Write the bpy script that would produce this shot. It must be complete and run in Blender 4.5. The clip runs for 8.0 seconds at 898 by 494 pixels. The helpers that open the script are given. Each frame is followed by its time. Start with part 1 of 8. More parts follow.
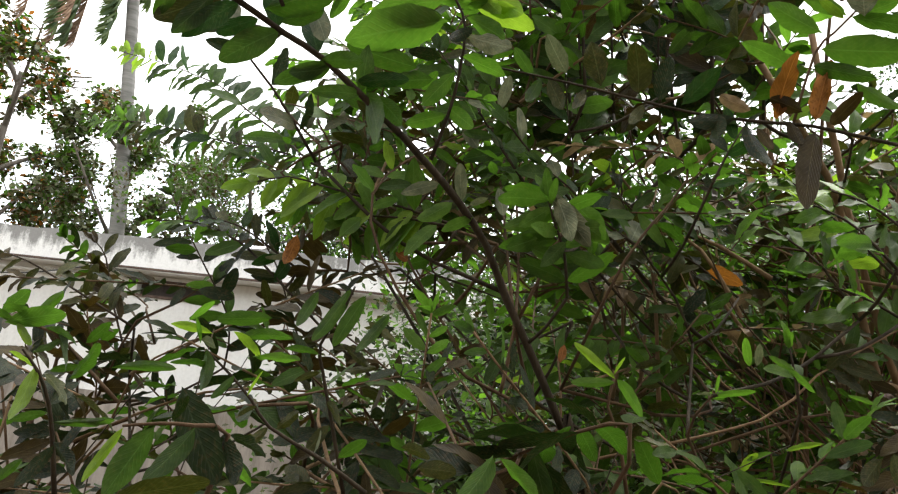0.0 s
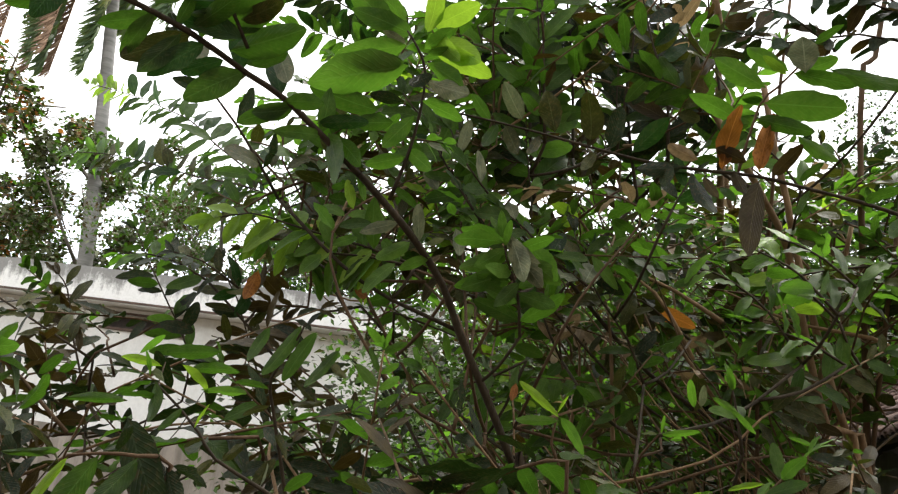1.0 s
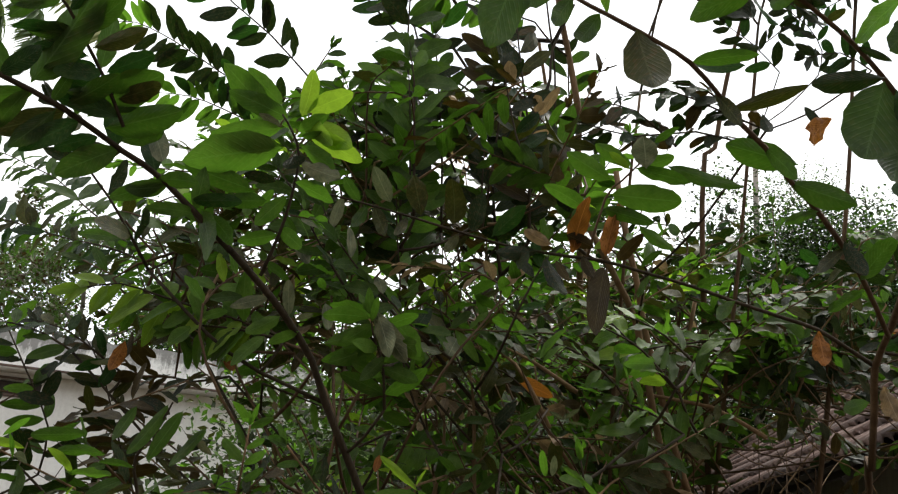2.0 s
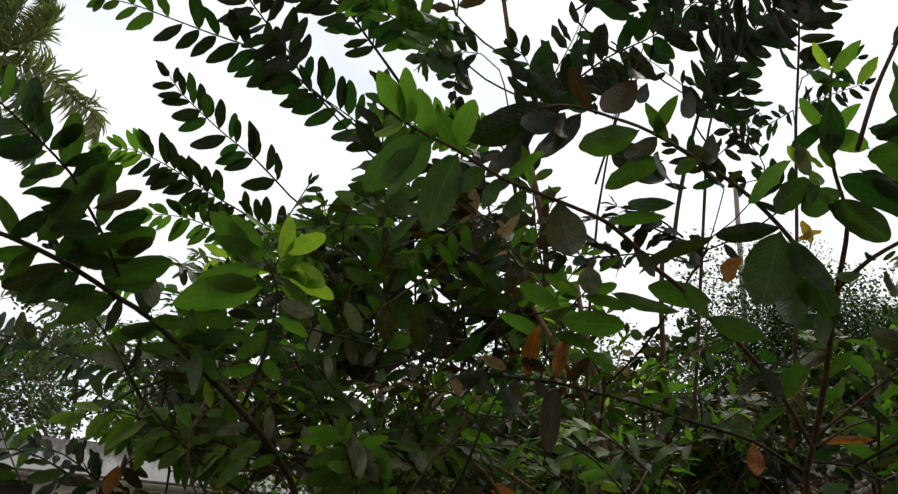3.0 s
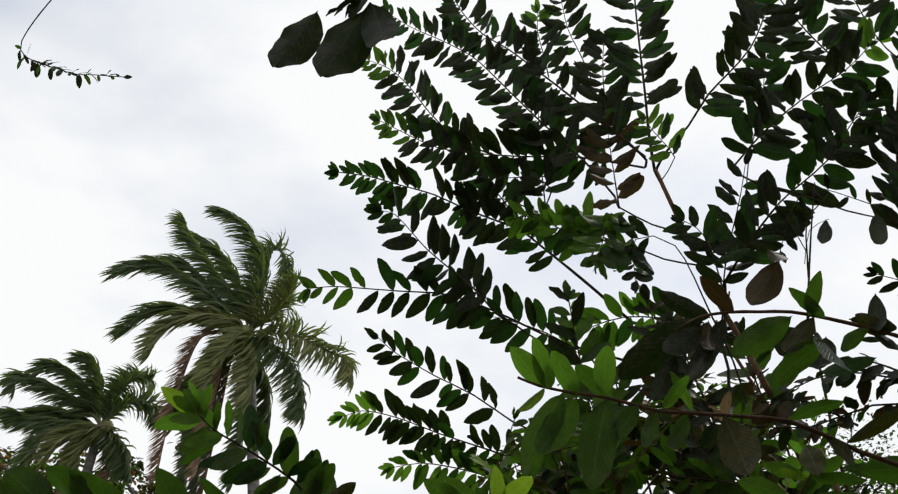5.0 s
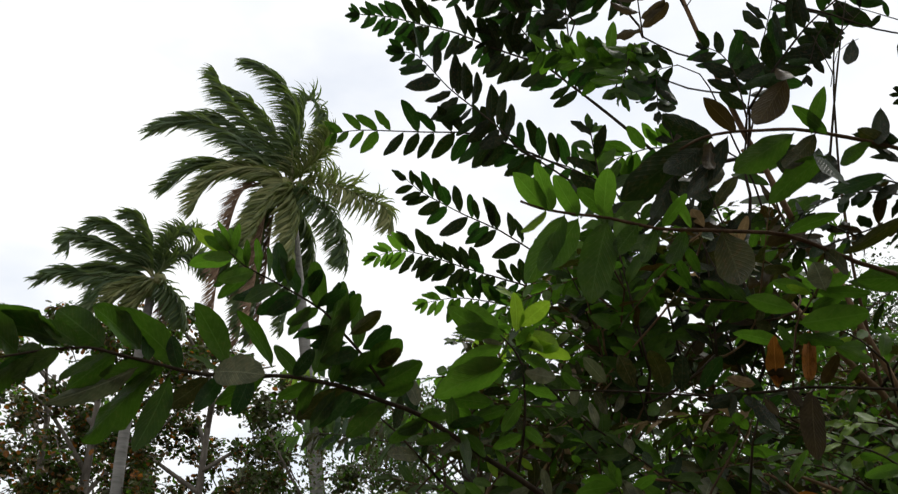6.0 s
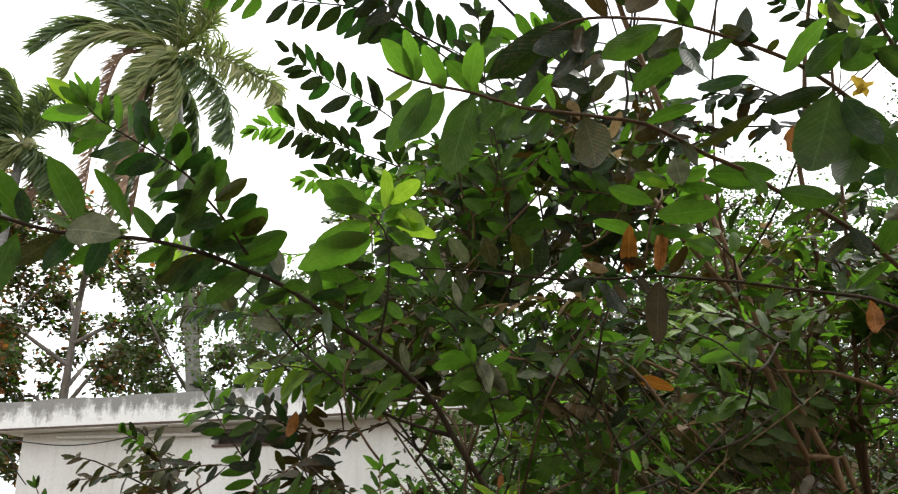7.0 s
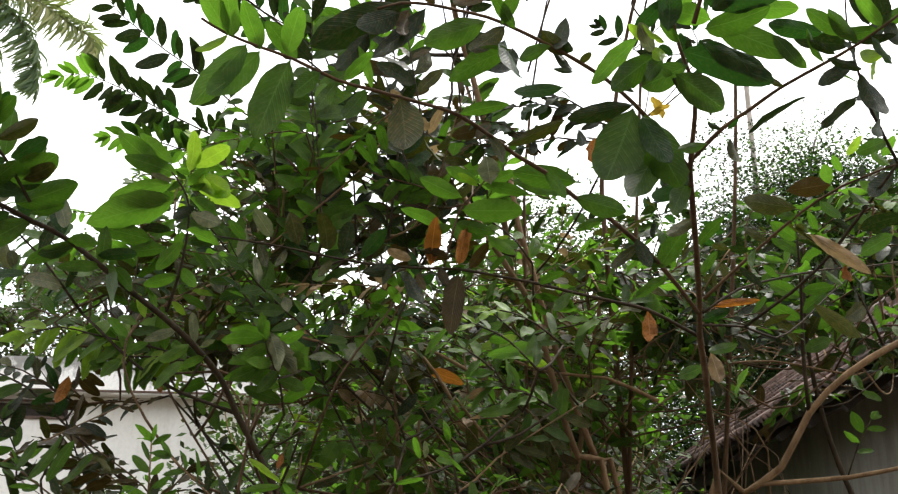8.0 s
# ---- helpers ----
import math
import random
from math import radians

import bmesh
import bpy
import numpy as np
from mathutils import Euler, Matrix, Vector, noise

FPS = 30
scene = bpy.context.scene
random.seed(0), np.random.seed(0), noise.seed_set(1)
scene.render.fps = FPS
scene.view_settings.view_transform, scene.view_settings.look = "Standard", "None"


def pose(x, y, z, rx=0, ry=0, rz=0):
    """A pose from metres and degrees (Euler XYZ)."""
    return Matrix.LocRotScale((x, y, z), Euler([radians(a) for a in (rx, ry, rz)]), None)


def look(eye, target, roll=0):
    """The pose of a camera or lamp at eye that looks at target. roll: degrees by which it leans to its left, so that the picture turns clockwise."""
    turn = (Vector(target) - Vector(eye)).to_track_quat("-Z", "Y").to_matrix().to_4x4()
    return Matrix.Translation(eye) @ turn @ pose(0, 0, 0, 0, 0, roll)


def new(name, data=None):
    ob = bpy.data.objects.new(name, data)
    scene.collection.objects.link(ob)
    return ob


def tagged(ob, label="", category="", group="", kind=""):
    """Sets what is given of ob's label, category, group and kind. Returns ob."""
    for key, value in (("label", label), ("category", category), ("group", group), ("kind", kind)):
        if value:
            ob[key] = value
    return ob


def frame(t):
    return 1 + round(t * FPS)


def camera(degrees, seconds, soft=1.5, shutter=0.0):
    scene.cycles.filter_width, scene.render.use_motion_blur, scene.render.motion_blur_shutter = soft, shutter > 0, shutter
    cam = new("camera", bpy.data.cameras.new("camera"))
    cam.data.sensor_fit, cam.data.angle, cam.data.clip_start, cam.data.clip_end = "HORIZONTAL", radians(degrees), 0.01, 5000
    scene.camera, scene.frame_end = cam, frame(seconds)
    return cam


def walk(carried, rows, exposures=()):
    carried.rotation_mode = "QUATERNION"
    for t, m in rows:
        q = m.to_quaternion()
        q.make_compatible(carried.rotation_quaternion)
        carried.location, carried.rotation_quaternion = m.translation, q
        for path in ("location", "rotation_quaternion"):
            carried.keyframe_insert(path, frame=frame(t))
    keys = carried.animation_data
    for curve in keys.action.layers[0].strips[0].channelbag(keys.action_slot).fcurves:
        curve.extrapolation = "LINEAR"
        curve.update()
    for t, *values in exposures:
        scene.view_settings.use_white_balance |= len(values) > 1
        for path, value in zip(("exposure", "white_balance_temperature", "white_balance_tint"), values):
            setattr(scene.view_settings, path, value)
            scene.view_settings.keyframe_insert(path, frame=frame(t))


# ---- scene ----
cam = camera(54.2, 8.0, soft=1.2, shutter=0.1)
PATH = [
    (0, (0.357, 0.356, 1.473), (0.043, 2.274, 1.944), 7.76),
    (0.5, (0.378, 0.336, 1.466), (0.058, 2.240, 1.987), 8.46),
    (1, (0.391, 0.324, 1.471), (0.128, 2.226, 2.032), 8.51),
    (1.5, (0.398, 0.310, 1.473), (0.292, 2.202, 2.110), 8.24),
    (1.7, (0.404, 0.291, 1.482), (0.375, 2.173, 2.158), 7.99),
    (2.8, (0.430, 0.061, 1.479), (0.445, 1.876, 2.319), 6.41),
    (3, (0.459, 0.035, 1.507), (0.453, 1.827, 2.396), 5.66),
    (3.5, (0.583, -0.017, 1.557), (0.471, 1.667, 2.631), 6.66),
    (4, (0.627, -0.059, 1.573), (0.475, 1.541, 2.764), 5.05),
    (4.5, (0.606, -0.066, 1.578), (0.253, 1.486, 2.789), 4.00),
    (4.7, (0.599, -0.069, 1.585), (0.162, 1.461, 2.797), 2.19),
    (5.8, (0.663, -0.101, 1.562), (0.013, 1.495, 2.577), -1.57),
    (6, (0.665, -0.086, 1.538), (-0.003, 1.566, 2.445), -0.75),
    (6.5, (0.682, -0.079, 1.515), (0.074, 1.673, 2.264), -0.54),
    (7, (0.701, -0.058, 1.511), (0.238, 1.766, 2.187), -0.27),
    (7.5, (0.719, -0.065, 1.496), (0.469, 1.799, 2.176), -0.13),
    (8, (0.721, -0.037, 1.489), (0.671, 1.846, 2.159), 1.67),
]
walk(cam, [(t, look(eye, target, roll)) for t, eye, target, roll in PATH],
     exposures=[(0.0, 1.87), (1.0, 1.8), (1.7, 1.54), (2.2, 0.98), (2.8, 0.6), (3.4, 0.1), (3.8, 0.12), (4.6, 0.16), (5.8, 0.18), (6.0, 0.34), (6.3, 0.95), (6.6, 1.42), (7.2, 1.64), (8.0, 1.78)])

# ---- world and sun: a bright, thinly clouded sky ----
SUN_UP, SUN_TURN = radians(60), radians(28)
world = bpy.data.worlds.new("overcast_sky")
scene.world = world
world.use_nodes = True
wn, wl = world.node_tree.nodes, world.node_tree.links
wn.clear()
w_out = wn.new("ShaderNodeOutputWorld")
w_bg = wn.new("ShaderNodeBackground")
w_sky = wn.new("ShaderNodeTexSky")
w_sky.sky_type, w_sky.sun_disc = "NISHITA", False
w_sky.sun_elevation, w_sky.sun_rotation = SUN_UP, SUN_TURN
w_scale = wn.new("ShaderNodeVectorMath")
w_scale.operation = "SCALE"
w_scale.inputs["Scale"].default_value = 0.12
w_co = wn.new("ShaderNodeTexCoord")
w_map = wn.new("ShaderNodeMapping")
w_map.inputs["Scale"].default_value = (1.0, 1.0, 2.2)
w_noise = wn.new("ShaderNodeTexNoise")
w_noise.inputs["Scale"].default_value, w_noise.inputs["Detail"].default_value = 2.6, 5.0
w_ramp = wn.new("ShaderNodeValToRGB")
w_ramp.color_ramp.elements[0].position, w_ramp.color_ramp.elements[0].color = 0.28, (0.55, 0.55, 0.55, 1)
w_ramp.color_ramp.elements[1].position, w_ramp.color_ramp.elements[1].color = 0.55, (1, 1, 1, 1)
w_mix = wn.new("ShaderNodeMix")
w_mix.data_type = "RGBA"
w_mix.inputs[7].default_value = (0.86, 0.87, 0.875, 1)
wl.new(w_co.outputs["Generated"], w_map.inputs["Vector"])
wl.new(w_map.outputs["Vector"], w_noise.inputs["Vector"])
wl.new(w_noise.outputs[0], w_ramp.inputs["Fac"])
wl.new(w_sky.outputs["Color"], w_scale.inputs[0])
wl.new(w_ramp.outputs["Color"], w_mix.inputs["Factor"])
wl.new(w_scale.outputs["Vector"], w_mix.inputs[6])
wl.new(w_mix.outputs[2], w_bg.inputs["Color"])
w_bg.inputs["Strength"].default_value = 1.0
wl.new(w_bg.outputs["Background"], w_out.inputs["Surface"])

sun = new("sun", bpy.data.lights.new("sun", "SUN"))
sun.data.energy, sun.data.angle, sun.data.color = 1.7, radians(12), (1.0, 0.96, 0.9)
sun_from = Vector((math.sin(SUN_TURN) * math.cos(SUN_UP), math.cos(SUN_TURN) * math.cos(SUN_UP), math.sin(SUN_UP)))
sun.matrix_world = look(sun_from * 40, (0, 0, 0))


# ---- materials ----
def material(name):
    m = bpy.data.materials.new(name)
    m.use_nodes = True
    n, l = m.node_tree.nodes, m.node_tree.links
    return m, n, l, n["Principled BSDF"], n["Material Output"]


def noise_tex(n, l, scale, detail=4.0, rough=0.55, coord="Object", stretch=None):
    co = n.new("ShaderNodeTexCoord")
    tex = n.new("ShaderNodeTexNoise")
    tex.inputs["Scale"].default_value, tex.inputs["Detail"].default_value = scale, detail
    tex.inputs["Roughness"].default_value = rough
    if stretch:
        mp = n.new("ShaderNodeMapping")
        mp.inputs["Scale"].default_value = stretch
        l.new(co.outputs[coord], mp.inputs["Vector"])
        l.new(mp.outputs["Vector"], tex.inputs["Vector"])
    else:
        l.new(co.outputs[coord], tex.inputs["Vector"])
    return tex


def ramp(n, l, source, *stops):
    r = n.new("ShaderNodeValToRGB")
    while len(r.color_ramp.elements) < len(stops):
        r.color_ramp.elements.new(0.5)
    for e, (p, c) in zip(r.color_ramp.elements, stops):
        e.position, e.color = p, (*c, 1)
    l.new(source, r.inputs["Fac"])
    return r


def bump(n, l, source, shader, strength=0.3, distance=0.01):
    b = n.new("ShaderNodeBump")
    b.inputs["Strength"].default_value, b.inputs["Distance"].default_value = strength, distance
    l.new(source, b.inputs["Height"])
    l.new(b.outputs["Normal"], shader.inputs["Normal"])


def math_node(n, l, op, a, b=None):
    k = n.new("ShaderNodeMath")
    k.operation = op
    for s, v in ((0, a), (1, b)):
        if v is None:
            continue
        if isinstance(v, (int, float)):
            k.inputs[s].default_value = v
        else:
            l.new(v, k.inputs[s])
    return k.outputs[0]


def mix_rgb(n, l, fac, a, b, blend="MIX"):
    k = n.new("ShaderNodeMix")
    k.data_type, k.blend_type = "RGBA", blend
    for s, v in ((0, fac), (6, a), (7, b)):
        if isinstance(v, (int, float)):
            k.inputs[s].default_value = v
        elif isinstance(v, tuple):
            k.inputs[s].default_value = (*v, 1)
        else:
            l.new(v, k.inputs[s])
    return k.outputs[2]


def leaf_material(name, dark, light, glow, through_share=0.35, rough=0.55, spot=(0.10, 0.055, 0.02), spots=0.25, onset=0.55):
    """A leaf blade: two greens that differ from leaf to leaf, a pale midrib, side veins, blotches; light comes through it."""
    m, n, l, bsdf, out = material(name)
    info, geo = n.new("ShaderNodeObjectInfo"), n.new("ShaderNodeNewGeometry")
    each = math_node(n, l, "FRACT", math_node(n, l, "ADD", info.outputs["Random"], geo.outputs["Random Per Island"]))
    co = n.new("ShaderNodeTexCoord")
    sep = n.new("ShaderNodeSeparateXYZ")
    l.new(co.outputs["UV"], sep.inputs[0])
    across = math_node(n, l, "ABSOLUTE", math_node(n, l, "SUBTRACT", sep.outputs["X"], 0.5))
    rib = math_node(n, l, "LESS_THAN", across, 0.022)
    slant = math_node(n, l, "SUBTRACT", sep.outputs["Y"], math_node(n, l, "MULTIPLY", across, 0.55))
    wave = math_node(n, l, "SINE", math_node(n, l, "MULTIPLY", slant, 78.0))
    vein = math_node(n, l, "POWER", math_node(n, l, "MULTIPLY", math_node(n, l, "ADD", wave, 1.0), 0.5), 6.0)
    base = mix_rgb(n, l, each, dark, light)
    # blotches, another set on every leaf
    place = n.new("ShaderNodeCombineXYZ")
    l.new(math_node(n, l, "MULTIPLY", sep.outputs["X"], 0.45), place.inputs[0])
    l.new(sep.outputs["Y"], place.inputs[1])
    l.new(math_node(n, l, "MULTIPLY", each, 60.0), place.inputs[2])
    big, small = n.new("ShaderNodeTexNoise"), n.new("ShaderNodeTexNoise")
    for tex, scale in ((big, 3.2), (small, 15.0)):
        tex.inputs["Scale"].default_value, tex.inputs["Detail"].default_value = scale, 4.0
        l.new(place.outputs[0], tex.inputs["Vector"])
    shade = ramp(n, l, big.outputs[0], (0.34, (0.45, 0.46, 0.48)), (0.66, (1.32, 1.26, 1.16)))
    base = mix_rgb(n, l, 0.85, base, shade.outputs[0], "MULTIPLY")
    mottle = ramp(n, l, small.outputs[0], (0.34, (0.70, 0.72, 0.70)), (0.62, (1.18, 1.14, 1.12)))
    base = mix_rgb(n, l, 0.8, base, mottle.outputs[0], "MULTIPLY")
    vein = math_node(n, l, "MULTIPLY", vein, math_node(n, l, "MULTIPLY", math_node(n, l, "SUBTRACT", small.outputs[0], 0.25), 2.4))
    blotch = ramp(n, l, small.outputs[0], (onset, (0, 0, 0)), (onset + 0.11, (1, 1, 1)))
    base = mix_rgb(n, l, math_node(n, l, "MULTIPLY", blotch.outputs[0], spots), base, spot)
    pale = tuple(min(1.0, c * 1.5 + 0.015) for c in light)
    base = mix_rgb(n, l, math_node(n, l, "MULTIPLY", vein, 0.2), base, pale)
    base = mix_rgb(n, l, math_node(n, l, "MULTIPLY", rib, 0.5), base, pale)
    l.new(base, bsdf.inputs["Base Color"])
    bsdf.inputs["Roughness"].default_value = rough
    bsdf.inputs["Specular IOR Level"].default_value = 0.13
    relief = math_node(n, l, "ADD", math_node(n, l, "MULTIPLY", vein, -0.5), math_node(n, l, "MULTIPLY", rib, -1.0))
    bump(n, l, math_node(n, l, "ADD", relief, math_node(n, l, "MULTIPLY", big.outputs[0], 1.6)), bsdf, 0.5, 0.003)
    tr = n.new("ShaderNodeBsdfTranslucent")
    l.new(mix_rgb(n, l, 0.85, base, glow), tr.inputs["Color"])
    mx = n.new("ShaderNodeMixShader")
    mx.inputs["Fac"].default_value = through_share
    l.new(bsdf.outputs[0], mx.inputs[1])
    l.new(tr.outputs[0], mx.inputs[2])
    l.new(mx.outputs[0], out.inputs["Surface"])
    return m


def bark_material(name, a, b, scale=40.0, strength=0.5, rings=False):
    m, n, l, bsdf, out = material(name)
    tex = noise_tex(n, l, scale, 5.0, 0.65, "Object", (1, 1, 0.25) if not rings else (0.4, 0.4, 3.0))
    big = noise_tex(n, l, scale * 0.12, 3.0)
    c = ramp(n, l, tex.outputs[0], (0.3, a), (0.7, b))
    c2 = ramp(n, l, big.outputs[0], (0.42, (0.55, 0.55, 0.52)), (0.62, (1, 1, 1)))
    l.new(mix_rgb(n, l, 0.6, c.outputs[0], c2.outputs[0], "MULTIPLY"), bsdf.inputs["Base Color"])
    bsdf.inputs["Specular IOR Level"].default_value = 0.2
    bsdf.inputs["Roughness"].default_value = 0.85
    bump(n, l, tex.outputs[0], bsdf, strength, 0.01)
    return m


LEAF = {
    "mature": leaf_material("mature_leaf", (0.025, 0.048, 0.010), (0.055, 0.097, 0.020), (0.086, 0.22, 0.012), 0.33),
    "fresh": leaf_material("fresh_leaf", (0.050, 0.106, 0.0145), (0.090, 0.162, 0.027), (0.15, 0.365, 0.022), 0.4),
    "young": leaf_material("young_leaf", (0.105, 0.205, 0.020), (0.18, 0.285, 0.036), (0.34, 0.58, 0.03), 0.46, 0.45, spots=0.10),
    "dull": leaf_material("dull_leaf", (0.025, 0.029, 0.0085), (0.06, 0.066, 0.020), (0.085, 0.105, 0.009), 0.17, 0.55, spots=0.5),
    # deep, dark: shaded copies of mature; backlighting and inner shade put into the colour
    "deep": leaf_material("shaded_green_leaf", (0.011, 0.027, 0.007), (0.026, 0.056, 0.014), (0.038, 0.14, 0.012), 0.22, 0.45),
    "dark": leaf_material("shaded_dark_leaf", (0.008, 0.015, 0.005), (0.019, 0.031, 0.0095), (0.030, 0.070, 0.007), 0.14, 0.55, (0.06, 0.036, 0.014), 0.55, 0.52),
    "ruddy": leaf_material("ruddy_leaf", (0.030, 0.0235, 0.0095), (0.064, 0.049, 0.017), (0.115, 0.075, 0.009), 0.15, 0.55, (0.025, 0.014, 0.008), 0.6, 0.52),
    "dry": leaf_material("dry_leaf", (0.153, 0.054, 0.0162), (0.36, 0.153, 0.045), (0.558, 0.216, 0.027), 0.30, 0.7, (0.060, 0.024, 0.010), 0.85, 0.47),
    "pale": leaf_material("pale_leaf", (0.10, 0.12, 0.07), (0.20, 0.22, 0.14), (0.15, 0.20, 0.07), 0.2, 0.6, spots=0.3),
    "straw": leaf_material("straw_leaf", (0.216, 0.153, 0.09), (0.324, 0.243, 0.153), (0.36, 0.252, 0.108), 0.25, 0.6, spots=0.4),
    "gold": leaf_material("gold_leaf", (0.27, 0.18, 0.027), (0.378, 0.27, 0.045), (0.54, 0.378, 0.045), 0.4, 0.5, spots=0.4),
}
BARK_BROWN = bark_material("brown_bark", (0.062, 0.036, 0.019), (0.145, 0.090, 0.050), 60)
BARK_DARK = bark_material("dark_twig_bark", (0.026, 0.019, 0.011), (0.066, 0.048, 0.029), 80)
BARK_TAN = bark_material("tan_bark", (0.15, 0.088, 0.046), (0.30, 0.20, 0.115), 50)
BARK_PALM = bark_material("palm_bark", (0.125, 0.12, 0.108), (0.25, 0.242, 0.225), 5.0, 0.6, True)
BARK_GREY = bark_material("grey_bark", (0.13, 0.11, 0.09), (0.26, 0.23, 0.20), 12)


# ---- mesh helpers ----
def unit(v):
    v = np.asarray(v, float)
    return v / max(np.linalg.norm(v), 1e-9)


def smooth_line(points, step):
    """A soft curve through the points, resampled about every step metres."""
    p = np.array(points, float)
    p = np.vstack([2 * p[0] - p[1], p, 2 * p[-1] - p[-2]])
    out = []
    for i in range(1, len(p) - 2):
        k = max(2, int(np.linalg.norm(p[i + 1] - p[i]) / step))
        for u in np.arange(k) / k:
            out.append(0.5 * (2 * p[i] + (p[i + 1] - p[i - 1]) * u + (2 * p[i - 1] - 5 * p[i] + 4 * p[i + 1] - p[i + 2]) * u * u
                              + (3 * p[i] - p[i - 1] - 3 * p[i + 1] + p[i + 2]) * u ** 3))
    out.append(p[-2])
    return np.array(out)


def tube(line, r0, r1, sides=7, knob=0.0, rng=None):
    """Verts and faces of a tapered tube along the line, closed at both ends."""
    n = len(line)
    t = np.gradient(line, axis=0)
    t /= np.maximum(np.linalg.norm(t, axis=1, keepdims=True), 1e-9)
    a = unit(np.cross(t[0], (0.3, 0.5, 0.81)))
    verts, faces = [], []
    for i in range(n):
        a = unit(a - t[i] * (a @ t[i]))
        b = np.cross(t[i], a)
        r = r0 + (r1 - r0) * i / (n - 1)
        if knob and rng is not None:
            r *= 1 + knob * rng.uniform(-1, 1)
        for k in range(sides):
            q = 2 * math.pi * k / sides
            verts.append(line[i] + r * (math.cos(q) * a + math.sin(q) * b))
    for i in range(n - 1):
        for k in range(sides):
            k2 = (k + 1) % sides
            faces.append((i * sides + k, i * sides + k2, (i + 1) * sides + k2, (i + 1) * sides + k))
    faces.append(tuple(range(sides))[::-1])
    faces.append(tuple((n - 1) * sides + k for k in range(sides)))
    return np.array(verts), faces


def mesh_of(name, verts, faces, mats, smooth=True):
    me = bpy.data.meshes.new(name)
    me.from_pydata([tuple(v) for v in verts], [], faces)
    for m in mats:
        me.materials.append(m)
    if smooth:
        me.polygons.foreach_set("use_smooth", [True] * len(me.polygons))
    me.update()
    return me


def tri_mesh(name, verts, tris, uvs, mats, index):
    """A large mesh of triangles from arrays."""
    me = bpy.data.meshes.new(name)
    me.vertices.add(len(verts))
    me.vertices.foreach_set("co", np.asarray(verts, np.float32).ravel())
    me.loops.add(len(tris) * 3)
    me.loops.foreach_set("vertex_index", np.asarray(tris, np.int32).ravel())
    me.polygons.add(len(tris))
    me.polygons.foreach_set("loop_start", np.arange(0, len(tris) * 3, 3, dtype=np.int32))
    for m in mats:
        me.materials.append(m)
    me.polygons.foreach_set("material_index", np.asarray(index, np.int32))
    me.polygons.foreach_set("use_smooth", np.ones(len(tris), bool))
    if uvs is not None:
        me.uv_layers.new(name="UVMap").data.foreach_set("uv", np.asarray(uvs, np.float32)[np.asarray(tris).ravel()].ravel())
    me.update(calc_edges=True)
    me.validate()
    return me


def part(name, bm, mat, parent, label=""):
    """Links a bmesh, or a mesh, as one part under a thing or a part."""
    if isinstance(bm, bmesh.types.BMesh):
        me = bpy.data.meshes.new(name)
        bm.to_mesh(me)
        bm.free()
        if mat:
            me.materials.append(mat)
    else:
        me = bm
    ob = new(name, me)
    ob.parent = parent
    if label:
        ob["label"] = label
    return ob


def box_bm(x0, x1, y0, y1, z0, z1, bevel=0.0):
    bm = bmesh.new()
    bmesh.ops.create_cube(bm, size=1)
    for v in bm.verts:
        v.co = Vector(((x0 + x1) / 2 + v.co.x * (x1 - x0), (y0 + y1) / 2 + v.co.y * (y1 - y0), (z0 + z1) / 2 + v.co.z * (z1 - z0)))
    if bevel:
        bmesh.ops.bevel(bm, geom=bm.edges[:], offset=bevel, segments=2, affect="EDGES")
    return bm


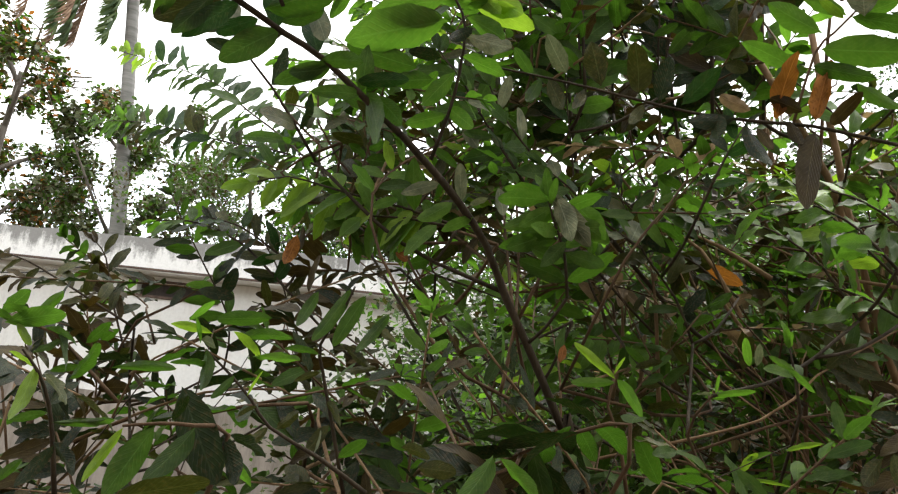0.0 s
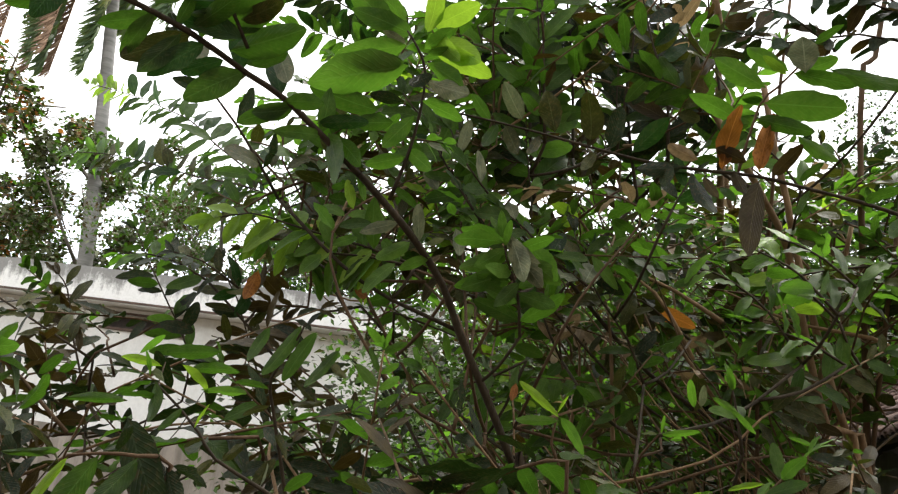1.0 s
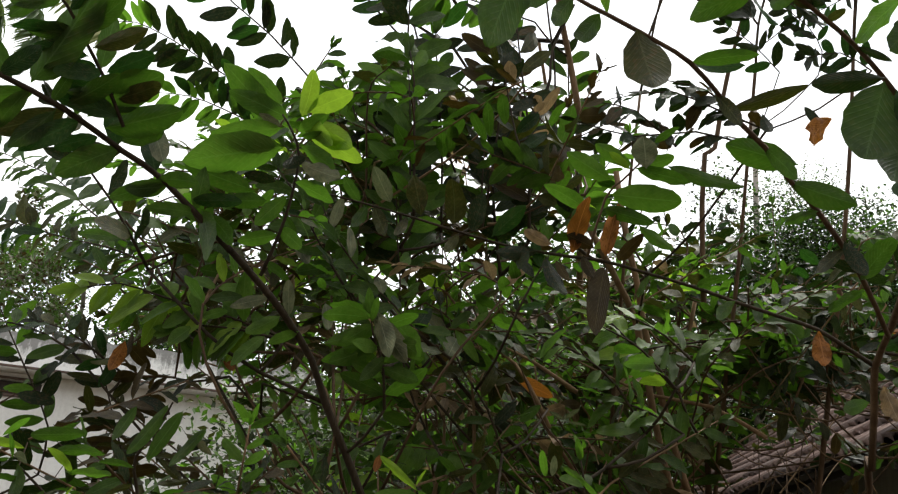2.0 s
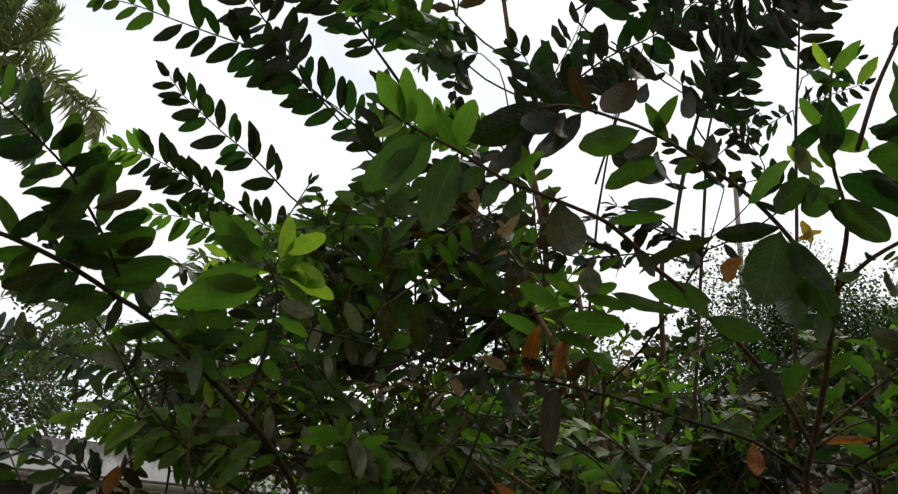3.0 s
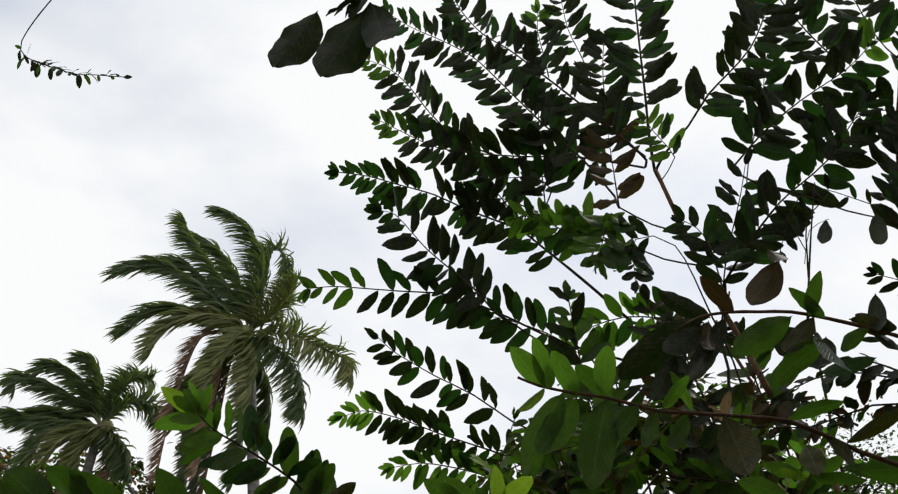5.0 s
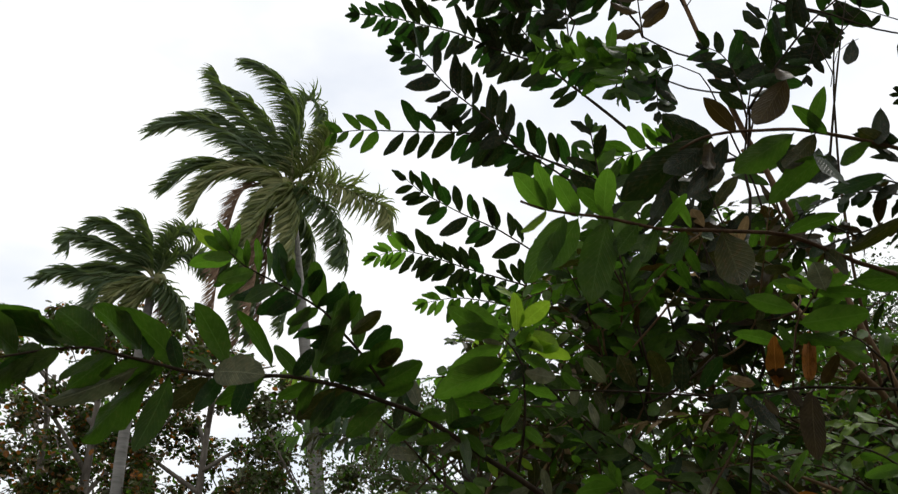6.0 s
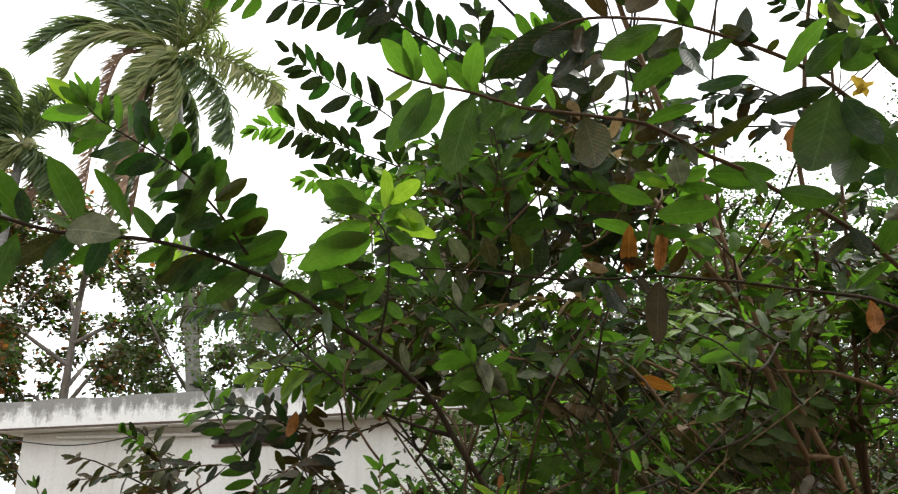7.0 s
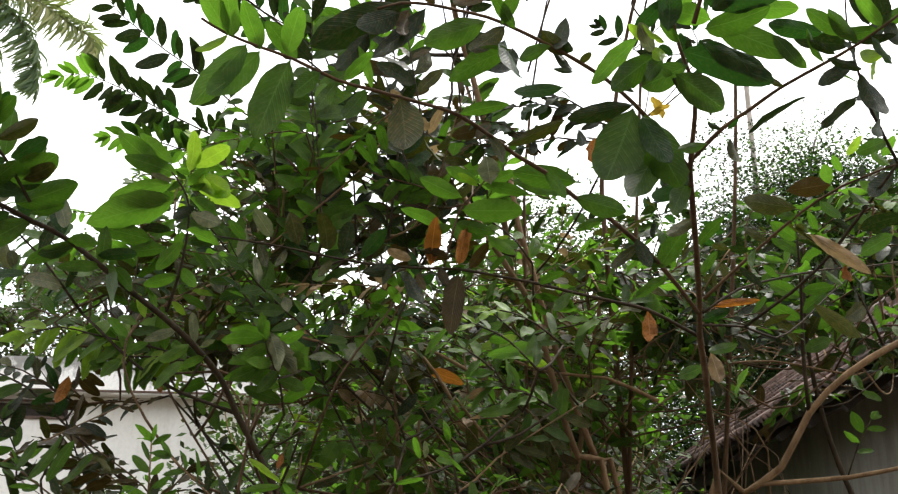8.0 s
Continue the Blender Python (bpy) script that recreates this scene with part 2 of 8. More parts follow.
# ---- leaves ----
def leaf_shape(rng, stations, cols, half=0.205, pointed=1.0, crumple=0.0):
    """One blade of length 1 along +y with a stalk, folded a little along its midrib, curled and wavy."""
    fold, curl, twist, wav = rng.uniform(0.05, 0.6) * (1 + crumple), rng.uniform(-0.34, 0.08) * (1 + crumple), rng.uniform(-0.35, 0.35), rng.uniform(0.006, 0.03) + 0.05 * crumple
    full, blunt, skew = rng.uniform(1.9, 2.4), rng.uniform(0.58, 0.78) * pointed, rng.uniform(0.86, 1.06)
    lean, ph = rng.uniform(-0.08, 0.08), rng.uniform(0, 6)
    verts, uvs, rows = [], [], []
    bites = (rng.uniform(0.92, 1.08), rng.uniform(0.92, 1.08))
    for i, v in enumerate(stations):
        bend = (0.0, curl * v * v)
        if i in (0, len(stations) - 1):
            rows.append([len(verts)])
            verts.append((lean * v * v, v, bend[1]))
            uvs.append((0.5, v))
            continue
        s = min(1.0, max(0.0, (v - 0.04) / 0.96)) ** skew
        w = half * (1 - abs(2 * s - 1) ** full) ** blunt if v > 0.045 else 0.02
        w = max(w, 0.02)
        row, edge = [], [k * rng.uniform(0.93, 1.05) for k in bites]
        for c in np.linspace(-1, 1, cols):
            row.append(len(verts))
            z = bend[1] + fold * (abs(c) - 0.35 * c * c) * w + twist * c * w * v + wav * (math.sin(13 * v + ph + 2.6 * c) + 0.6 * math.sin(23 * v - ph)) * abs(c)
            verts.append((c * w * edge[int(c > 0)] * math.cos(fold * 0.5) + lean * v * v, v, z))
            uvs.append((0.5 + 0.5 * c, v))
        rows.append(row)
    tris = []
    for a, b in zip(rows, rows[1:]):
        if len(a) == 1:
            tris += [(a[0], b[k + 1], b[k]) for k in range(len(b) - 1)]
        elif len(b) == 1:
            tris += [(a[k], a[k + 1], b[0]) for k in range(len(a) - 1)]
        else:
            for k in range(len(a) - 1):
                tris += [(a[k], a[k + 1], b[k + 1]), (a[k], b[k + 1], b[k])]
    return np.array(verts), np.array(tris), np.array(uvs)


shape_rng = random.Random(5)
FINE = [leaf_shape(shape_rng, (0, 0.04, 0.055, 0.08, 0.12, 0.18, 0.26, 0.36, 0.47, 0.58, 0.68, 0.77, 0.85, 0.91, 0.95, 0.975, 0.99, 1.0), 5, shape_rng.uniform(0.185, 0.225), shape_rng.uniform(0.9, 1.15)) for _ in range(16)]
COARSE = [leaf_shape(shape_rng, (0, 0.05, 0.10, 0.2, 0.35, 0.5, 0.68, 0.83, 0.93, 0.975, 1.0), 3, shape_rng.uniform(0.175, 0.215), shape_rng.uniform(0.9, 1.15)) for _ in range(14)]
ROUGH = [leaf_shape(shape_rng, (0, 0.12, 0.42, 0.8, 1.0), 3, shape_rng.uniform(0.22, 0.30)) for _ in range(6)]
TINY = [leaf_shape(shape_rng, (0, 0.45, 1.0), 3, shape_rng.uniform(0.22, 0.30)) for _ in range(6)]
DRIED = [leaf_shape(shape_rng, (0, 0.05, 0.10, 0.16, 0.25, 0.36, 0.48, 0.60, 0.72, 0.84, 0.93, 0.97, 1.0), 5, shape_rng.uniform(0.19, 0.26), 1.0, 1.0) for _ in range(16)]
LEAF_MESH = {}


def leaf_mesh(kind, look_name):
    if (kind, look_name) not in LEAF_MESH:
        v, t, uv = (DRIED if look_name in ("dry", "straw", "gold") else FINE)[kind]
        LEAF_MESH[kind, look_name] = tri_mesh("leaf", v, t, uv, [LEAF[look_name]], np.zeros(len(t)))
    return LEAF_MESH[kind, look_name]


def leaf_frame(way, normal):
    y = unit(way)
    z = unit(np.asarray(normal, float) - y * (y @ np.asarray(normal, float)))
    return np.column_stack([np.cross(y, z), y, z])


class Pile:
    """Leaves gathered into one mesh."""

    def __init__(self):
        self.v, self.t, self.uv, self.m, self.n, self.looks = [], [], [], [], 0, []

    def add(self, shape, base, rot, size, look_name, wide=1.0):
        v, t, uv = shape
        if look_name not in self.looks:
            self.looks.append(look_name)
        self.v.append((v * (size * wide, size, size)) @ rot.T + base)
        self.t.append(t + self.n)
        self.uv.append(uv)
        self.m.append(np.full(len(t), self.looks.index(look_name)))
        self.n += len(v)

    def add_many(self, shapes, bases, rots, sizes, looks, pick, wide):
        for k in looks:
            if k not in self.looks:
                self.looks.append(k)
        index = np.array([self.looks.index(k) for k in looks])[pick]
        for k, (v, t, uv) in enumerate(shapes):
            b, r, z, m = bases[k::len(shapes)], rots[k::len(shapes)], sizes[k::len(shapes)], index[k::len(shapes)]
            self.v.append((np.einsum("nij,vj->nvi", r, v * (wide, 1, 1)) * z[:, None, None] + b[:, None, :]).reshape(-1, 3))
            self.t.append((t[None] + self.n + len(v) * np.arange(len(b))[:, None, None]).reshape(-1, 3))
            self.uv.append(np.tile(uv, (len(b), 1)))
            self.m.append(np.repeat(m, len(t)))
            self.n += len(v) * len(b)

    def mesh(self, name):
        return tri_mesh(name, np.vstack(self.v), np.vstack(self.t), np.vstack(self.uv), [LEAF[k] for k in self.looks], np.concatenate(self.m))


class Tree:
    """A shrub or tree: an Empty at its foot, limbs as parts, near leaves as parts of their limb, the rest in one foliage part."""

    def __init__(self, name, foot, label, category="tree", group="", single=280, seed=1, wide=1.0):
        self.foot = np.array(foot, float)
        self.empty = tagged(new(name), label, category, group)
        self.empty.location = foot
        self.pile, self.left, self.rng, self.wide, self.joints = Pile(), single, random.Random(seed), wide, []

    def limb(self, points, r0, r1, name="branch", mat=None, sides=7):
        line = smooth_line(points, 0.06)
        v, f = tube(line - self.foot, r0, r1, sides, 0.07, self.rng)
        ob = part(name, mesh_of(name, v, f, [mat or BARK_DARK]), None, self.empty)
        self.joints.append(line[:-1])
        return ob, line

    def join(self, base, r, mat):
        """A thin twig from the nearest limb below to the foot of a shoot that starts away from every limb."""
        base = np.array(base, float)
        if not self.joints:
            return
        every = np.vstack(self.joints)
        gap = np.linalg.norm(every - base, axis=1)
        if gap.min() < 0.05:
            return
        k = int(np.argmin(gap + np.where(every[:, 2] > base[2] - 0.5 * np.linalg.norm((every - base)[:, :2], axis=1), 3.0, 0.0)))
        if gap[k] < 1.6:
            mid = (every[k] + base) / 2 + np.array((0, 0, -0.08 * gap[k]))
            self.limb([every[k], mid, base], r * 1.15, r, "twig", mat, 5)

    def leaf(self, limb, base, way, normal, size, look_name, single=True, broad=1.0):
        rot = leaf_frame(way, normal)
        if single and self.left > 0:
            self.left -= 1
            ob = new("leaf", leaf_mesh(self.rng.randrange(len(FINE)), look_name))
            ob.parent = limb
            wide = broad * self.wide * self.rng.uniform(0.85, 1.1)
            m = Matrix([[rot[i][0] * size * wide, rot[i][1] * size, rot[i][2] * size, 0] for i in range(3)] + [[0, 0, 0, 1]])
            m.translation = Vector(np.asarray(base) - self.foot)
            ob.matrix_basis = m
        else:
            self.pile.add(COARSE[self.rng.randrange(len(COARSE))], np.asarray(base) - self.foot, rot, size, look_name, self.wide * self.rng.uniform(0.85, 1.1))

    def shoot(self, points, r0, r1, size, gap, start=0.1, looks=("mature",), tip=None, face=(0, -0.8, 0.55), spread=24, droop=0.1, single=True,
              mat=None, angle=58, name="branch", tidy=1.0):
        """A limb with leaves in pairs along it, smaller and more forward towards its tip."""
        self.join(points[0], r0, mat)
        ob, line = self.limb(points, r0, r1, name, mat)
        size *= 1.25
        self.dress(ob, line, size, gap, start, looks, tip, face, spread, droop, single, angle, tidy)
        return ob

    def dress(self, ob, line, size, gap, start, looks, tip, face, spread, droop, single, angle, tidy):
        """Leaves in pairs along a twig."""
        rng = self.rng
        seg = np.linalg.norm(np.diff(line, axis=0), axis=1)
        along = np.concatenate([[0], np.cumsum(seg)])
        total, d = along[-1], along[-1] * start
        while d < total:
            i = min(len(line) - 2, int(np.searchsorted(along, d, "right") - 1))
            p = line[i] + (line[i + 1] - line[i]) * (d - along[i]) / max(seg[i], 1e-6)
            t = unit(line[i + 1] - line[i])
            s = d / total
            n = unit(np.array(face) - t * (t @ np.array(face)) + np.array([rng.gauss(0, 0.12 * tidy) for _ in range(3)]))
            side = np.cross(t, n)
            for sign in (1, -1):
                if rng.random() < 0.08:
                    continue
                q = radians(rng.gauss(0, spread * tidy))
                out = sign * (side * math.cos(q)) + n * math.sin(q)
                a = radians(rng.gauss(angle, 11 * tidy) * (1 - 0.35 * max(0, (s - 0.75) / 0.25)))
                way = t * math.cos(a) + out * math.sin(a) - np.array((0, 0, droop * rng.uniform(0.2, 1.6)))
                nn = n + side * rng.gauss(0, 0.28 * tidy) + t * rng.gauss(0, 0.18 * tidy)
                k = rng.choice(looks)
                if tip and s > 0.80:
                    k = tip
                length = size * rng.uniform(0.78, 1.15) * (1 - 0.45 * max(0, (s - 0.8) / 0.2))
                self.leaf(ob, p + t * rng.uniform(-0.3, 0.3) * gap, way, nn, length, k, single)
            d += gap * rng.uniform(0.75, 1.25)
        end = unit(line[-1] - line[-3])
        for k in range(3):
            way = end + np.array([rng.gauss(0, 0.28) for _ in range(3)])
            self.leaf(ob, line[-1], way, np.array(face) + np.array([rng.gauss(0, 0.3) for _ in range(3)]), size * rng.uniform(0.4, 0.65), tip or looks[0], single)

    def thicket(self, anchors, count, depth, looks, hills, size=0.064, gap=0.036, seed=3, span=(-0.38, 0.36), floor=-0.12, eye=(0.55, 0.05, 1.5), bay=0.0, thin=()):
        """Leafy twigs that fork off the stems and fill the heart of the bush. Its top is a hilly line over the bearings u; below the height 0.2
        it stands back to the bearing bay on one side; thin lists the stretches that are more open."""
        rng = random.Random(seed)
        made, anchors = 0, list(anchors)
        while made < count:
            u, y = rng.uniform(*span), rng.uniform(*depth)
            top = float(np.interp(u, [h[0] for h in hills], [h[1] for h in hills]))
            w = floor + (top - floor) * rng.random()
            if bay and w < 0.2 and u < bay:
                continue
            if any(u0 < u < u1 and w0 < w < w1 and y < far and rng.random() < share for u0, u1, w0, w1, far, share in thin):
                count -= 1
                continue
            made += 1
            c = np.array((eye[0] + u * (y - eye[1]), y, eye[2] + w * (y - eye[1])))
            near_by = [np.linalg.norm((c - p) * (1, 1, 0.6)) + (3 if p[2] > c[2] - 0.05 else 0) for p in anchors]
            root = anchors[int(np.argsort(near_by)[rng.randrange(4)])]
            way = unit(np.array((rng.gauss(0, 0.8), rng.gauss(-0.35, 0.6), rng.gauss(0.15, 0.38))))
            span_ = rng.uniform(0.22, 0.42)
            a, e = c - way * span_ * 0.5, c + way * span_ * 0.5
            mid = (root + a) / 2 + np.array([rng.gauss(0, 0.06) for _ in range(3)])
            length = np.linalg.norm(a - root)
            self.shoot([root, mid, a, e], 0.0034, 0.0015, size * rng.uniform(0.8, 1.2), gap, min(0.85, length / (length + span_)), rng.choice(looks), None,
                       (rng.gauss(0, 0.35), rng.gauss(-0.35, 0.4), 0.85), 28, 0.2, False, BARK_BROWN if made % 3 else BARK_TAN, name="twig")
            anchors.append(a)
            anchors.append((a + mid) / 2)

    def lone(self, limb, base, end, look_name, normal=(0, 0.88, 0.45), broad=1.0):
        """One leaf from its base to its tip."""
        b, e = np.array(base), np.array(end)
        n = np.array(normal) + np.array([self.rng.gauss(0, 0.22) for _ in range(3)])
        self.leaf(limb, b, e - b, n, float(np.linalg.norm(e - b)), look_name, True, broad * 0.86)

    def done(self, name="foliage", label=""):
        if self.pile.n:
            ob = part(name, self.pile.mesh(name), None, self.empty, label)
            tagged(ob, kind="stuff")


# ---- ground and houses ----
def ground_material():
    m, n, l, bsdf, out = material("earth_and_litter")
    a, b = noise_tex(n, l, 1.3, 6.0), noise_tex(n, l, 35.0, 6.0, 0.7)
    c1 = ramp(n, l, a.outputs[0], (0.35, (0.07, 0.05, 0.032)), (0.52, (0.12, 0.085, 0.05)), (0.68, (0.045, 0.06, 0.022)))
    c2 = ramp(n, l, b.outputs[0], (0.35, (0.45, 0.42, 0.38)), (0.7, (1, 1, 1)))
    l.new(mix_rgb(n, l, 0.8, c1.outputs[0], c2.outputs[0], "MULTIPLY"), bsdf.inputs["Base Color"])
    bsdf.inputs["Roughness"].default_value = 0.95
    bump(n, l, b.outputs[0], bsdf, 0.6, 0.04)
    return m


def plaster_material(name, white, stain, streaks, low=0.40, high=0.62):
    """Limewashed plaster: broad patches, dark rain streaks that run down it, fine grain."""
    m, n, l, bsdf, out = material(name)
    run = noise_tex(n, l, 2.2, 6.0, 0.7, "Object", (3.2, 3.2, 0.45))
    fine = noise_tex(n, l, 26.0, 5.0, 0.7)
    wide = noise_tex(n, l, 0.8, 4.0)
    st = ramp(n, l, run.outputs[0], (low, (0, 0, 0)), (high, (1, 1, 1)))
    base = mix_rgb(n, l, math_node(n, l, "MULTIPLY", st.outputs[0], streaks), white, stain)
    w = ramp(n, l, wide.outputs[0], (0.35, (0.86, 0.85, 0.82)), (0.65, (1, 1, 1)))
    g = ramp(n, l, fine.outputs[0], (0.3, (0.80, 0.80, 0.80)), (0.6, (1, 1, 1)))
    base = mix_rgb(n, l, 0.7, base, w.outputs[0], "MULTIPLY")
    l.new(mix_rgb(n, l, 0.5, base, g.outputs[0], "MULTIPLY"), bsdf.inputs["Base Color"])
    bsdf.inputs["Roughness"].default_value = 0.9
    bump(n, l, fine.outputs[0], bsdf, 0.25, 0.01)
    return m


def parapet_material():
    """Limewash with black mould that hangs down from the weathered top edge in ragged tongues."""
    m, n, l, bsdf, out = material("mouldy_limewash")
    co, sep = n.new("ShaderNodeTexCoord"), n.new("ShaderNodeSeparateXYZ")
    l.new(co.outputs["Object"], sep.inputs[0])
    tongue = noise_tex(n, l, 5.5, 5.0, 0.7, "Object", (1.0, 1.0, 0.10))
    spot_tex = noise_tex(n, l, 17.0, 5.0, 0.75)
    fine = noise_tex(n, l, 40.0, 4.0, 0.7)
    down = math_node(n, l, "MULTIPLY", math_node(n, l, "SUBTRACT", 3.48, sep.outputs["Z"]), 1.25)
    grow = math_node(n, l, "SUBTRACT", math_node(n, l, "ADD", tongue.outputs[0], math_node(n, l, "MULTIPLY", spot_tex.outputs[0], 0.55)), down)
    mask = ramp(n, l, grow, (0.46, (0, 0, 0)), (0.66, (1, 1, 1)))
    base = mix_rgb(n, l, math_node(n, l, "MULTIPLY", mask.outputs[0], 0.8), (0.74, 0.73, 0.70), (0.11, 0.105, 0.095))
    g = ramp(n, l, fine.outputs[0], (0.3, (0.78, 0.78, 0.76)), (0.6, (1, 1, 1)))
    l.new(mix_rgb(n, l, 0.6, base, g.outputs[0], "MULTIPLY"), bsdf.inputs["Base Color"])
    bsdf.inputs["Roughness"].default_value = 0.9
    bump(n, l, spot_tex.outputs[0], bsdf, 0.3, 0.01)
    return m


def plain_material(name, a, b, scale=8.0, rough=0.8, strength=0.2, metal=0.0):
    m, n, l, bsdf, out = material(name)
    t = noise_tex(n, l, scale, 5.0, 0.65)
    c = ramp(n, l, t.outputs[0], (0.32, a), (0.68, b))
    l.new(c.outputs[0], bsdf.inputs["Base Color"])
    bsdf.inputs["Roughness"].default_value, bsdf.inputs["Metallic"].default_value = rough, metal
    bump(n, l, t.outputs[0], bsdf, strength, 0.01)
    return m


def tile_material():
    """Weathered clay roof tiles, each with its own tone."""
    m, n, l, bsdf, out = material("weathered_clay_tile")
    info, geo = n.new("ShaderNodeObjectInfo"), n.new("ShaderNodeNewGeometry")
    each = math_node(n, l, "FRACT", math_node(n, l, "ADD", info.outputs["Random"], geo.outputs["Random Per Island"]))
    c = ramp(n, l, each, (0.0, (0.050, 0.027, 0.019)), (0.5, (0.095, 0.046, 0.031)), (1.0, (0.14, 0.082, 0.060)))
    t = noise_tex(n, l, 14.0, 5.0, 0.7)
    g = ramp(n, l, t.outputs[0], (0.38, (0.42, 0.40, 0.38)), (0.62, (1, 1, 1)))
    l.new(mix_rgb(n, l, 0.8, c.outputs[0], g.outputs[0], "MULTIPLY"), bsdf.inputs["Base Color"])
    bsdf.inputs["Roughness"].default_value = 0.85
    bump(n, l, t.outputs[0], bsdf, 0.4, 0.01)
    return m


PLASTER = plaster_material("white_limewash", (0.70, 0.69, 0.66), (0.40, 0.38, 0.34), 0.35, 0.5, 0.75)
PARAPET = parapet_material()
DADO = plaster_material("grey_brown_plaster", (0.30, 0.26, 0.22), (0.12, 0.10, 0.08), 0.7)
CREAM = plaster_material("grey_cream_plaster", (0.42, 0.40, 0.36), (0.18, 0.16, 0.14), 0.5)
DARK_WOOD = plain_material("dark_wood", (0.02, 0.015, 0.012), (0.05, 0.036, 0.028), 20)
RUST_AND_SHADE = plain_material("rust_and_shade_brown", (0.055, 0.033, 0.025), (0.11, 0.07, 0.05), 15)
BLACK = plain_material("black_cable", (0.02, 0.02, 0.02), (0.035, 0.035, 0.035), 30, 0.6)
TILE = tile_material()
NUT = plain_material("green_brown_husk", (0.10, 0.09, 0.03), (0.18, 0.20, 0.05), 5.0, 0.6)

# one sheet of earth, gently uneven, level where things stand
bm = bmesh.new()
bmesh.ops.create_grid(bm, x_segments=60, y_segments=60, size=450)
for v in bm.verts:
    far = max(0.0, math.hypot(v.co.x, v.co.y) - 40)
    v.co.z = 0.012 * far * noise.noise(Vector((v.co.x * 0.01, v.co.y * 0.01, 3.0)))
tagged(part("ground", bm, ground_material(), None, ""), "bare brown earth with leaf litter and weeds", "ground", kind="structure")


def flat_house():
    """White one-storey house with a flat roof and a rain-stained parapet band."""
    x0, x1, y0, y1 = -7.45, -1.1, 9.7, 14.0
    house = tagged(new("house"), "white limewashed house with a flat roof and rain-stained parapet", "house")
    house.location = (-3.0, 12.0, 0)
    inv = Matrix.Translation((3.0, -12.0, 0))

    def piece(name, bm, mat, label=""):
        bmesh.ops.transform(bm, matrix=inv, verts=bm.verts)
        return part(name, bm, mat, house, label)

    piece("wall", box_bm(x0, -4.72, y0, y0 + 0.23, 0.0, 3.085), PLASTER)
    for a, b, c, d in ((-3.72, x1, 0.0, 3.085), (-4.72, -3.72, 0.0, 2.86), (-4.72, -3.72, 3.015, 3.085)):
        piece("wall", box_bm(a, b, y0, y0 + 0.23, c, d), PLASTER)
    piece("wall", box_bm(x0, x0 + 0.23, y0 + 0.234, y1, 0.0, 3.085), PLASTER)
    piece("wall", box_bm(x1 - 0.23, x1, y0 + 0.234, y1, 0.0, 3.085), PLASTER)
    piece("wall", box_bm(x0 + 0.234, x1 - 0.234, y1 - 0.23, y1, 0.0, 3.085), PLASTER)
    piece("dado", box_bm(x0 - 0.02, x1 + 0.02, y0 - 0.03, y0 - 0.003, 0.0, 1.72, 0.008), DADO, "grey-brown plaster dado")
    # parapet: a band proud of the wall, with worn, uneven top
    bm = box_bm(x0 - 0.22, x1 + 0.22, y0 - 0.26, y1 + 0.22, 3.09, 3.47)
    bmesh.ops.subdivide_edges(bm, edges=[e for e in bm.edges if abs(e.verts[0].co.x - e.verts[1].co.x) > 1], cuts=70)
    for v in bm.verts:
        if v.co.z > 3.3:
            v.co.z += 0.022 * noise.noise(Vector((v.co.x * 1.3, v.co.y, 0))) + 0.012 * noise.noise(Vector((v.co.x * 5, v.co.y, 4)))
        else:
            v.co.z += 0.006 * noise.noise(Vector((v.co.x * 2, v.co.y, 9)))
    piece("parapet", bm, PARAPET, "white parapet with black rain streaks")
    # drip edge whose dark brown also paints the shadow line under the band
    piece("drip_edge", box_bm(x0 - 0.23, x1 + 0.23, y0 - 0.275, y0 - 0.263, 3.10, 3.125, 0.003), RUST_AND_SHADE)
    # shaded vent slot under the slab, with a rusty frame
    slot = piece("vent", box_bm(-4.715, -3.725, y0 + 0.10, y0 + 0.16, 2.865, 3.01), DARK_WOOD, "dark vent slot")
    for a, b, c, d in ((-4.74, -3.70, 2.83, 2.86), (-4.74, -3.70, 3.016, 3.04)):
        bm = box_bm(a, b, y0 - 0.03, y0 + 0.03, c, d, 0.004)
        bmesh.ops.transform(bm, matrix=inv, verts=bm.verts)
        part("frame", bm, RUST_AND_SHADE, slot)
    # rain pipe along the wall below the band
    v, f = tube(smooth_line([(-6.9, y0 - 0.05, 3.02), (-6.0, y0 - 0.05, 3.0), (-4.8, y0 - 0.05, 2.985)], 0.2), 0.018, 0.018, 8)
    part("pipe", mesh_of("pipe", v + np.array((3.0, -12.0, 0)), f, [PARAPET]), None, house)


flat_house()

# added plain wall behind the path, out of view: blocks sky light on near leaves
tagged(part("wall_south", box_bm(-11.0, 11.0, -2.85, -2.6, 0.0, 7.2, 0.01), DADO, None), "unseen plain grey-brown plaster wall added to block sky light", "wall", kind="structure")


def cable(points, r=0.008):
    v, f = tube(smooth_line(points, 0.15), r, r, 6)
    tagged(part("cable", mesh_of("cable", v, f, [BLACK]), None, None), "black cable sagging along the white house", "cable")


cable([(-9.6, 9.3, 3.10), (-8.6, 9.35, 3.02), (-7.5, 9.36, 2.98), (-6.6, 9.38, 2.88), (-5.9, 9.40, 2.92), (-5.2, 9.415, 3.07)])
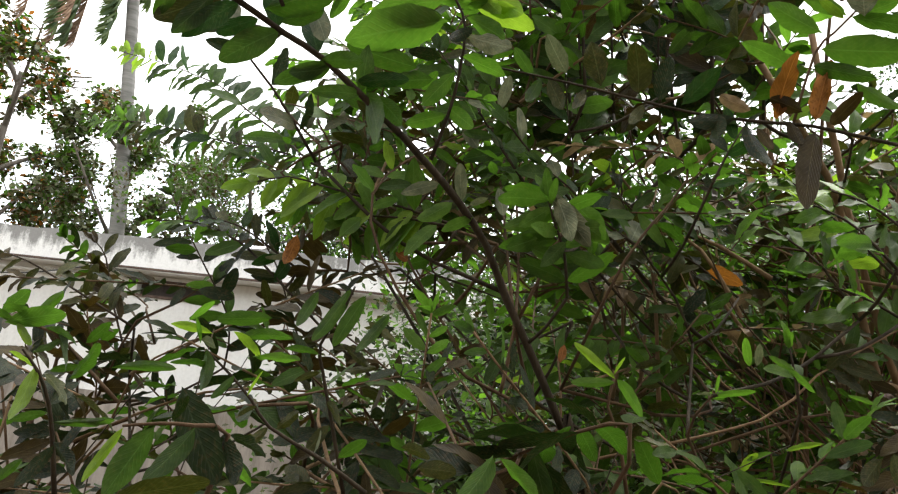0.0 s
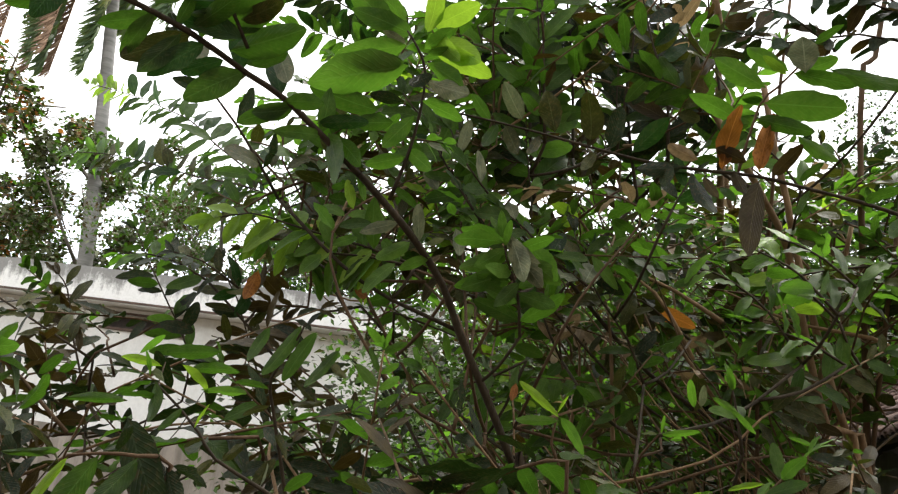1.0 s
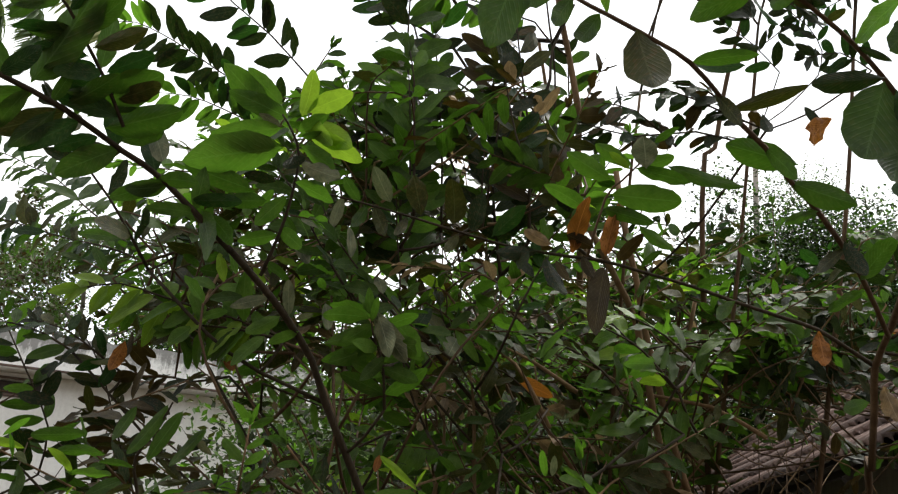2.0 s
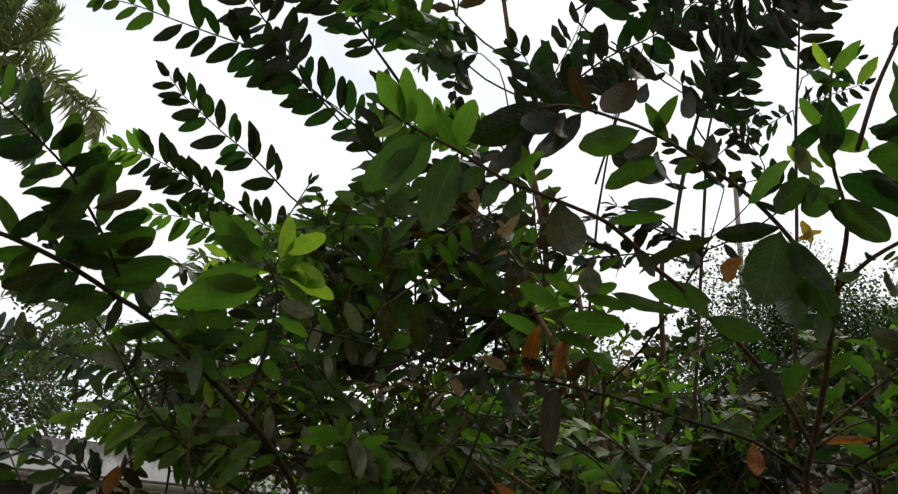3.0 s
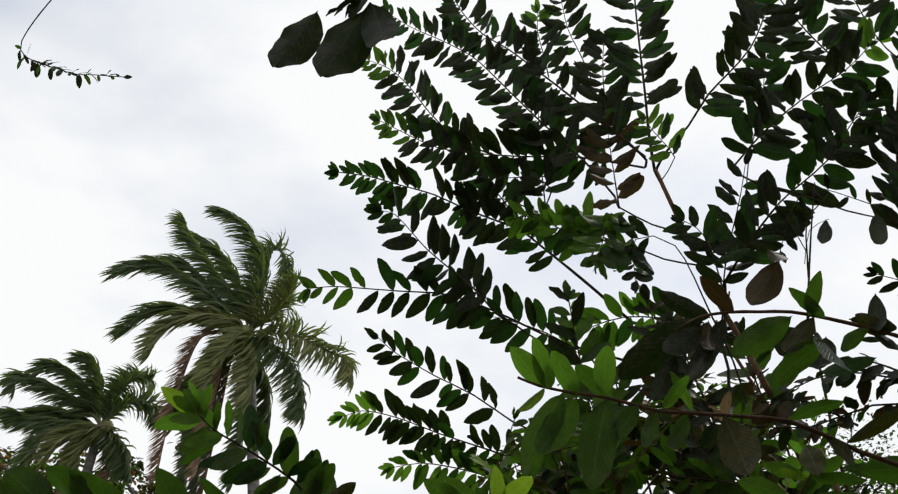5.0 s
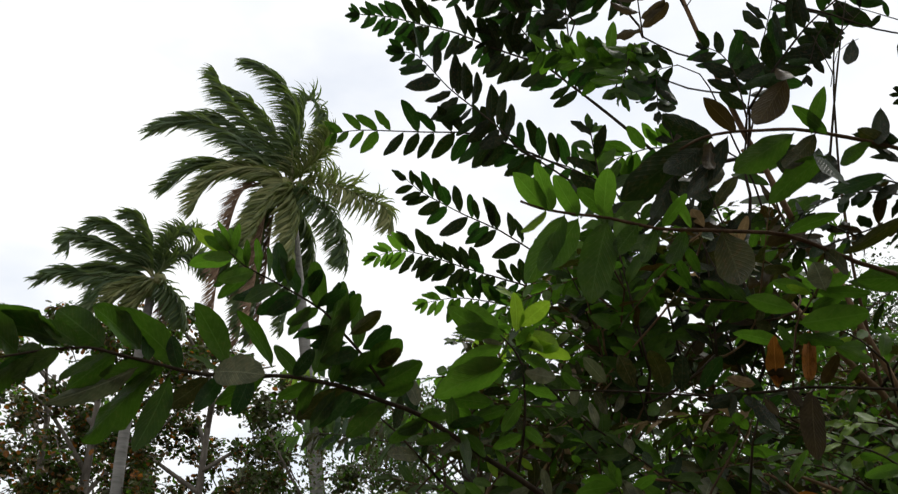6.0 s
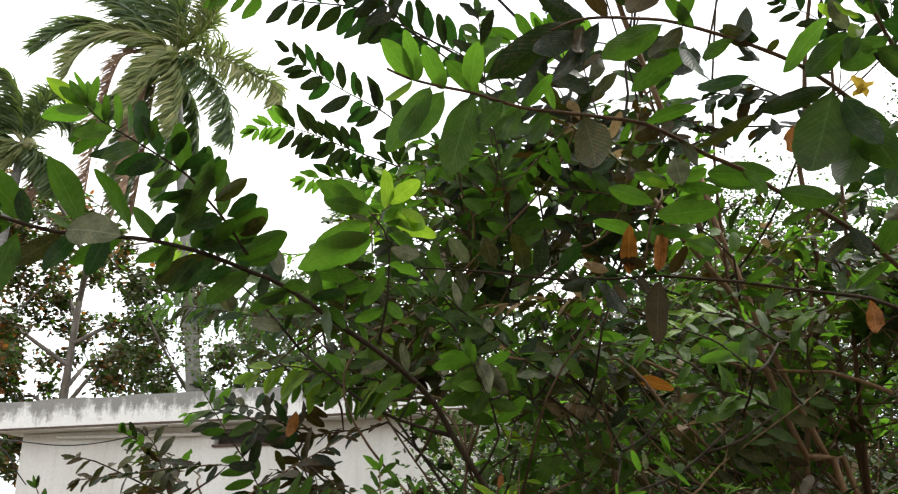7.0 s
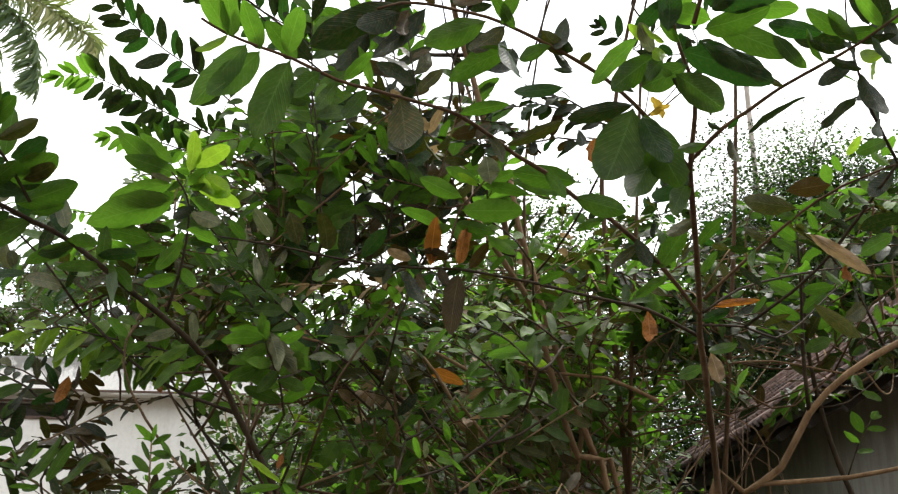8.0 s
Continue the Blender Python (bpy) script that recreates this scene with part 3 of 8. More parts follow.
cable([(-7.62, 9.37, 2.97), (-7.4, 9.39, 2.82), (-7.3, 9.5, 2.6), (-7.28, 9.68, 2.45)])


def tiled_house():
    """Low house with a clay-tiled roof; the eave runs away from the path at x = 2.6."""
    e_x, r_x, e_z, r_z, ya, yb = 2.60, 4.25, 2.30, 3.60, 2.6, 11.2
    house = tagged(new("house"), "low grey plaster house with a weathered clay tile roof", "house")
    house.location = (3.95, 6.0, 0)
    house.rotation_euler = (0, 0, radians(-3.2))
    off = Vector((-4.0, -6.0, 0))

    def piece(name, bm, mat, label="", parent=None):
        bmesh.ops.translate(bm, vec=off, verts=bm.verts)
        return part(name, bm, mat, parent or house, label)

    piece("wall", box_bm(3.10, 3.28, ya + 0.4, yb - 0.3, 0, 2.42), CREAM)
    piece("wall", box_bm(3.284, 5.0, ya + 0.4, ya + 0.58, 0, 2.42), CREAM)
    piece("wall", box_bm(3.284, 5.0, yb - 0.48, yb - 0.3, 0, 2.42), CREAM)
    slope = Vector((r_x - e_x, 0, r_z - e_z))
    run, up = slope.length, slope.normalized()
    out_n = Vector((-up.z, 0, up.x))
    # boarding under the tiles
    bm = bmesh.new()
    q = [Vector((e_x, ya, e_z)), Vector((r_x, ya, r_z)), Vector((r_x, yb, r_z)), Vector((e_x, yb, e_z))]
    lo = [bm.verts.new(p - out_n * 0.05) for p in q]
    hi = [bm.verts.new(p - out_n * 0.02) for p in q]
    bm.faces.new(lo[::-1]), bm.faces.new(hi)
    for k in range(4):
        bm.faces.new((lo[k], lo[(k + 1) % 4], hi[(k + 1) % 4], hi[k]))
    roof = piece("roof", bm, DARK_WOOD, "clay tile roof on dark boarding")
    # the far slope, unseen, closes the roof
    bm = bmesh.new()
    q2 = [Vector((r_x + 0.01, ya, r_z)), Vector((2 * r_x - e_x, ya, e_z)), Vector((2 * r_x - e_x, yb, e_z)), Vector((r_x + 0.01, yb, r_z))]
    lo = [bm.verts.new(p - Vector((0, 0, 0.06))) for p in q2]
    hi = [bm.verts.new(p) for p in q2]
    bm.faces.new(lo[::-1]), bm.faces.new(hi)
    for k in range(4):
        bm.faces.new((lo[k], lo[(k + 1) % 4], hi[(k + 1) % 4], hi[k]))
    piece("roof", bm, TILE)
    for y in np.arange(ya + 0.3, yb, 0.55):
        c0, c1 = Vector((e_x + 0.03, y, e_z - 0.10)), Vector((r_x - 0.05, y, r_z - 0.12))
        v, f = tube(np.array([c0 + off, (c0 + c1) / 2 + off, c1 + off]), 0.028, 0.028, 4)
        part("rafter", mesh_of("rafter", v, f, [DARK_WOOD], False), None, house)
    piece("fascia", box_bm(e_x + 0.10, e_x + 0.125, ya, yb, e_z - 0.05, e_z + 0.015, 0.003), DARK_WOOD)
    # tiles: a ribbed slab, thick at its lower edge
    tw, tl = 0.21, 0.25
    verts, faces = [], []
    prof = [(-0.5, 0.0), (-0.38, 0.028), (-0.22, 0.036), (-0.08, 0.01), (0.08, 0.008), (0.22, 0.034), (0.38, 0.028), (0.5, 0.0)]
    for s, lift in ((0.0, 0.024), (1.12, 0.0)):
        for w, h in prof:
            verts.append((w * tw * 0.99, s * tl, h + lift))
    for w, h in prof:
        verts.append((w * tw * 0.99, 0.0, h + 0.004))
    k = len(prof)
    for i in range(k - 1):
        faces.append((i, i + 1, k + i + 1, k + i))
        faces.append((2 * k + i, 2 * k + i + 1, i + 1, i))
    me = mesh_of("tile", verts, faces, [TILE])
    rng = random.Random(11)
    rows, cols = int(run / tl) + 1, int((yb - ya) / tw)
    left, v_all, f_all = 300, [], []
    rot = Matrix((Vector((0, -1, 0)), up, out_n)).transposed()
    for c in range(cols):
        for r in range(rows):
            p = Vector((e_x, ya + (c + 0.5) * tw, e_z)) + up * (r * tl - 0.04) + off + out_n * rng.uniform(-0.004, 0.006)
            turn = rot.to_4x4() @ Matrix.Rotation(rng.gauss(0, 0.018), 4, "Z") @ Matrix.Rotation(rng.gauss(0, 0.01), 4, "X")
            if left > 0:
                left -= 1
                ob = new("tile", me)
                ob.parent = roof
                turn.translation = p
                ob.matrix_basis = turn
            else:
                base = len(v_all)
                v_all += [turn @ Vector(q) + p for q in verts]
                f_all += [tuple(base + i for i in f) for f in faces]
    if v_all:
        tagged(part("tiles", mesh_of("tiles", v_all, f_all, [TILE]), None, roof), kind="stuff")
    # ridge caps
    for y in np.arange(ya + 0.15, yb, 0.33):
        v, f = tube(np.array([(r_x - 4, y - 0.19 - 6, r_z + 0.0), (r_x - 4, y - 6, r_z + 0.01), (r_x - 4, y + 0.17 - 6, r_z + 0.02)]), 0.085, 0.075, 8)
        part("ridge_tile", mesh_of("ridge_tile", v, f, [TILE]), None, roof)


tiled_house()


# ---- coconut palms ----
def palm_leaf_material(name, a, b, c_end):
    m, n, l, bsdf, out = material(name)
    geo = n.new("ShaderNodeNewGeometry")
    c = ramp(n, l, geo.outputs["Random Per Island"], (0.0, a), (0.6, b), (1.0, c_end))
    l.new(c.outputs[0], bsdf.inputs["Base Color"])
    bsdf.inputs["Roughness"].default_value, bsdf.inputs["Specular IOR Level"].default_value = 0.5, 0.3
    tr = n.new("ShaderNodeBsdfTranslucent")
    tr.inputs["Color"].default_value = (0.20, 0.30, 0.05, 1)
    mx = n.new("ShaderNodeMixShader")
    mx.inputs["Fac"].default_value = 0.25
    l.new(bsdf.outputs[0], mx.inputs[1]), l.new(tr.outputs[0], mx.inputs[2]), l.new(mx.outputs[0], out.inputs["Surface"])
    return m


PALM_LEAF = palm_leaf_material("palm_leaflet", (0.026, 0.05, 0.018), (0.055, 0.09, 0.032), (0.12, 0.15, 0.06))
PALM_PALE = palm_leaf_material("yellowing_palm_leaflet", (0.075, 0.095, 0.03), (0.14, 0.155, 0.05), (0.26, 0.25, 0.10))
PALM_DRY = plain_material("dry_palm_leaflet", (0.13, 0.075, 0.045), (0.27, 0.17, 0.10), 6.0, 0.8)
PALM_RIB = plain_material("palm_rib", (0.10, 0.11, 0.035), (0.19, 0.18, 0.065), 8.0, 0.6)


def frond_mesh(line, near_side, wind, rng, reach, dry=False):
    """One feather frond along a line: a tapered rib and two rows of narrow leaflets that hang and are combed by the wind."""
    v, f = tube(line, 0.035, 0.006, 5)
    verts, faces, mats = list(v), list(f), [0] * len(f)
    tan = np.gradient(line, axis=0)
    count, n = len(line) - 1, 150
    for i in range(n):
        s = min(max(0.14 + 0.86 * (i + rng.uniform(-0.4, 0.4)) / n, 0.02), 0.995)
        k = s * count
        j = min(int(k), count - 1)
        q = line[j] + (line[j + 1] - line[j]) * (k - j)
        t = unit(tan[j])
        side = unit(np.cross(t, near_side))
        ll = reach * (0.45 + 0.55 * math.sin(math.pi * min(1, 0.16 + 0.78 * s)) ** 0.8) * rng.uniform(0.8, 1.1)
        for sign in (1, -1):
            if rng.random() < 0.06:
                continue
            w = (0.012 if dry else 0.024) * rng.uniform(0.7, 1.3)
            d = unit(t * 0.9 + side * sign * (0.25 if dry else 0.55) + near_side * rng.gauss(0.1, 0.3) + wind * rng.gauss(0.65, 0.2) + np.array((0, 0, rng.gauss(-0.05, 0.16))))
            chain = [q]
            for step in range(4):
                chain.append(chain[-1] + d * ll / 4)
                d = unit(d + np.array((0, 0, -0.34)) * rng.uniform(0.6, 1.5) + wind * 0.34)
            across = unit(np.cross(chain[1] - q, near_side + np.array([rng.gauss(0, 0.45) for _ in range(3)])))
            b = len(verts)
            for c, ww in zip(chain[:4], (0.7, 1.0, 0.9, 0.6)):
                verts += [c + across * w * ww, c - across * w * ww]
            verts.append(chain[4])
            faces += [(b, b + 1, b + 3, b + 2), (b + 2, b + 3, b + 5, b + 4), (b + 4, b + 5, b + 7, b + 6), (b + 6, b + 7, b + 8)]
            mats += [1] * 4
    return verts, faces, mats


class Palm:
    """A coconut palm: ringed trunk, fronds given as lines (right, up) from the crown, hanging dead fronds, nuts."""

    def __init__(self, foot, middle, crown, girth, seed, right, wind, label):
        self.rng, self.foot = random.Random(seed), np.array(foot, float)
        self.right, self.wind = np.array((*right, 0)), np.array(wind, float)
        self.near = np.array((self.right[1], -self.right[0], 0))
        self.top = np.array(crown, float) - self.foot
        self.empty = tagged(new("coconut_palm"), label, "palm tree", "coconut palms")
        self.empty.location = foot
        line = smooth_line([self.foot, np.array(middle), np.array(crown)], 0.22)
        v, f = tube(line - self.foot, girth * 1.15, girth * 0.72, 14)
        part("trunk", mesh_of("trunk", v, f, [BARK_PALM]), None, self.empty, "grey ringed trunk")

    def frond(self, points, bulge, look_name="leaf", reach=0.82, scale=0.92):
        points = [(0.0, -0.05)] + points
        n = len(points) - 1
        line = [self.top + (self.right * r + np.array((0, 0, u)) + self.near * bulge * 1.6 * (i / n)) * scale for i, (r, u) in enumerate(points)]
        blade = {"leaf": PALM_LEAF, "pale": PALM_PALE, "dry": PALM_DRY}[look_name]
        v, f, m = frond_mesh(smooth_line(line, 0.16), self.near, self.wind, self.rng, reach * scale, look_name == "dry")
        me = mesh_of("frond", v, f, [PALM_DRY if look_name == "dry" else PALM_RIB, blade])
        me.polygons.foreach_set("material_index", m)
        part("frond", me, None, self.empty, "dead brown hanging frond" if look_name == "dry" else "")

    def hang(self, count=7, length=4.0):
        for i in range(count):
            r, b = self.rng.uniform(-1.4, 0.6), self.rng.uniform(-0.5, 0.5)
            self.frond([(r * 0.2, -0.1), (r * 0.9, -0.35), (r * 1.15, -length * 0.6), (r * 1.1 - 0.1, -length)], b, "dry" if i % 3 else "leaf", 0.6)

    def nuts(self, count=14):
        for i in range(count):
            az, rr = self.rng.uniform(0, 6.28), self.rng.uniform(0.16, 0.36)
            bm = bmesh.new()
            bmesh.ops.create_icosphere(bm, subdivisions=2, radius=0.12)
            for q in bm.verts:
                q.co.z *= 1.25
                q.co *= 1 + 0.06 * noise.noise(q.co * 9 + Vector((i, 0, 0)))
                q.co += Vector(self.top + np.array((math.cos(az) * rr, math.sin(az) * rr, -0.1 - 0.3 * (i % 2))))
            part("coconut", bm, NUT, self.empty)


palm = Palm((-8.1, 15.95, 0), (-8.75, 15.5, 6.4), (-9.42, 14.9, 12.22), 0.15, 3, (0.831, 0.556), (-0.72, -0.48, 0.05), "tall coconut palm with grey trunk and wind-swept green fronds")
palm.frond([(0.05, 0.33), (0.01, 0.84), (0.04, 1.82), (-0.17, 2.54), (-0.72, 3.17), (-1.32, 3.36)], 0.3)
palm.frond([(-0.08, 0.21), (-0.2, 0.48), (-0.76, 1.24), (-1.44, 2.05), (-1.89, 2.59), (-2.2, 3.17)], 0.1)
palm.frond([(-0.01, 0.31), (-0.26, 1.04), (-0.65, 1.93), (-1.14, 2.63), (-1.81, 3.1)], -0.3)
palm.frond([(-0.21, 0.09), (-0.45, 0.31), (-1.11, 1.11), (-1.89, 1.79), (-2.68, 1.82)], 0.0)
palm.frond([(-0.25, 0.08), (-0.51, 0.29), (-1.25, 0.86), (-2.11, 1.32), (-2.8, 1.25), (-3.36, 0.82)], 0.4)
palm.frond([(-0.29, 0.03), (-0.56, 0.18), (-1.29, 0.49), (-2.23, 0.52), (-3.05, -0.23)], -0.2)
palm.frond([(-0.16, 0.01), (-0.22, 0.02), (-0.85, 0.18), (-1.5, -0.04), (-2.0, -0.64), (-2.16, -1.3)], 0.5, 'pale')
palm.frond([(-0.08, -0.09), (-0.39, -0.73), (-0.65, -1.55), (-0.77, -2.13)], 0.7, 'pale')
palm.frond([(0.04, 0.25), (0.19, 1.54), (0.2, 2.52), (0.39, 2.9), (0.75, 2.58), (0.83, 1.94)], -0.2)
palm.frond([(0.11, 0.16), (0.39, 0.53), (0.7, 0.91), (0.93, 1.63)], 0.1, 'pale')
palm.frond([(0.19, 0.06), (0.38, -0.02), (1.12, -0.01), (1.79, -0.33), (2.39, -0.63), (2.57, -1.21)], 0.3, 'pale')
palm.frond([(0.16, -0.11), (0.38, -0.33), (0.94, -0.85), (1.32, -1.57), (1.46, -2.43)], 0.5)
palm.frond([(0.04, -0.14), (0.05, -0.34), (0.19, -1.06), (0.19, -1.88), (0.21, -2.54)], 0.6, 'pale')
palm.frond([(0.08, -0.13), (0.45, -0.78), (0.71, -1.58), (0.78, -2.39)], -0.5)
palm.frond([(-0.12, -0.12), (-0.61, -0.8), (-1.17, -1.55), (-1.41, -2.3)], -0.4)
palm.hang()
palm.nuts()
palm = Palm((-12.65, 14.8, 0), (-12.9, 14.6, 6.0), (-12.82, 14.68, 10.35), 0.135, 8, (0.749, 0.663), (-0.5, -0.44, 0.05), "coconut palm with slender pale trunk and dark fronds")
palm.frond([(-0.16, 0.2), (-0.54, 0.82), (-1.09, 1.28), (-1.63, 1.43), (-1.9, 1.13)], 0.2, 'leaf', 0.75, 0.82)
palm.frond([(-0.22, 0.19), (-0.91, 0.55), (-1.72, 0.81), (-2.34, 0.83), (-2.35, 0.34)], 0.3, 'leaf', 0.75, 0.82)
palm.frond([(-0.26, 0.04), (-1.12, 0.23), (-1.73, 0.15), (-2.19, -0.12)], -0.2, 'leaf', 0.75, 0.82)
palm.frond([(-0.1, 0.28), (-0.28, 1.08), (-0.59, 1.74), (-1.05, 1.86)], 0.1, 'leaf', 0.75, 0.82)
palm.frond([(0.03, 0.3), (0.18, 1.15), (0.51, 1.74), (1.08, 1.9)], -0.3, 'leaf', 0.75, 0.82)
palm.frond([(-0.23, -0.17), (-1.41, -0.26), (-2.26, -0.26), (-2.9, -0.64)], 0.3, 'leaf', 0.75, 0.82)
palm.frond([(0.1, 0.23), (0.55, 0.89), (1.15, 0.97), (1.63, 0.54)], -0.2, 'leaf', 0.75, 0.82)
palm.frond([(-0.03, -0.22), (-0.33, -0.82), (-0.35, -1.53)], 0.3, 'pale', 0.75, 0.82)
palm.frond([(0.16, -0.2), (0.67, -0.71), (0.98, -1.41)], 0.3, 'leaf', 0.75, 0.82)
palm.frond([(-0.11, -0.16), (-0.74, -0.58), (-1.09, -1.31)], 0.4, 'pale', 0.75, 0.82)
palm.hang(2, 1.9)
palm.nuts(6)
palm = Palm((15.0, 21.0, 0), (15.3, 21.5, 7.0), (15.9, 22.0, 12.0), 0.19, 5, (0.83, -0.56), (-0.5, 0.3, 0.05), "distant pale coconut palm behind the shrubs")
for line, bulge in (([(-0.3, 0.3), (-1.1, 0.9), (-2.0, 0.9), (-3.0, 0.2)], 0.2), ([(-0.3, 0.1), (-1.3, 0.3), (-2.3, -0.1), (-3.0, -1.0)], -0.2), ([(-0.2, 0.4), (-0.8, 1.6), (-1.6, 2.2), (-2.5, 2.1)], 0.3),
                    ([(0.1, 0.4), (0.3, 1.7), (0.9, 2.5), (1.5, 2.4)], -0.2), ([(0.3, 0.2), (1.2, 0.8), (2.1, 0.6), (2.8, -0.3)], 0.2), ([(0.2, -0.2), (0.9, -0.9), (1.3, -1.8)], 0.3),
                    ([(-0.2, -0.2), (-0.8, -0.9), (-1.2, -1.9)], 0.4), ([(-0.3, -0.1), (-1.4, -0.3), (-2.2, -1.0)], -0.4)):
    palm.frond(line, bulge, "pale" if bulge > 0.25 else "leaf")
palm.hang(3)


# ---- trees behind ----
def broad_tree(foot, height, spread, leaves, size, looks, seed, label, name="tree", low=0.35, clump=0.28, limbs=11, lean=(0, 0), category="tree", bark=None, twigs=5, broad=1.25):
    """Tapered trunk, forked limbs with twigs, and leaves in loose clumps round the twig ends."""
    rng = random.Random(seed)
    tree = Tree(name, foot, label, category, "background trees", 0, seed)
    foot = np.array(foot, float)
    top = foot + np.array((lean[0], lean[1], height * 0.8))
    bend = np.array((rng.uniform(-0.3, 0.3), rng.uniform(-0.3, 0.3), 0))
    r = 0.016 * height
    tree.limb([foot, (foot + top) / 2 + bend, top], r, r * 0.3, "trunk", bark or BARK_GREY)
    ends = []
    for i in range(limbs):
        s = low + (1 - low) * (i + 0.5) / limbs
        b = foot + (top - foot) * s + bend * (1 - abs(2 * s - 1))
        az = i * 2.4 + rng.uniform(-0.5, 0.5)
        reach = spread * (1.0 - 0.5 * abs(s - 0.55)) * rng.uniform(0.75, 1.1)
        e = b + np.array((math.cos(az) * reach, math.sin(az) * reach, height * rng.uniform(0.06, 0.2)))
        mid = (b + e) / 2 + np.array((0, 0, rng.uniform(-0.02, 0.06) * height))
        tree.limb([b, mid, e], r * 0.38, r * 0.10, "branch", bark or BARK_GREY, 5)
        for k in range(twigs):
            u = rng.uniform(0.35, 1.0)
            c = b + (e - b) * u
            ends.append(c + np.array([rng.gauss(0, spread * 0.2) for _ in range(3)]))
            tree.limb([c, (c + ends[-1]) / 2 + np.array((0, 0, 0.05)), ends[-1]], r * 0.10, r * 0.04, "twig", bark or BARK_GREY, 4)
    many = np.random.RandomState(seed)
    p = np.array(ends)[many.randint(len(ends), size=leaves)] + spread * clump * np.clip(many.normal(0, 1, (leaves, 3)), -1.5, 1.5)
    p[:, 2] = np.maximum(p[:, 2], 0.15)
    y = many.normal((0, 0, -0.3), (1, 1, 0.6), (leaves, 3))
    z = many.normal((0, -0.3, 1), (0.5, 0.5, 0.001), (leaves, 3))
    y /= np.linalg.norm(y, axis=1)[:, None]
    z -= y * np.sum(y * z, axis=1)[:, None]
    z /= np.linalg.norm(z, axis=1)[:, None]
    rots = np.stack([np.cross(y, z), y, z], axis=2)
    tree.pile.add_many(TINY if size < 0.1 else ROUGH, p - foot, rots, size * many.uniform(0.6, 1.2, leaves), looks, many.randint(len(looks), size=leaves), broad)
    tree.done("crown")
    return tree


SPARSE = ("mature", "pale", "dull", "dull", "mature", "ruddy", "straw", "mature", "dry", "fresh", "dull", "pale")
broad_tree((-12.7, 17.2, 0), 10.9, 2.5, 12000, 0.15, SPARSE, 21, "half-bare tree with browning broad leaves beside the house", low=0.22, clump=0.06, limbs=13, twigs=8, broad=1.4)
broad_tree((-16.2, 17.0, 0), 12.4, 2.9, 16000, 0.16, SPARSE, 22, "half-bare tree with browning broad leaves beside the house", low=0.2, clump=0.062, limbs=13, twigs=8, broad=1.4)
broad_tree((-9.4, 16.8, 0), 8.6, 2.1, 13000, 0.135, ("mature", "pale", "mature", "ruddy", "dull", "pale"), 23, "green tree with small brownish leaves behind the house", low=0.25, clump=0.07, limbs=13, twigs=7, broad=1.35)
broad_tree((-6.0, 15.6, 0), 7.0, 2.0, 22000, 0.099, ("mature", "mature", "pale", "ruddy"), 24, "dense green tree behind the white house", low=0.25, clump=0.15)
broad_tree((-3.2, 15.8, 0), 6.8, 2.2, 36000, 0.095, ("mature", "dark", "deep", "fresh"), 25, "dense dark green tree behind the white house", low=0.3, clump=0.24)
broad_tree((0.4, 14.5, 0), 6.2, 2.3, 32000, 0.095, ("mature", "dark", "deep", "fresh"), 26, "dense dark green tree beside the white house", low=0.2, clump=0.26)
broad_tree((-19.5, 18.5, 0), 12.6, 3.0, 13000, 0.17, SPARSE, 27, "tall tree with yellowing leaves beside the palms", low=0.25, clump=0.065, limbs=13, twigs=8, broad=1.4)
broad_tree((8.6, 18.0, 0), 10.6, 2.3, 90000, 0.062, ("mature", "mature", "dull", "pale", "dark"), 28, "tall fine-leaved green tree behind the roof", low=0.3, clump=0.13, limbs=22, twigs=10)
broad_tree((6.4, 13.5, 0), 7.9, 2.4, 120000, 0.075, ("mature", "dark", "deep", "dark"), 29, "leafy green tree behind the tiled roof", low=0.2, clump=0.17, limbs=16, twigs=7)
broad_tree((2.6, 13.4, 0), 5.8, 2.3, 100000, 0.075, ("mature", "dark", "mature", "deep"), 30, "leafy green tree between the two houses", low=0.12, clump=0.18, limbs=16, twigs=7)
broad_tree((-0.3, 7.6, 0), 3.4, 1.1, 14000, 0.075, ("mature", "dark", "dull", "mature"), 31, "dense green shrub in front of the white house", "shrub", 0.1, category="shrub")
broad_tree((0.9, 6.6, 0), 3.5, 1.1, 19000, 0.075, ("mature", "dark", "mature", "fresh", "ruddy"), 32, "bright green shrub beyond the guava trees", "shrub", 0.1, category="shrub")
broad_tree((1.1, 9.0, 0), 3.6, 1.1, 14000, 0.075, ("mature", "dark", "dull", "mature"), 34, "bright green shrub between the two houses", "shrub", 0.1, category="shrub")
broad_tree((0.95, 5.3, 0), 2.7, 0.7, 17000, 0.055, ("mature", "dark", "ruddy", "mature", "dull"), 35, "small-leaved green shrub under the guava trees", "shrub", 0.08, category="shrub")
broad_tree((0.2, 5.0, 0), 2.3, 0.8, 9000, 0.055, ("mature", "dark", "fresh"), 36, "small-leaved dark green shrub under the guava trees", "shrub", 0.08, category="shrub")
broad_tree((1.55, 8.6, 0), 4.2, 1.1, 18000, 0.075, ("mature", "dark", "dull", "dark"), 37, "leafy green shrub beside the tiled house", "shrub", 0.1, category="shrub")
broad_tree((9.2, 13.5, 0), 8.2, 2.5, 120000, 0.075, ("mature", "dark", "deep", "dull"), 33, "leafy green tree beyond the tiled roof", low=0.2, clump=0.17, limbs=16, twigs=7)

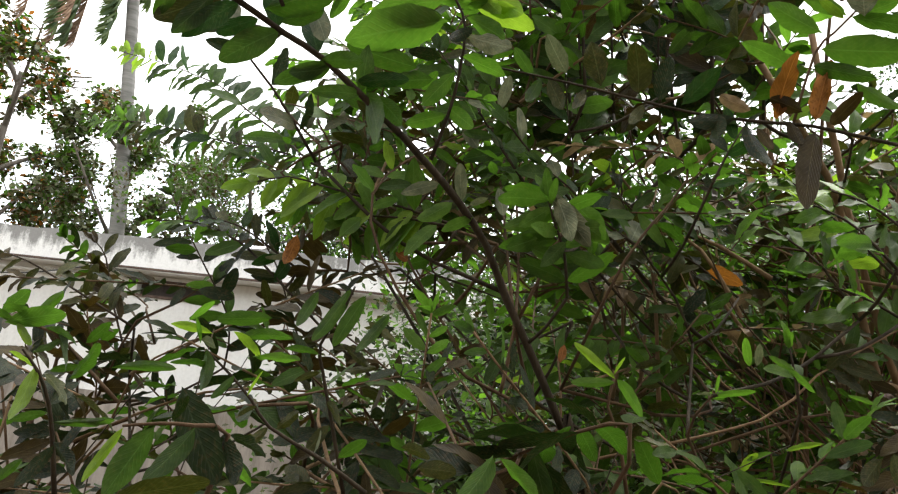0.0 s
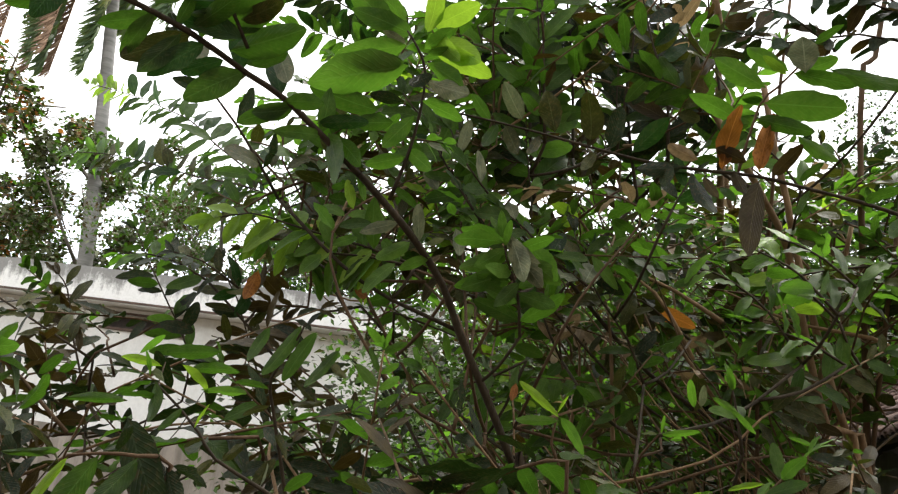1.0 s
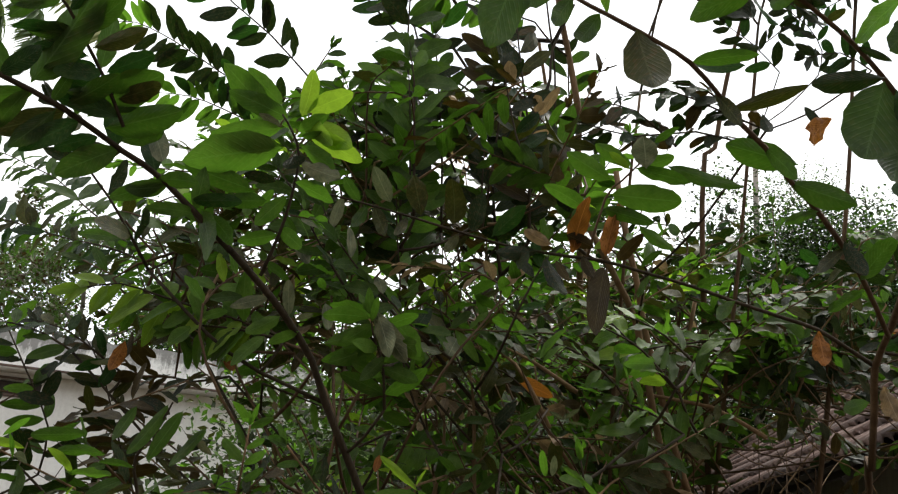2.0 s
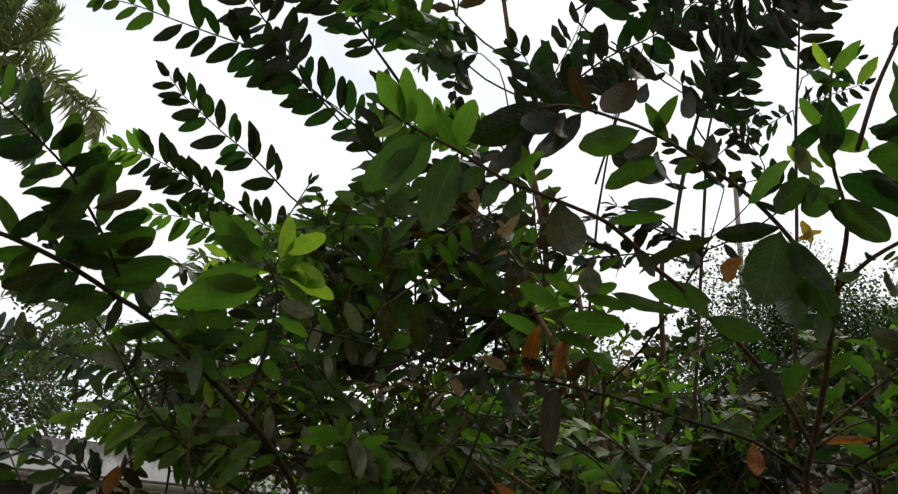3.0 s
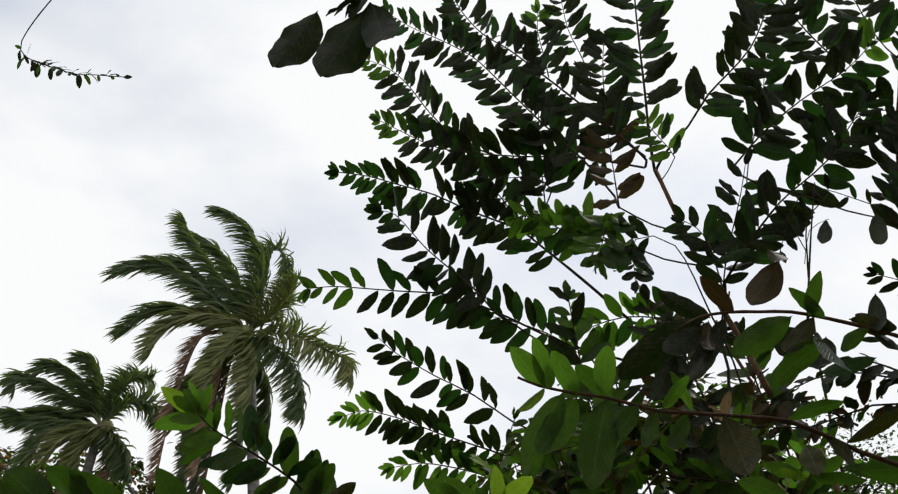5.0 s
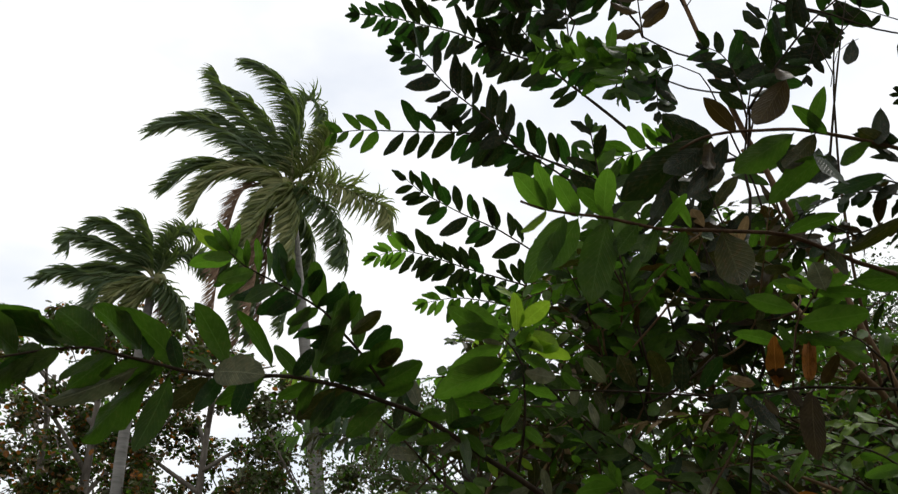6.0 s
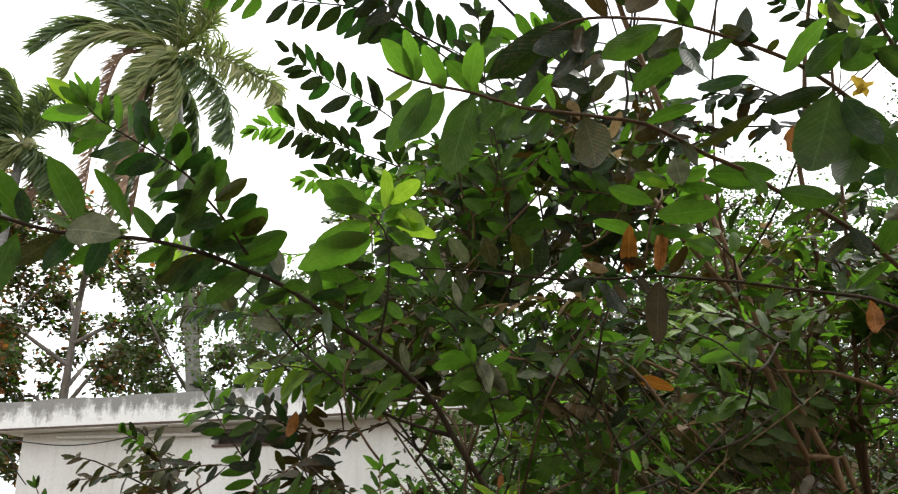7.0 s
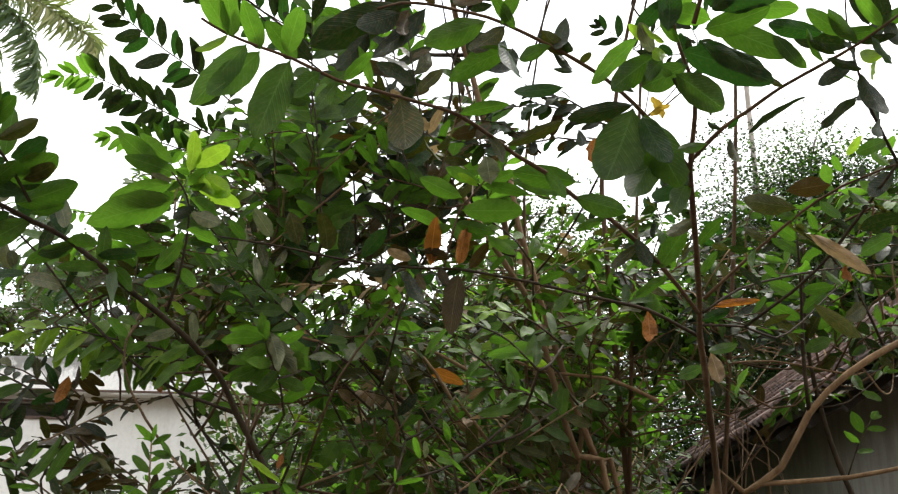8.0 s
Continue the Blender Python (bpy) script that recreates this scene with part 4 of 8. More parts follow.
# slender pole beyond the tiled roof
v, f = tube(np.array([(5.75, 14.2, 0), (5.72, 14.2, 5.0), (5.7, 14.2, 10.4)]), 0.06, 0.045, 8)
tagged(part("pole", mesh_of("pole", v, f, [BARK_GREY]), None, None), "tall slender weathered wooden pole behind the tiled roof", "pole")


# ---- the near tree: stem, long branches, single large leaves ----
near = Tree("guava_tree", (1.34, 2.05, 0), "slender brown-stemmed tree with large veined green leaves", "tree", "guava trees", 330, 41, 0.95)
stem, line = near.limb([(1.34, 2.05, 0), (1.27, 1.95, 1.639), (1.244, 1.88, 1.779), (1.225, 1.82, 1.878), (1.205, 1.77, 1.943), (1.18, 1.66, 1.983), (1.132, 1.48, 2.051), (1.104, 1.38, 2.099), (1.091, 1.33, 2.122), (1.089, 1.3, 2.158), (1.089, 1.27, 2.196), (1.082, 1.24, 2.233), (1.064, 1.22, 2.269), (1.048, 1.2, 2.305), (1.035, 1.17, 2.349), (1.029, 1.14, 2.393), (1.031, 1.13, 2.43)], 0.0125, 0.0018, 'trunk', BARK_BROWN)
ba, line = near.limb([(1.175, 1.66, 1.965), (1.08, 1.56, 2.034), (0.969, 1.46, 2.087), (0.904, 1.4, 2.098), (0.845, 1.35, 2.124), (0.793, 1.31, 2.136), (0.753, 1.27, 2.148), (0.696, 1.22, 2.162), (0.643, 1.18, 2.159), (0.567, 1.13, 2.154), (0.519, 1.1, 2.152), (0.458, 1.06, 2.163), (0.414, 1.03, 2.164), (0.373, 1, 2.167), (0.347, 0.98, 2.175)], 0.0048, 0.0018, 'branch', BARK_BROWN)
n1, line = near.limb([(1.091, 1.33, 2.122), (1.046, 1.31, 2.173), (0.996, 1.29, 2.222), (0.945, 1.27, 2.259), (0.895, 1.25, 2.282), (0.846, 1.23, 2.299), (0.787, 1.21, 2.318), (0.74, 1.2, 2.333), (0.693, 1.18, 2.331), (0.647, 1.16, 2.328), (0.602, 1.14, 2.316), (0.569, 1.12, 2.291)], 0.0045, 0.002, 'branch', BARK_BROWN)
ot, line = near.limb([(1.205, 1.77, 1.943), (1.155, 1.765, 1.969), (1.096, 1.76, 1.997), (1.036, 1.76, 2.011), (0.939, 1.755, 2.03), (0.866, 1.75, 2.046), (0.781, 1.75, 2.061), (0.695, 1.745, 2.073), (0.621, 1.74, 2.072), (0.56, 1.74, 2.075), (0.499, 1.735, 2.078), (0.4, 1.73, 2.094), (0.325, 1.73, 2.109), (0.24, 1.72, 2.119), (0.177, 1.72, 2.128)], 0.0042, 0.0018, 'branch', BARK_DARK)
r1, line = near.limb([(1.095, 1.33, 2.143), (1.14, 1.3, 2.186), (1.185, 1.28, 2.214), (1.228, 1.26, 2.242), (1.282, 1.22, 2.262), (1.332, 1.18, 2.28), (1.38, 1.14, 2.307)], 0.0042, 0.002, 'branch', BARK_BROWN)
r3, line = near.limb([(1.188, 1.66, 1.993), (1.251, 1.62, 2.05), (1.298, 1.58, 2.091), (1.355, 1.54, 2.136), (1.42, 1.5, 2.174), (1.508, 1.44, 2.198)], 0.004, 0.002, 'branch', BARK_BROWN)
r5, line = near.limb([(1.191, 1.68, 1.971), (1.279, 1.72, 2.034), (1.379, 1.76, 2.073), (1.495, 1.8, 2.108), (1.606, 1.85, 2.134), (1.723, 1.9, 2.167)], 0.003, 0.0015, 'branch', BARK_DARK)
r6, line = near.limb([(1.2, 1.72, 1.955), (1.294, 1.75, 1.962), (1.374, 1.8, 1.952), (1.452, 1.85, 2.002), (1.543, 1.9, 2.084), (1.639, 1.95, 2.161)], 0.003, 0.0014, 'branch', BARK_DARK)
near.lone(ba, (0.382, 1, 2.161), (0.34, 0.985, 2.226), 'fresh', broad=1.2)
near.lone(ba, (0.388, 1, 2.158), (0.374, 0.985, 2.232), 'fresh', broad=1.2)
near.lone(ba, (0.419, 1.03, 2.157), (0.391, 1.015, 2.222), 'fresh', broad=1.4)
near.lone(ba, (0.452, 1.05, 2.161), (0.465, 1.035, 2.23), 'fresh', broad=1.5)
near.lone(ba, (0.38, 1, 2.163), (0.348, 0.985, 2.117), 'young', broad=0.9)
near.lone(ba, (0.402, 1.02, 2.162), (0.338, 1.005, 2.056), 'fresh', broad=1.05)
near.lone(ba, (0.419, 1.03, 2.157), (0.362, 1.015, 2.064), 'fresh', broad=1.2)
near.lone(ba, (0.456, 1.06, 2.162), (0.412, 1.045, 2.023), 'mature', broad=1.2)
near.lone(ba, (0.464, 1.07, 2.166), (0.42, 1.055, 2.219), 'mature', broad=1.2)
near.lone(ba, (0.497, 1.08, 2.154), (0.454, 1.065, 2.104), 'mature', broad=1.3)
near.lone(ba, (0.519, 1.1, 2.152), (0.489, 1.085, 2.086), 'mature')
near.lone(ba, (0.528, 1.1, 2.152), (0.57, 1.085, 2.192), 'fresh')
near.lone(ba, (0.567, 1.13, 2.154), (0.55, 1.115, 2.216), 'fresh', broad=0.7)
near.lone(ba, (0.558, 1.13, 2.155), (0.53, 1.115, 2.089), 'mature', broad=1.1)
near.lone(ba, (0.607, 1.15, 2.153), (0.631, 1.135, 2.042), 'dull', broad=1.55)
near.lone(ba, (0.744, 1.27, 2.153), (0.787, 1.255, 2.095), 'dull')
near.lone(ba, (0.907, 1.38, 2.119), (0.791, 1.365, 2.132), 'mature')
near.lone(ba, (0.899, 1.4, 2.1), (0.991, 1.385, 2.064), 'mature', broad=1.1)
near.lone(ba, (0.845, 1.35, 2.124), (0.891, 1.335, 2.07), 'mature', broad=0.9)
near.lone(ba, (0.967, 1.45, 2.083), (0.908, 1.435, 2.051), 'mature', broad=0.9)
near.lone(ba, (0.696, 1.22, 2.162), (0.774, 1.205, 2.184), 'mature')
near.lone(ba, (0.773, 1.3, 2.147), (0.873, 1.285, 2.184), 'dull', broad=0.7)
near.lone(ba, (1.078, 1.55, 2.031), (1.011, 1.535, 2.045), 'dark', broad=0.8)
near.lone(ba, (1.027, 1.5, 2.061), (1.052, 1.485, 1.995), 'dark')
near.lone(ba, (1.11, 1.6, 2.023), (1.039, 1.585, 1.97), 'mature', broad=0.8)
near.lone(ba, (1.08, 1.56, 2.021), (1.124, 1.545, 2.098), 'mature', broad=1.2)
near.lone(ba, (1.041, 1.52, 2.058), (0.973, 1.505, 2), 'dull', broad=0.7)
# leaves typed dark hang backlit; their shade is in the leaf colour
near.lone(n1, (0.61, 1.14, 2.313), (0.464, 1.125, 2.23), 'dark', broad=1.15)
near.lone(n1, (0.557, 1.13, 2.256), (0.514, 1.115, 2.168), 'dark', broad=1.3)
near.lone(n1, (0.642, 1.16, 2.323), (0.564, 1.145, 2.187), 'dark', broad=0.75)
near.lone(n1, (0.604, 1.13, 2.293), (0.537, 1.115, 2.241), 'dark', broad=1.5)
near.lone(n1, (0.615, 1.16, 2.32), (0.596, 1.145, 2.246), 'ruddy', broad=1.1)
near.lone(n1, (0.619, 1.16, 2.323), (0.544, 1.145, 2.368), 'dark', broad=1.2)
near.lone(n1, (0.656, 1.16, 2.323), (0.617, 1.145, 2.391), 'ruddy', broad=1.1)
near.lone(n1, (0.74, 1.19, 2.32), (0.637, 1.175, 2.265), 'mature', broad=1.1)
near.lone(n1, (0.77, 1.2, 2.317), (0.713, 1.185, 2.245), 'dull', broad=1.3)
near.lone(n1, (0.78, 1.2, 2.273), (0.668, 1.185, 2.218), 'mature', broad=1.1)
near.lone(n1, (0.768, 1.2, 2.291), (0.777, 1.185, 2.196), 'deep', broad=1.4)
near.lone(n1, (0.847, 1.22, 2.293), (0.784, 1.205, 2.258), 'mature', broad=1.1)
near.lone(n1, (0.877, 1.24, 2.287), (0.829, 1.225, 2.32), 'dull', broad=1.6)
near.lone(n1, (0.787, 1.2, 2.311), (0.748, 1.185, 2.367), 'mature', broad=1.1)
near.lone(n1, (0.763, 1.2, 2.316), (0.791, 1.185, 2.384), 'mature', broad=1.2)
near.lone(n1, (0.897, 1.25, 2.281), (0.917, 1.235, 2.29), 'dull', broad=1.6)
near.lone(n1, (0.992, 1.22, 2.311), (0.899, 1.205, 2.217), 'fresh', broad=0.95)
near.lone(n1, (0.992, 1.28, 2.219), (0.874, 1.265, 2.183), 'dark', broad=0.85)
near.lone(n1, (0.989, 1.28, 2.213), (0.94, 1.265, 2.052), 'mature', broad=1.35)
near.lone(n1, (1.009, 1.29, 2.206), (1.055, 1.275, 2.068), 'mature', broad=1.2)
near.lone(n1, (1, 1.27, 2.195), (1.034, 1.255, 2.084), 'deep', broad=1.4)
near.lone(n1, (1.033, 1.3, 2.157), (0.972, 1.285, 2.024), 'mature', broad=1.2)
near.lone(n1, (0.966, 1.4, 2.219), (0.921, 1.385, 2.166), 'dry', broad=1.4)
near.lone(n1, (1.038, 1.28, 2.193), (1.018, 1.265, 2.227), 'gold', broad=1.2)
near.lone(n1, (1.016, 1.28, 2.194), (1.041, 1.265, 2.218), 'gold', broad=1.1)
near.lone(n1, (1.052, 1.32, 2.168), (1.068, 1.305, 2.076), 'deep', broad=1.2)
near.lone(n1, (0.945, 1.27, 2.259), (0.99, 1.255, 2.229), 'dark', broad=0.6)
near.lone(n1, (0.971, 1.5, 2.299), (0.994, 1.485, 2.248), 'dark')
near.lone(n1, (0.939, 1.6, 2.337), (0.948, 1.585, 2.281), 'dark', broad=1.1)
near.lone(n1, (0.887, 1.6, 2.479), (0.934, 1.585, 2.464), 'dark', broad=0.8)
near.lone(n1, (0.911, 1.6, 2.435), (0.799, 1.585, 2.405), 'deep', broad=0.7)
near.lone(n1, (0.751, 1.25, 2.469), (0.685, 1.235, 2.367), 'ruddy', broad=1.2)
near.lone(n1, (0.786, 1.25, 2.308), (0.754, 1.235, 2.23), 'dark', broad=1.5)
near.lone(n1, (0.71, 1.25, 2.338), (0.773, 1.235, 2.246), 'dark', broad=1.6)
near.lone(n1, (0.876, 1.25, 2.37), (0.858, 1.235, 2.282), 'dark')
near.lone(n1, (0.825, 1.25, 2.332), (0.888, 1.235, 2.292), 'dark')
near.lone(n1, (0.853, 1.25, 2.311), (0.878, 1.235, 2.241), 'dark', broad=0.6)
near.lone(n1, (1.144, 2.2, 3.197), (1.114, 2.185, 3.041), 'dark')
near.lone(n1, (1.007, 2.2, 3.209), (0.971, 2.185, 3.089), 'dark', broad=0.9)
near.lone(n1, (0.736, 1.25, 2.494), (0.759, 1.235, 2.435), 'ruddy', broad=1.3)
near.lone(stem, (1.055, 1.2, 2.275), (1.194, 1.185, 2.217), 'deep', broad=1.15)
near.lone(stem, (1.11, 1.2, 2.33), (1.222, 1.185, 2.252), 'mature', broad=1.2)
near.lone(stem, (1.042, 1.2, 2.232), (1.116, 1.185, 2.161), 'mature', broad=1.35)
near.lone(stem, (1.039, 1.2, 2.23), (1.013, 1.185, 2.226), 'mature', broad=1.4)
near.lone(stem, (1.102, 1.18, 2.319), (1.022, 1.165, 2.337), 'fresh', broad=1.5)
near.lone(stem, (1.136, 1.2, 2.359), (1.246, 1.185, 2.346), 'fresh', broad=0.9)
near.lone(stem, (1.289, 1.2, 2.311), (1.188, 1.185, 2.317), 'deep', broad=0.95)
near.lone(stem, (1.052, 1.2, 2.289), (1.018, 1.185, 2.321), 'mature', broad=1.3)
near.lone(stem, (1.045, 1.2, 2.337), (1.083, 1.185, 2.405), 'fresh', broad=1.3)
near.lone(stem, (1.044, 1.2, 2.36), (0.994, 1.185, 2.404), 'fresh', broad=1.2)
near.lone(stem, (1.009, 1.2, 2.27), (0.983, 1.185, 2.313), 'pale', broad=1.5)
near.lone(stem, (1.001, 1.2, 2.293), (0.964, 1.185, 2.31), 'young', broad=1.2)
near.lone(stem, (1.014, 1.2, 2.283), (1.018, 1.185, 2.241), 'young', broad=1.3)
near.lone(stem, (1.027, 1.2, 2.261), (0.98, 1.185, 2.21), 'mature', broad=1.2)
near.lone(stem, (1.098, 1.36, 2.122), (1.046, 1.345, 2.041), 'mature', broad=1.3)
near.lone(stem, (1.097, 1.38, 2.109), (1.023, 1.365, 2.085), 'deep', broad=1.1)
near.lone(stem, (1.122, 1.45, 2.084), (1.07, 1.435, 2.033), 'dull', broad=1.2)
near.lone(stem, (1.137, 1.5, 2.047), (1.184, 1.485, 2.099), 'mature', broad=1.1)
near.lone(stem, (1.233, 1.8, 1.917), (1.25, 1.785, 1.845), 'straw', broad=1.3)
near.lone(stem, (1.093, 1.75, 1.991), (1.099, 1.735, 1.914), 'dry', broad=1.25)
near.lone(stem, (1.168, 1.6, 2.024), (1.198, 1.585, 2.067), 'mature', broad=1.1)
near.lone(stem, (1.232, 1.85, 1.897), (1.165, 1.835, 1.867), 'mature', broad=1.1)
near.lone(stem, (1.206, 1.75, 1.972), (1.263, 1.735, 1.994), 'deep')
near.lone(r1, (1.165, 1.25, 2.15), (1.242, 1.235, 2.224), 'dark', broad=0.55)
near.lone(r1, (1.322, 1.18, 2.187), (1.251, 1.165, 2.118), 'dark', broad=0.75)
near.lone(r1, (1.327, 1.18, 2.225), (1.338, 1.165, 2.129), 'dark')
near.lone(r1, (1.362, 1.16, 2.25), (1.3, 1.145, 2.228), 'young', broad=1.2)
near.lone(r1, (1.344, 1.16, 2.234), (1.319, 1.145, 2.195), 'young', broad=1.2)
near.lone(r1, (1.302, 1.19, 2.3), (1.36, 1.175, 2.302), 'mature', broad=1.1)
near.lone(r1, (1.326, 1.19, 2.256), (1.258, 1.175, 2.202), 'dark', broad=0.8)
near.lone(r1, (1.125, 1.25, 2.16), (1.095, 1.235, 2.162), 'dark')
near.lone(r1, (1.137, 1.25, 2.145), (1.136, 1.235, 2.083), 'dull', broad=1.1)
near.lone(r1, (1.134, 1.25, 2.16), (1.149, 1.235, 2.17), 'deep', broad=0.9)
near.lone(r1, (1.263, 1.22, 2.256), (1.206, 1.205, 2.3), 'mature', broad=0.9)
near.lone(r1, (1.282, 1.2, 2.255), (1.246, 1.185, 2.303), 'mature', broad=0.8)
near.lone(r1, (1.234, 1.25, 2.241), (1.193, 1.235, 2.248), 'dull', broad=0.9)
near.lone(r1, (1.332, 1.18, 2.28), (1.277, 1.165, 2.328), 'mature', broad=1.1)
near.lone(r1, (1.342, 1.16, 2.283), (1.362, 1.145, 2.223), 'deep', broad=1.1)
near.lone(r1, (1.362, 1.16, 2.299), (1.317, 1.145, 2.347), 'fresh', broad=1.1)
near.lone(r1, (1.1, 1.25, 2.134), (1.044, 1.235, 2.11), 'mature', broad=0.9)
near.lone(r1, (1.315, 1.18, 2.294), (1.241, 1.165, 2.33), 'mature')
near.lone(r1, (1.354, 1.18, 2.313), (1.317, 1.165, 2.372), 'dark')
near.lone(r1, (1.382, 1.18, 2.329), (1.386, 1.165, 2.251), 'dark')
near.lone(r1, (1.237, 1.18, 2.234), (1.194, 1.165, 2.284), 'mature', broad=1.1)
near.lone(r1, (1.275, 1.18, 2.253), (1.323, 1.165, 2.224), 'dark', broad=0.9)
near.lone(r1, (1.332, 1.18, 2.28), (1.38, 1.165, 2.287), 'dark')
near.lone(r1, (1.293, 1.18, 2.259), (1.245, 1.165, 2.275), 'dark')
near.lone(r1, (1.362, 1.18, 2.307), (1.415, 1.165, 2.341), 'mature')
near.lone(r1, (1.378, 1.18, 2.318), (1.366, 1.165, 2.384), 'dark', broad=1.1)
near.lone(r3, (1.351, 1.55, 2.149), (1.23, 1.535, 2.153), 'dull')
near.lone(r3, (1.333, 1.55, 2.184), (1.417, 1.535, 2.192), 'ruddy', broad=1.4)
near.lone(r3, (1.347, 1.5, 2.076), (1.446, 1.485, 1.998), 'straw', broad=0.75)
near.lone(r3, (1.407, 1.5, 2.017), (1.406, 1.485, 1.977), 'dry', broad=1.4)
near.lone(r3, (1.399, 1.5, 2.177), (1.382, 1.485, 2.212), 'fresh', broad=1.5)
near.lone(r3, (1.427, 1.48, 2.228), (1.454, 1.465, 2.259), 'young', broad=1.5)
near.lone(r3, (1.419, 1.49, 2.199), (1.395, 1.475, 2.225), 'fresh', broad=1.4)
near.lone(r3, (1.483, 1.46, 2.219), (1.504, 1.445, 2.25), 'fresh', broad=1.3)
near.lone(r3, (1.469, 1.47, 2.235), (1.49, 1.455, 2.193), 'fresh', broad=1.2)
near.lone(r3, (1.288, 1.55, 2.08), (1.23, 1.535, 2.096), 'dull')
near.lone(r3, (1.264, 1.55, 2.062), (1.233, 1.535, 2.005), 'mature')
near.lone(r3, (1.294, 1.55, 2.085), (1.334, 1.535, 2.052), 'mature', broad=1.1)
near.lone(r3, (1.439, 1.47, 2.173), (1.48, 1.455, 2.132), 'fresh')
near.lone(r3, (1.421, 1.48, 2.159), (1.45, 1.465, 2.108), 'mature', broad=1.1)
near.lone(r3, (1.358, 1.55, 2.128), (1.298, 1.535, 2.127), 'mature', broad=0.9)
near.lone(r3, (1.395, 1.55, 2.165), (1.427, 1.535, 2.118), 'mature', broad=1.1)
near.lone(r3, (1.229, 1.55, 2.026), (1.263, 1.535, 1.983), 'dark', broad=0.9)
near.lone(r3, (1.495, 1.45, 2.182), (1.428, 1.435, 2.117), 'dark', broad=1.1)
near.lone(r3, (1.441, 1.5, 2.087), (1.51, 1.485, 2.117), 'dark', broad=1.2)
near.lone(r3, (1.503, 1.5, 2.077), (1.428, 1.485, 2.037), 'mature')
near.lone(r5, (1.226, 1.75, 2.004), (1.318, 1.735, 2.02), 'dry', broad=0.5)
near.lone(r5, (1.301, 1.75, 2.043), (1.258, 1.735, 2.013), 'mature')
near.lone(r5, (1.441, 1.75, 2.015), (1.521, 1.735, 1.939), 'dull', broad=0.8)
near.lone(r5, (1.375, 1.75, 2.07), (1.337, 1.735, 2.096), 'mature')
near.lone(r5, (1.474, 1.75, 2.091), (1.499, 1.735, 2.049), 'mature', broad=0.9)
near.lone(r5, (1.279, 1.75, 1.925), (1.202, 1.735, 1.896), 'mature', broad=0.9)
near.lone(r5, (1.298, 1.75, 1.878), (1.243, 1.735, 1.815), 'fresh', broad=0.8)
near.lone(r5, (1.329, 1.75, 1.963), (1.38, 1.735, 1.991), 'dull', broad=0.9)
near.lone(ot, (0.425, 1.735, 2.087), (0.398, 1.72, 2.037), 'dull', broad=1.2)
near.lone(ot, (0.324, 1.735, 2.108), (0.314, 1.72, 2.056), 'dull', broad=1.3)
near.lone(ot, (0.249, 1.735, 2.122), (0.228, 1.72, 2.061), 'mature', broad=1.2)
near.lone(ot, (0.261, 1.735, 2.122), (0.295, 1.72, 2.056), 'dull', broad=1.2)
near.lone(ot, (0.236, 1.735, 2.125), (0.198, 1.72, 2.164), 'mature', broad=1.2)
near.lone(ot, (0.78, 1.735, 2.054), (0.756, 1.72, 2.003), 'mature', broad=0.9)
near.lone(ot, (0.865, 1.735, 2.041), (0.918, 1.72, 2.069), 'mature')
near.lone(ot, (0.937, 1.735, 2.024), (0.887, 1.72, 1.975), 'mature', broad=0.9)
near.lone(ot, (0.351, 1.735, 2.114), (0.329, 1.72, 2.189), 'dull', broad=1.7)
near.lone(ot, (0.413, 1.735, 2.105), (0.411, 1.72, 2.184), 'dull', broad=1.6)
near.lone(ot, (0.447, 1.735, 2.094), (0.464, 1.72, 2.167), 'dark', broad=1.6)
near.lone(ot, (0.484, 1.735, 2.089), (0.539, 1.72, 2.154), 'deep', broad=1.2)
near.lone(ot, (0.292, 1.735, 2.133), (0.25, 1.72, 2.189), 'pale', broad=1.5)
near.lone(ot, (0.595, 1.735, 2.089), (0.542, 1.72, 2.101), 'straw', broad=1.2)
near.lone(ot, (0.637, 1.735, 2.076), (0.637, 1.72, 2.17), 'dry')
near.lone(ot, (0.695, 1.735, 2.077), (0.71, 1.72, 2.185), 'dry', broad=0.8)
near.lone(ot, (0.676, 1.735, 2.092), (0.621, 1.72, 2.108), 'ruddy', broad=1.3)
near.lone(ot, (0.718, 1.735, 2.073), (0.759, 1.72, 2.122), 'ruddy')
near.lone(ot, (0.697, 1.735, 2.061), (0.674, 1.72, 1.925), 'ruddy', broad=1.1)
near.lone(ot, (0.586, 1.735, 2.065), (0.615, 1.72, 1.976), 'dark', broad=1.1)
near.lone(ot, (0.606, 1.735, 2.06), (0.628, 1.72, 2.013), 'ruddy', broad=1.2)
near.lone(ot, (0.574, 1.735, 2.074), (0.492, 1.72, 2.049), 'dark')
near.lone(ot, (0.54, 1.735, 2.082), (0.551, 1.72, 2.022), 'dark', broad=1.2)
near.lone(ot, (0.655, 1.735, 2.076), (0.672, 1.72, 2.027), 'ruddy', broad=1.1)
near.lone(ot, (0.762, 1.735, 2.066), (0.791, 1.72, 2.1), 'mature')
o2, line = near.limb([(0.664, 1.745, 2.075), (0.692, 1.74, 2.2), (0.718, 1.73, 2.233), (0.746, 1.72, 2.266), (0.777, 1.71, 2.307)], 0.0025, 0.0015, 'branch', BARK_BROWN)
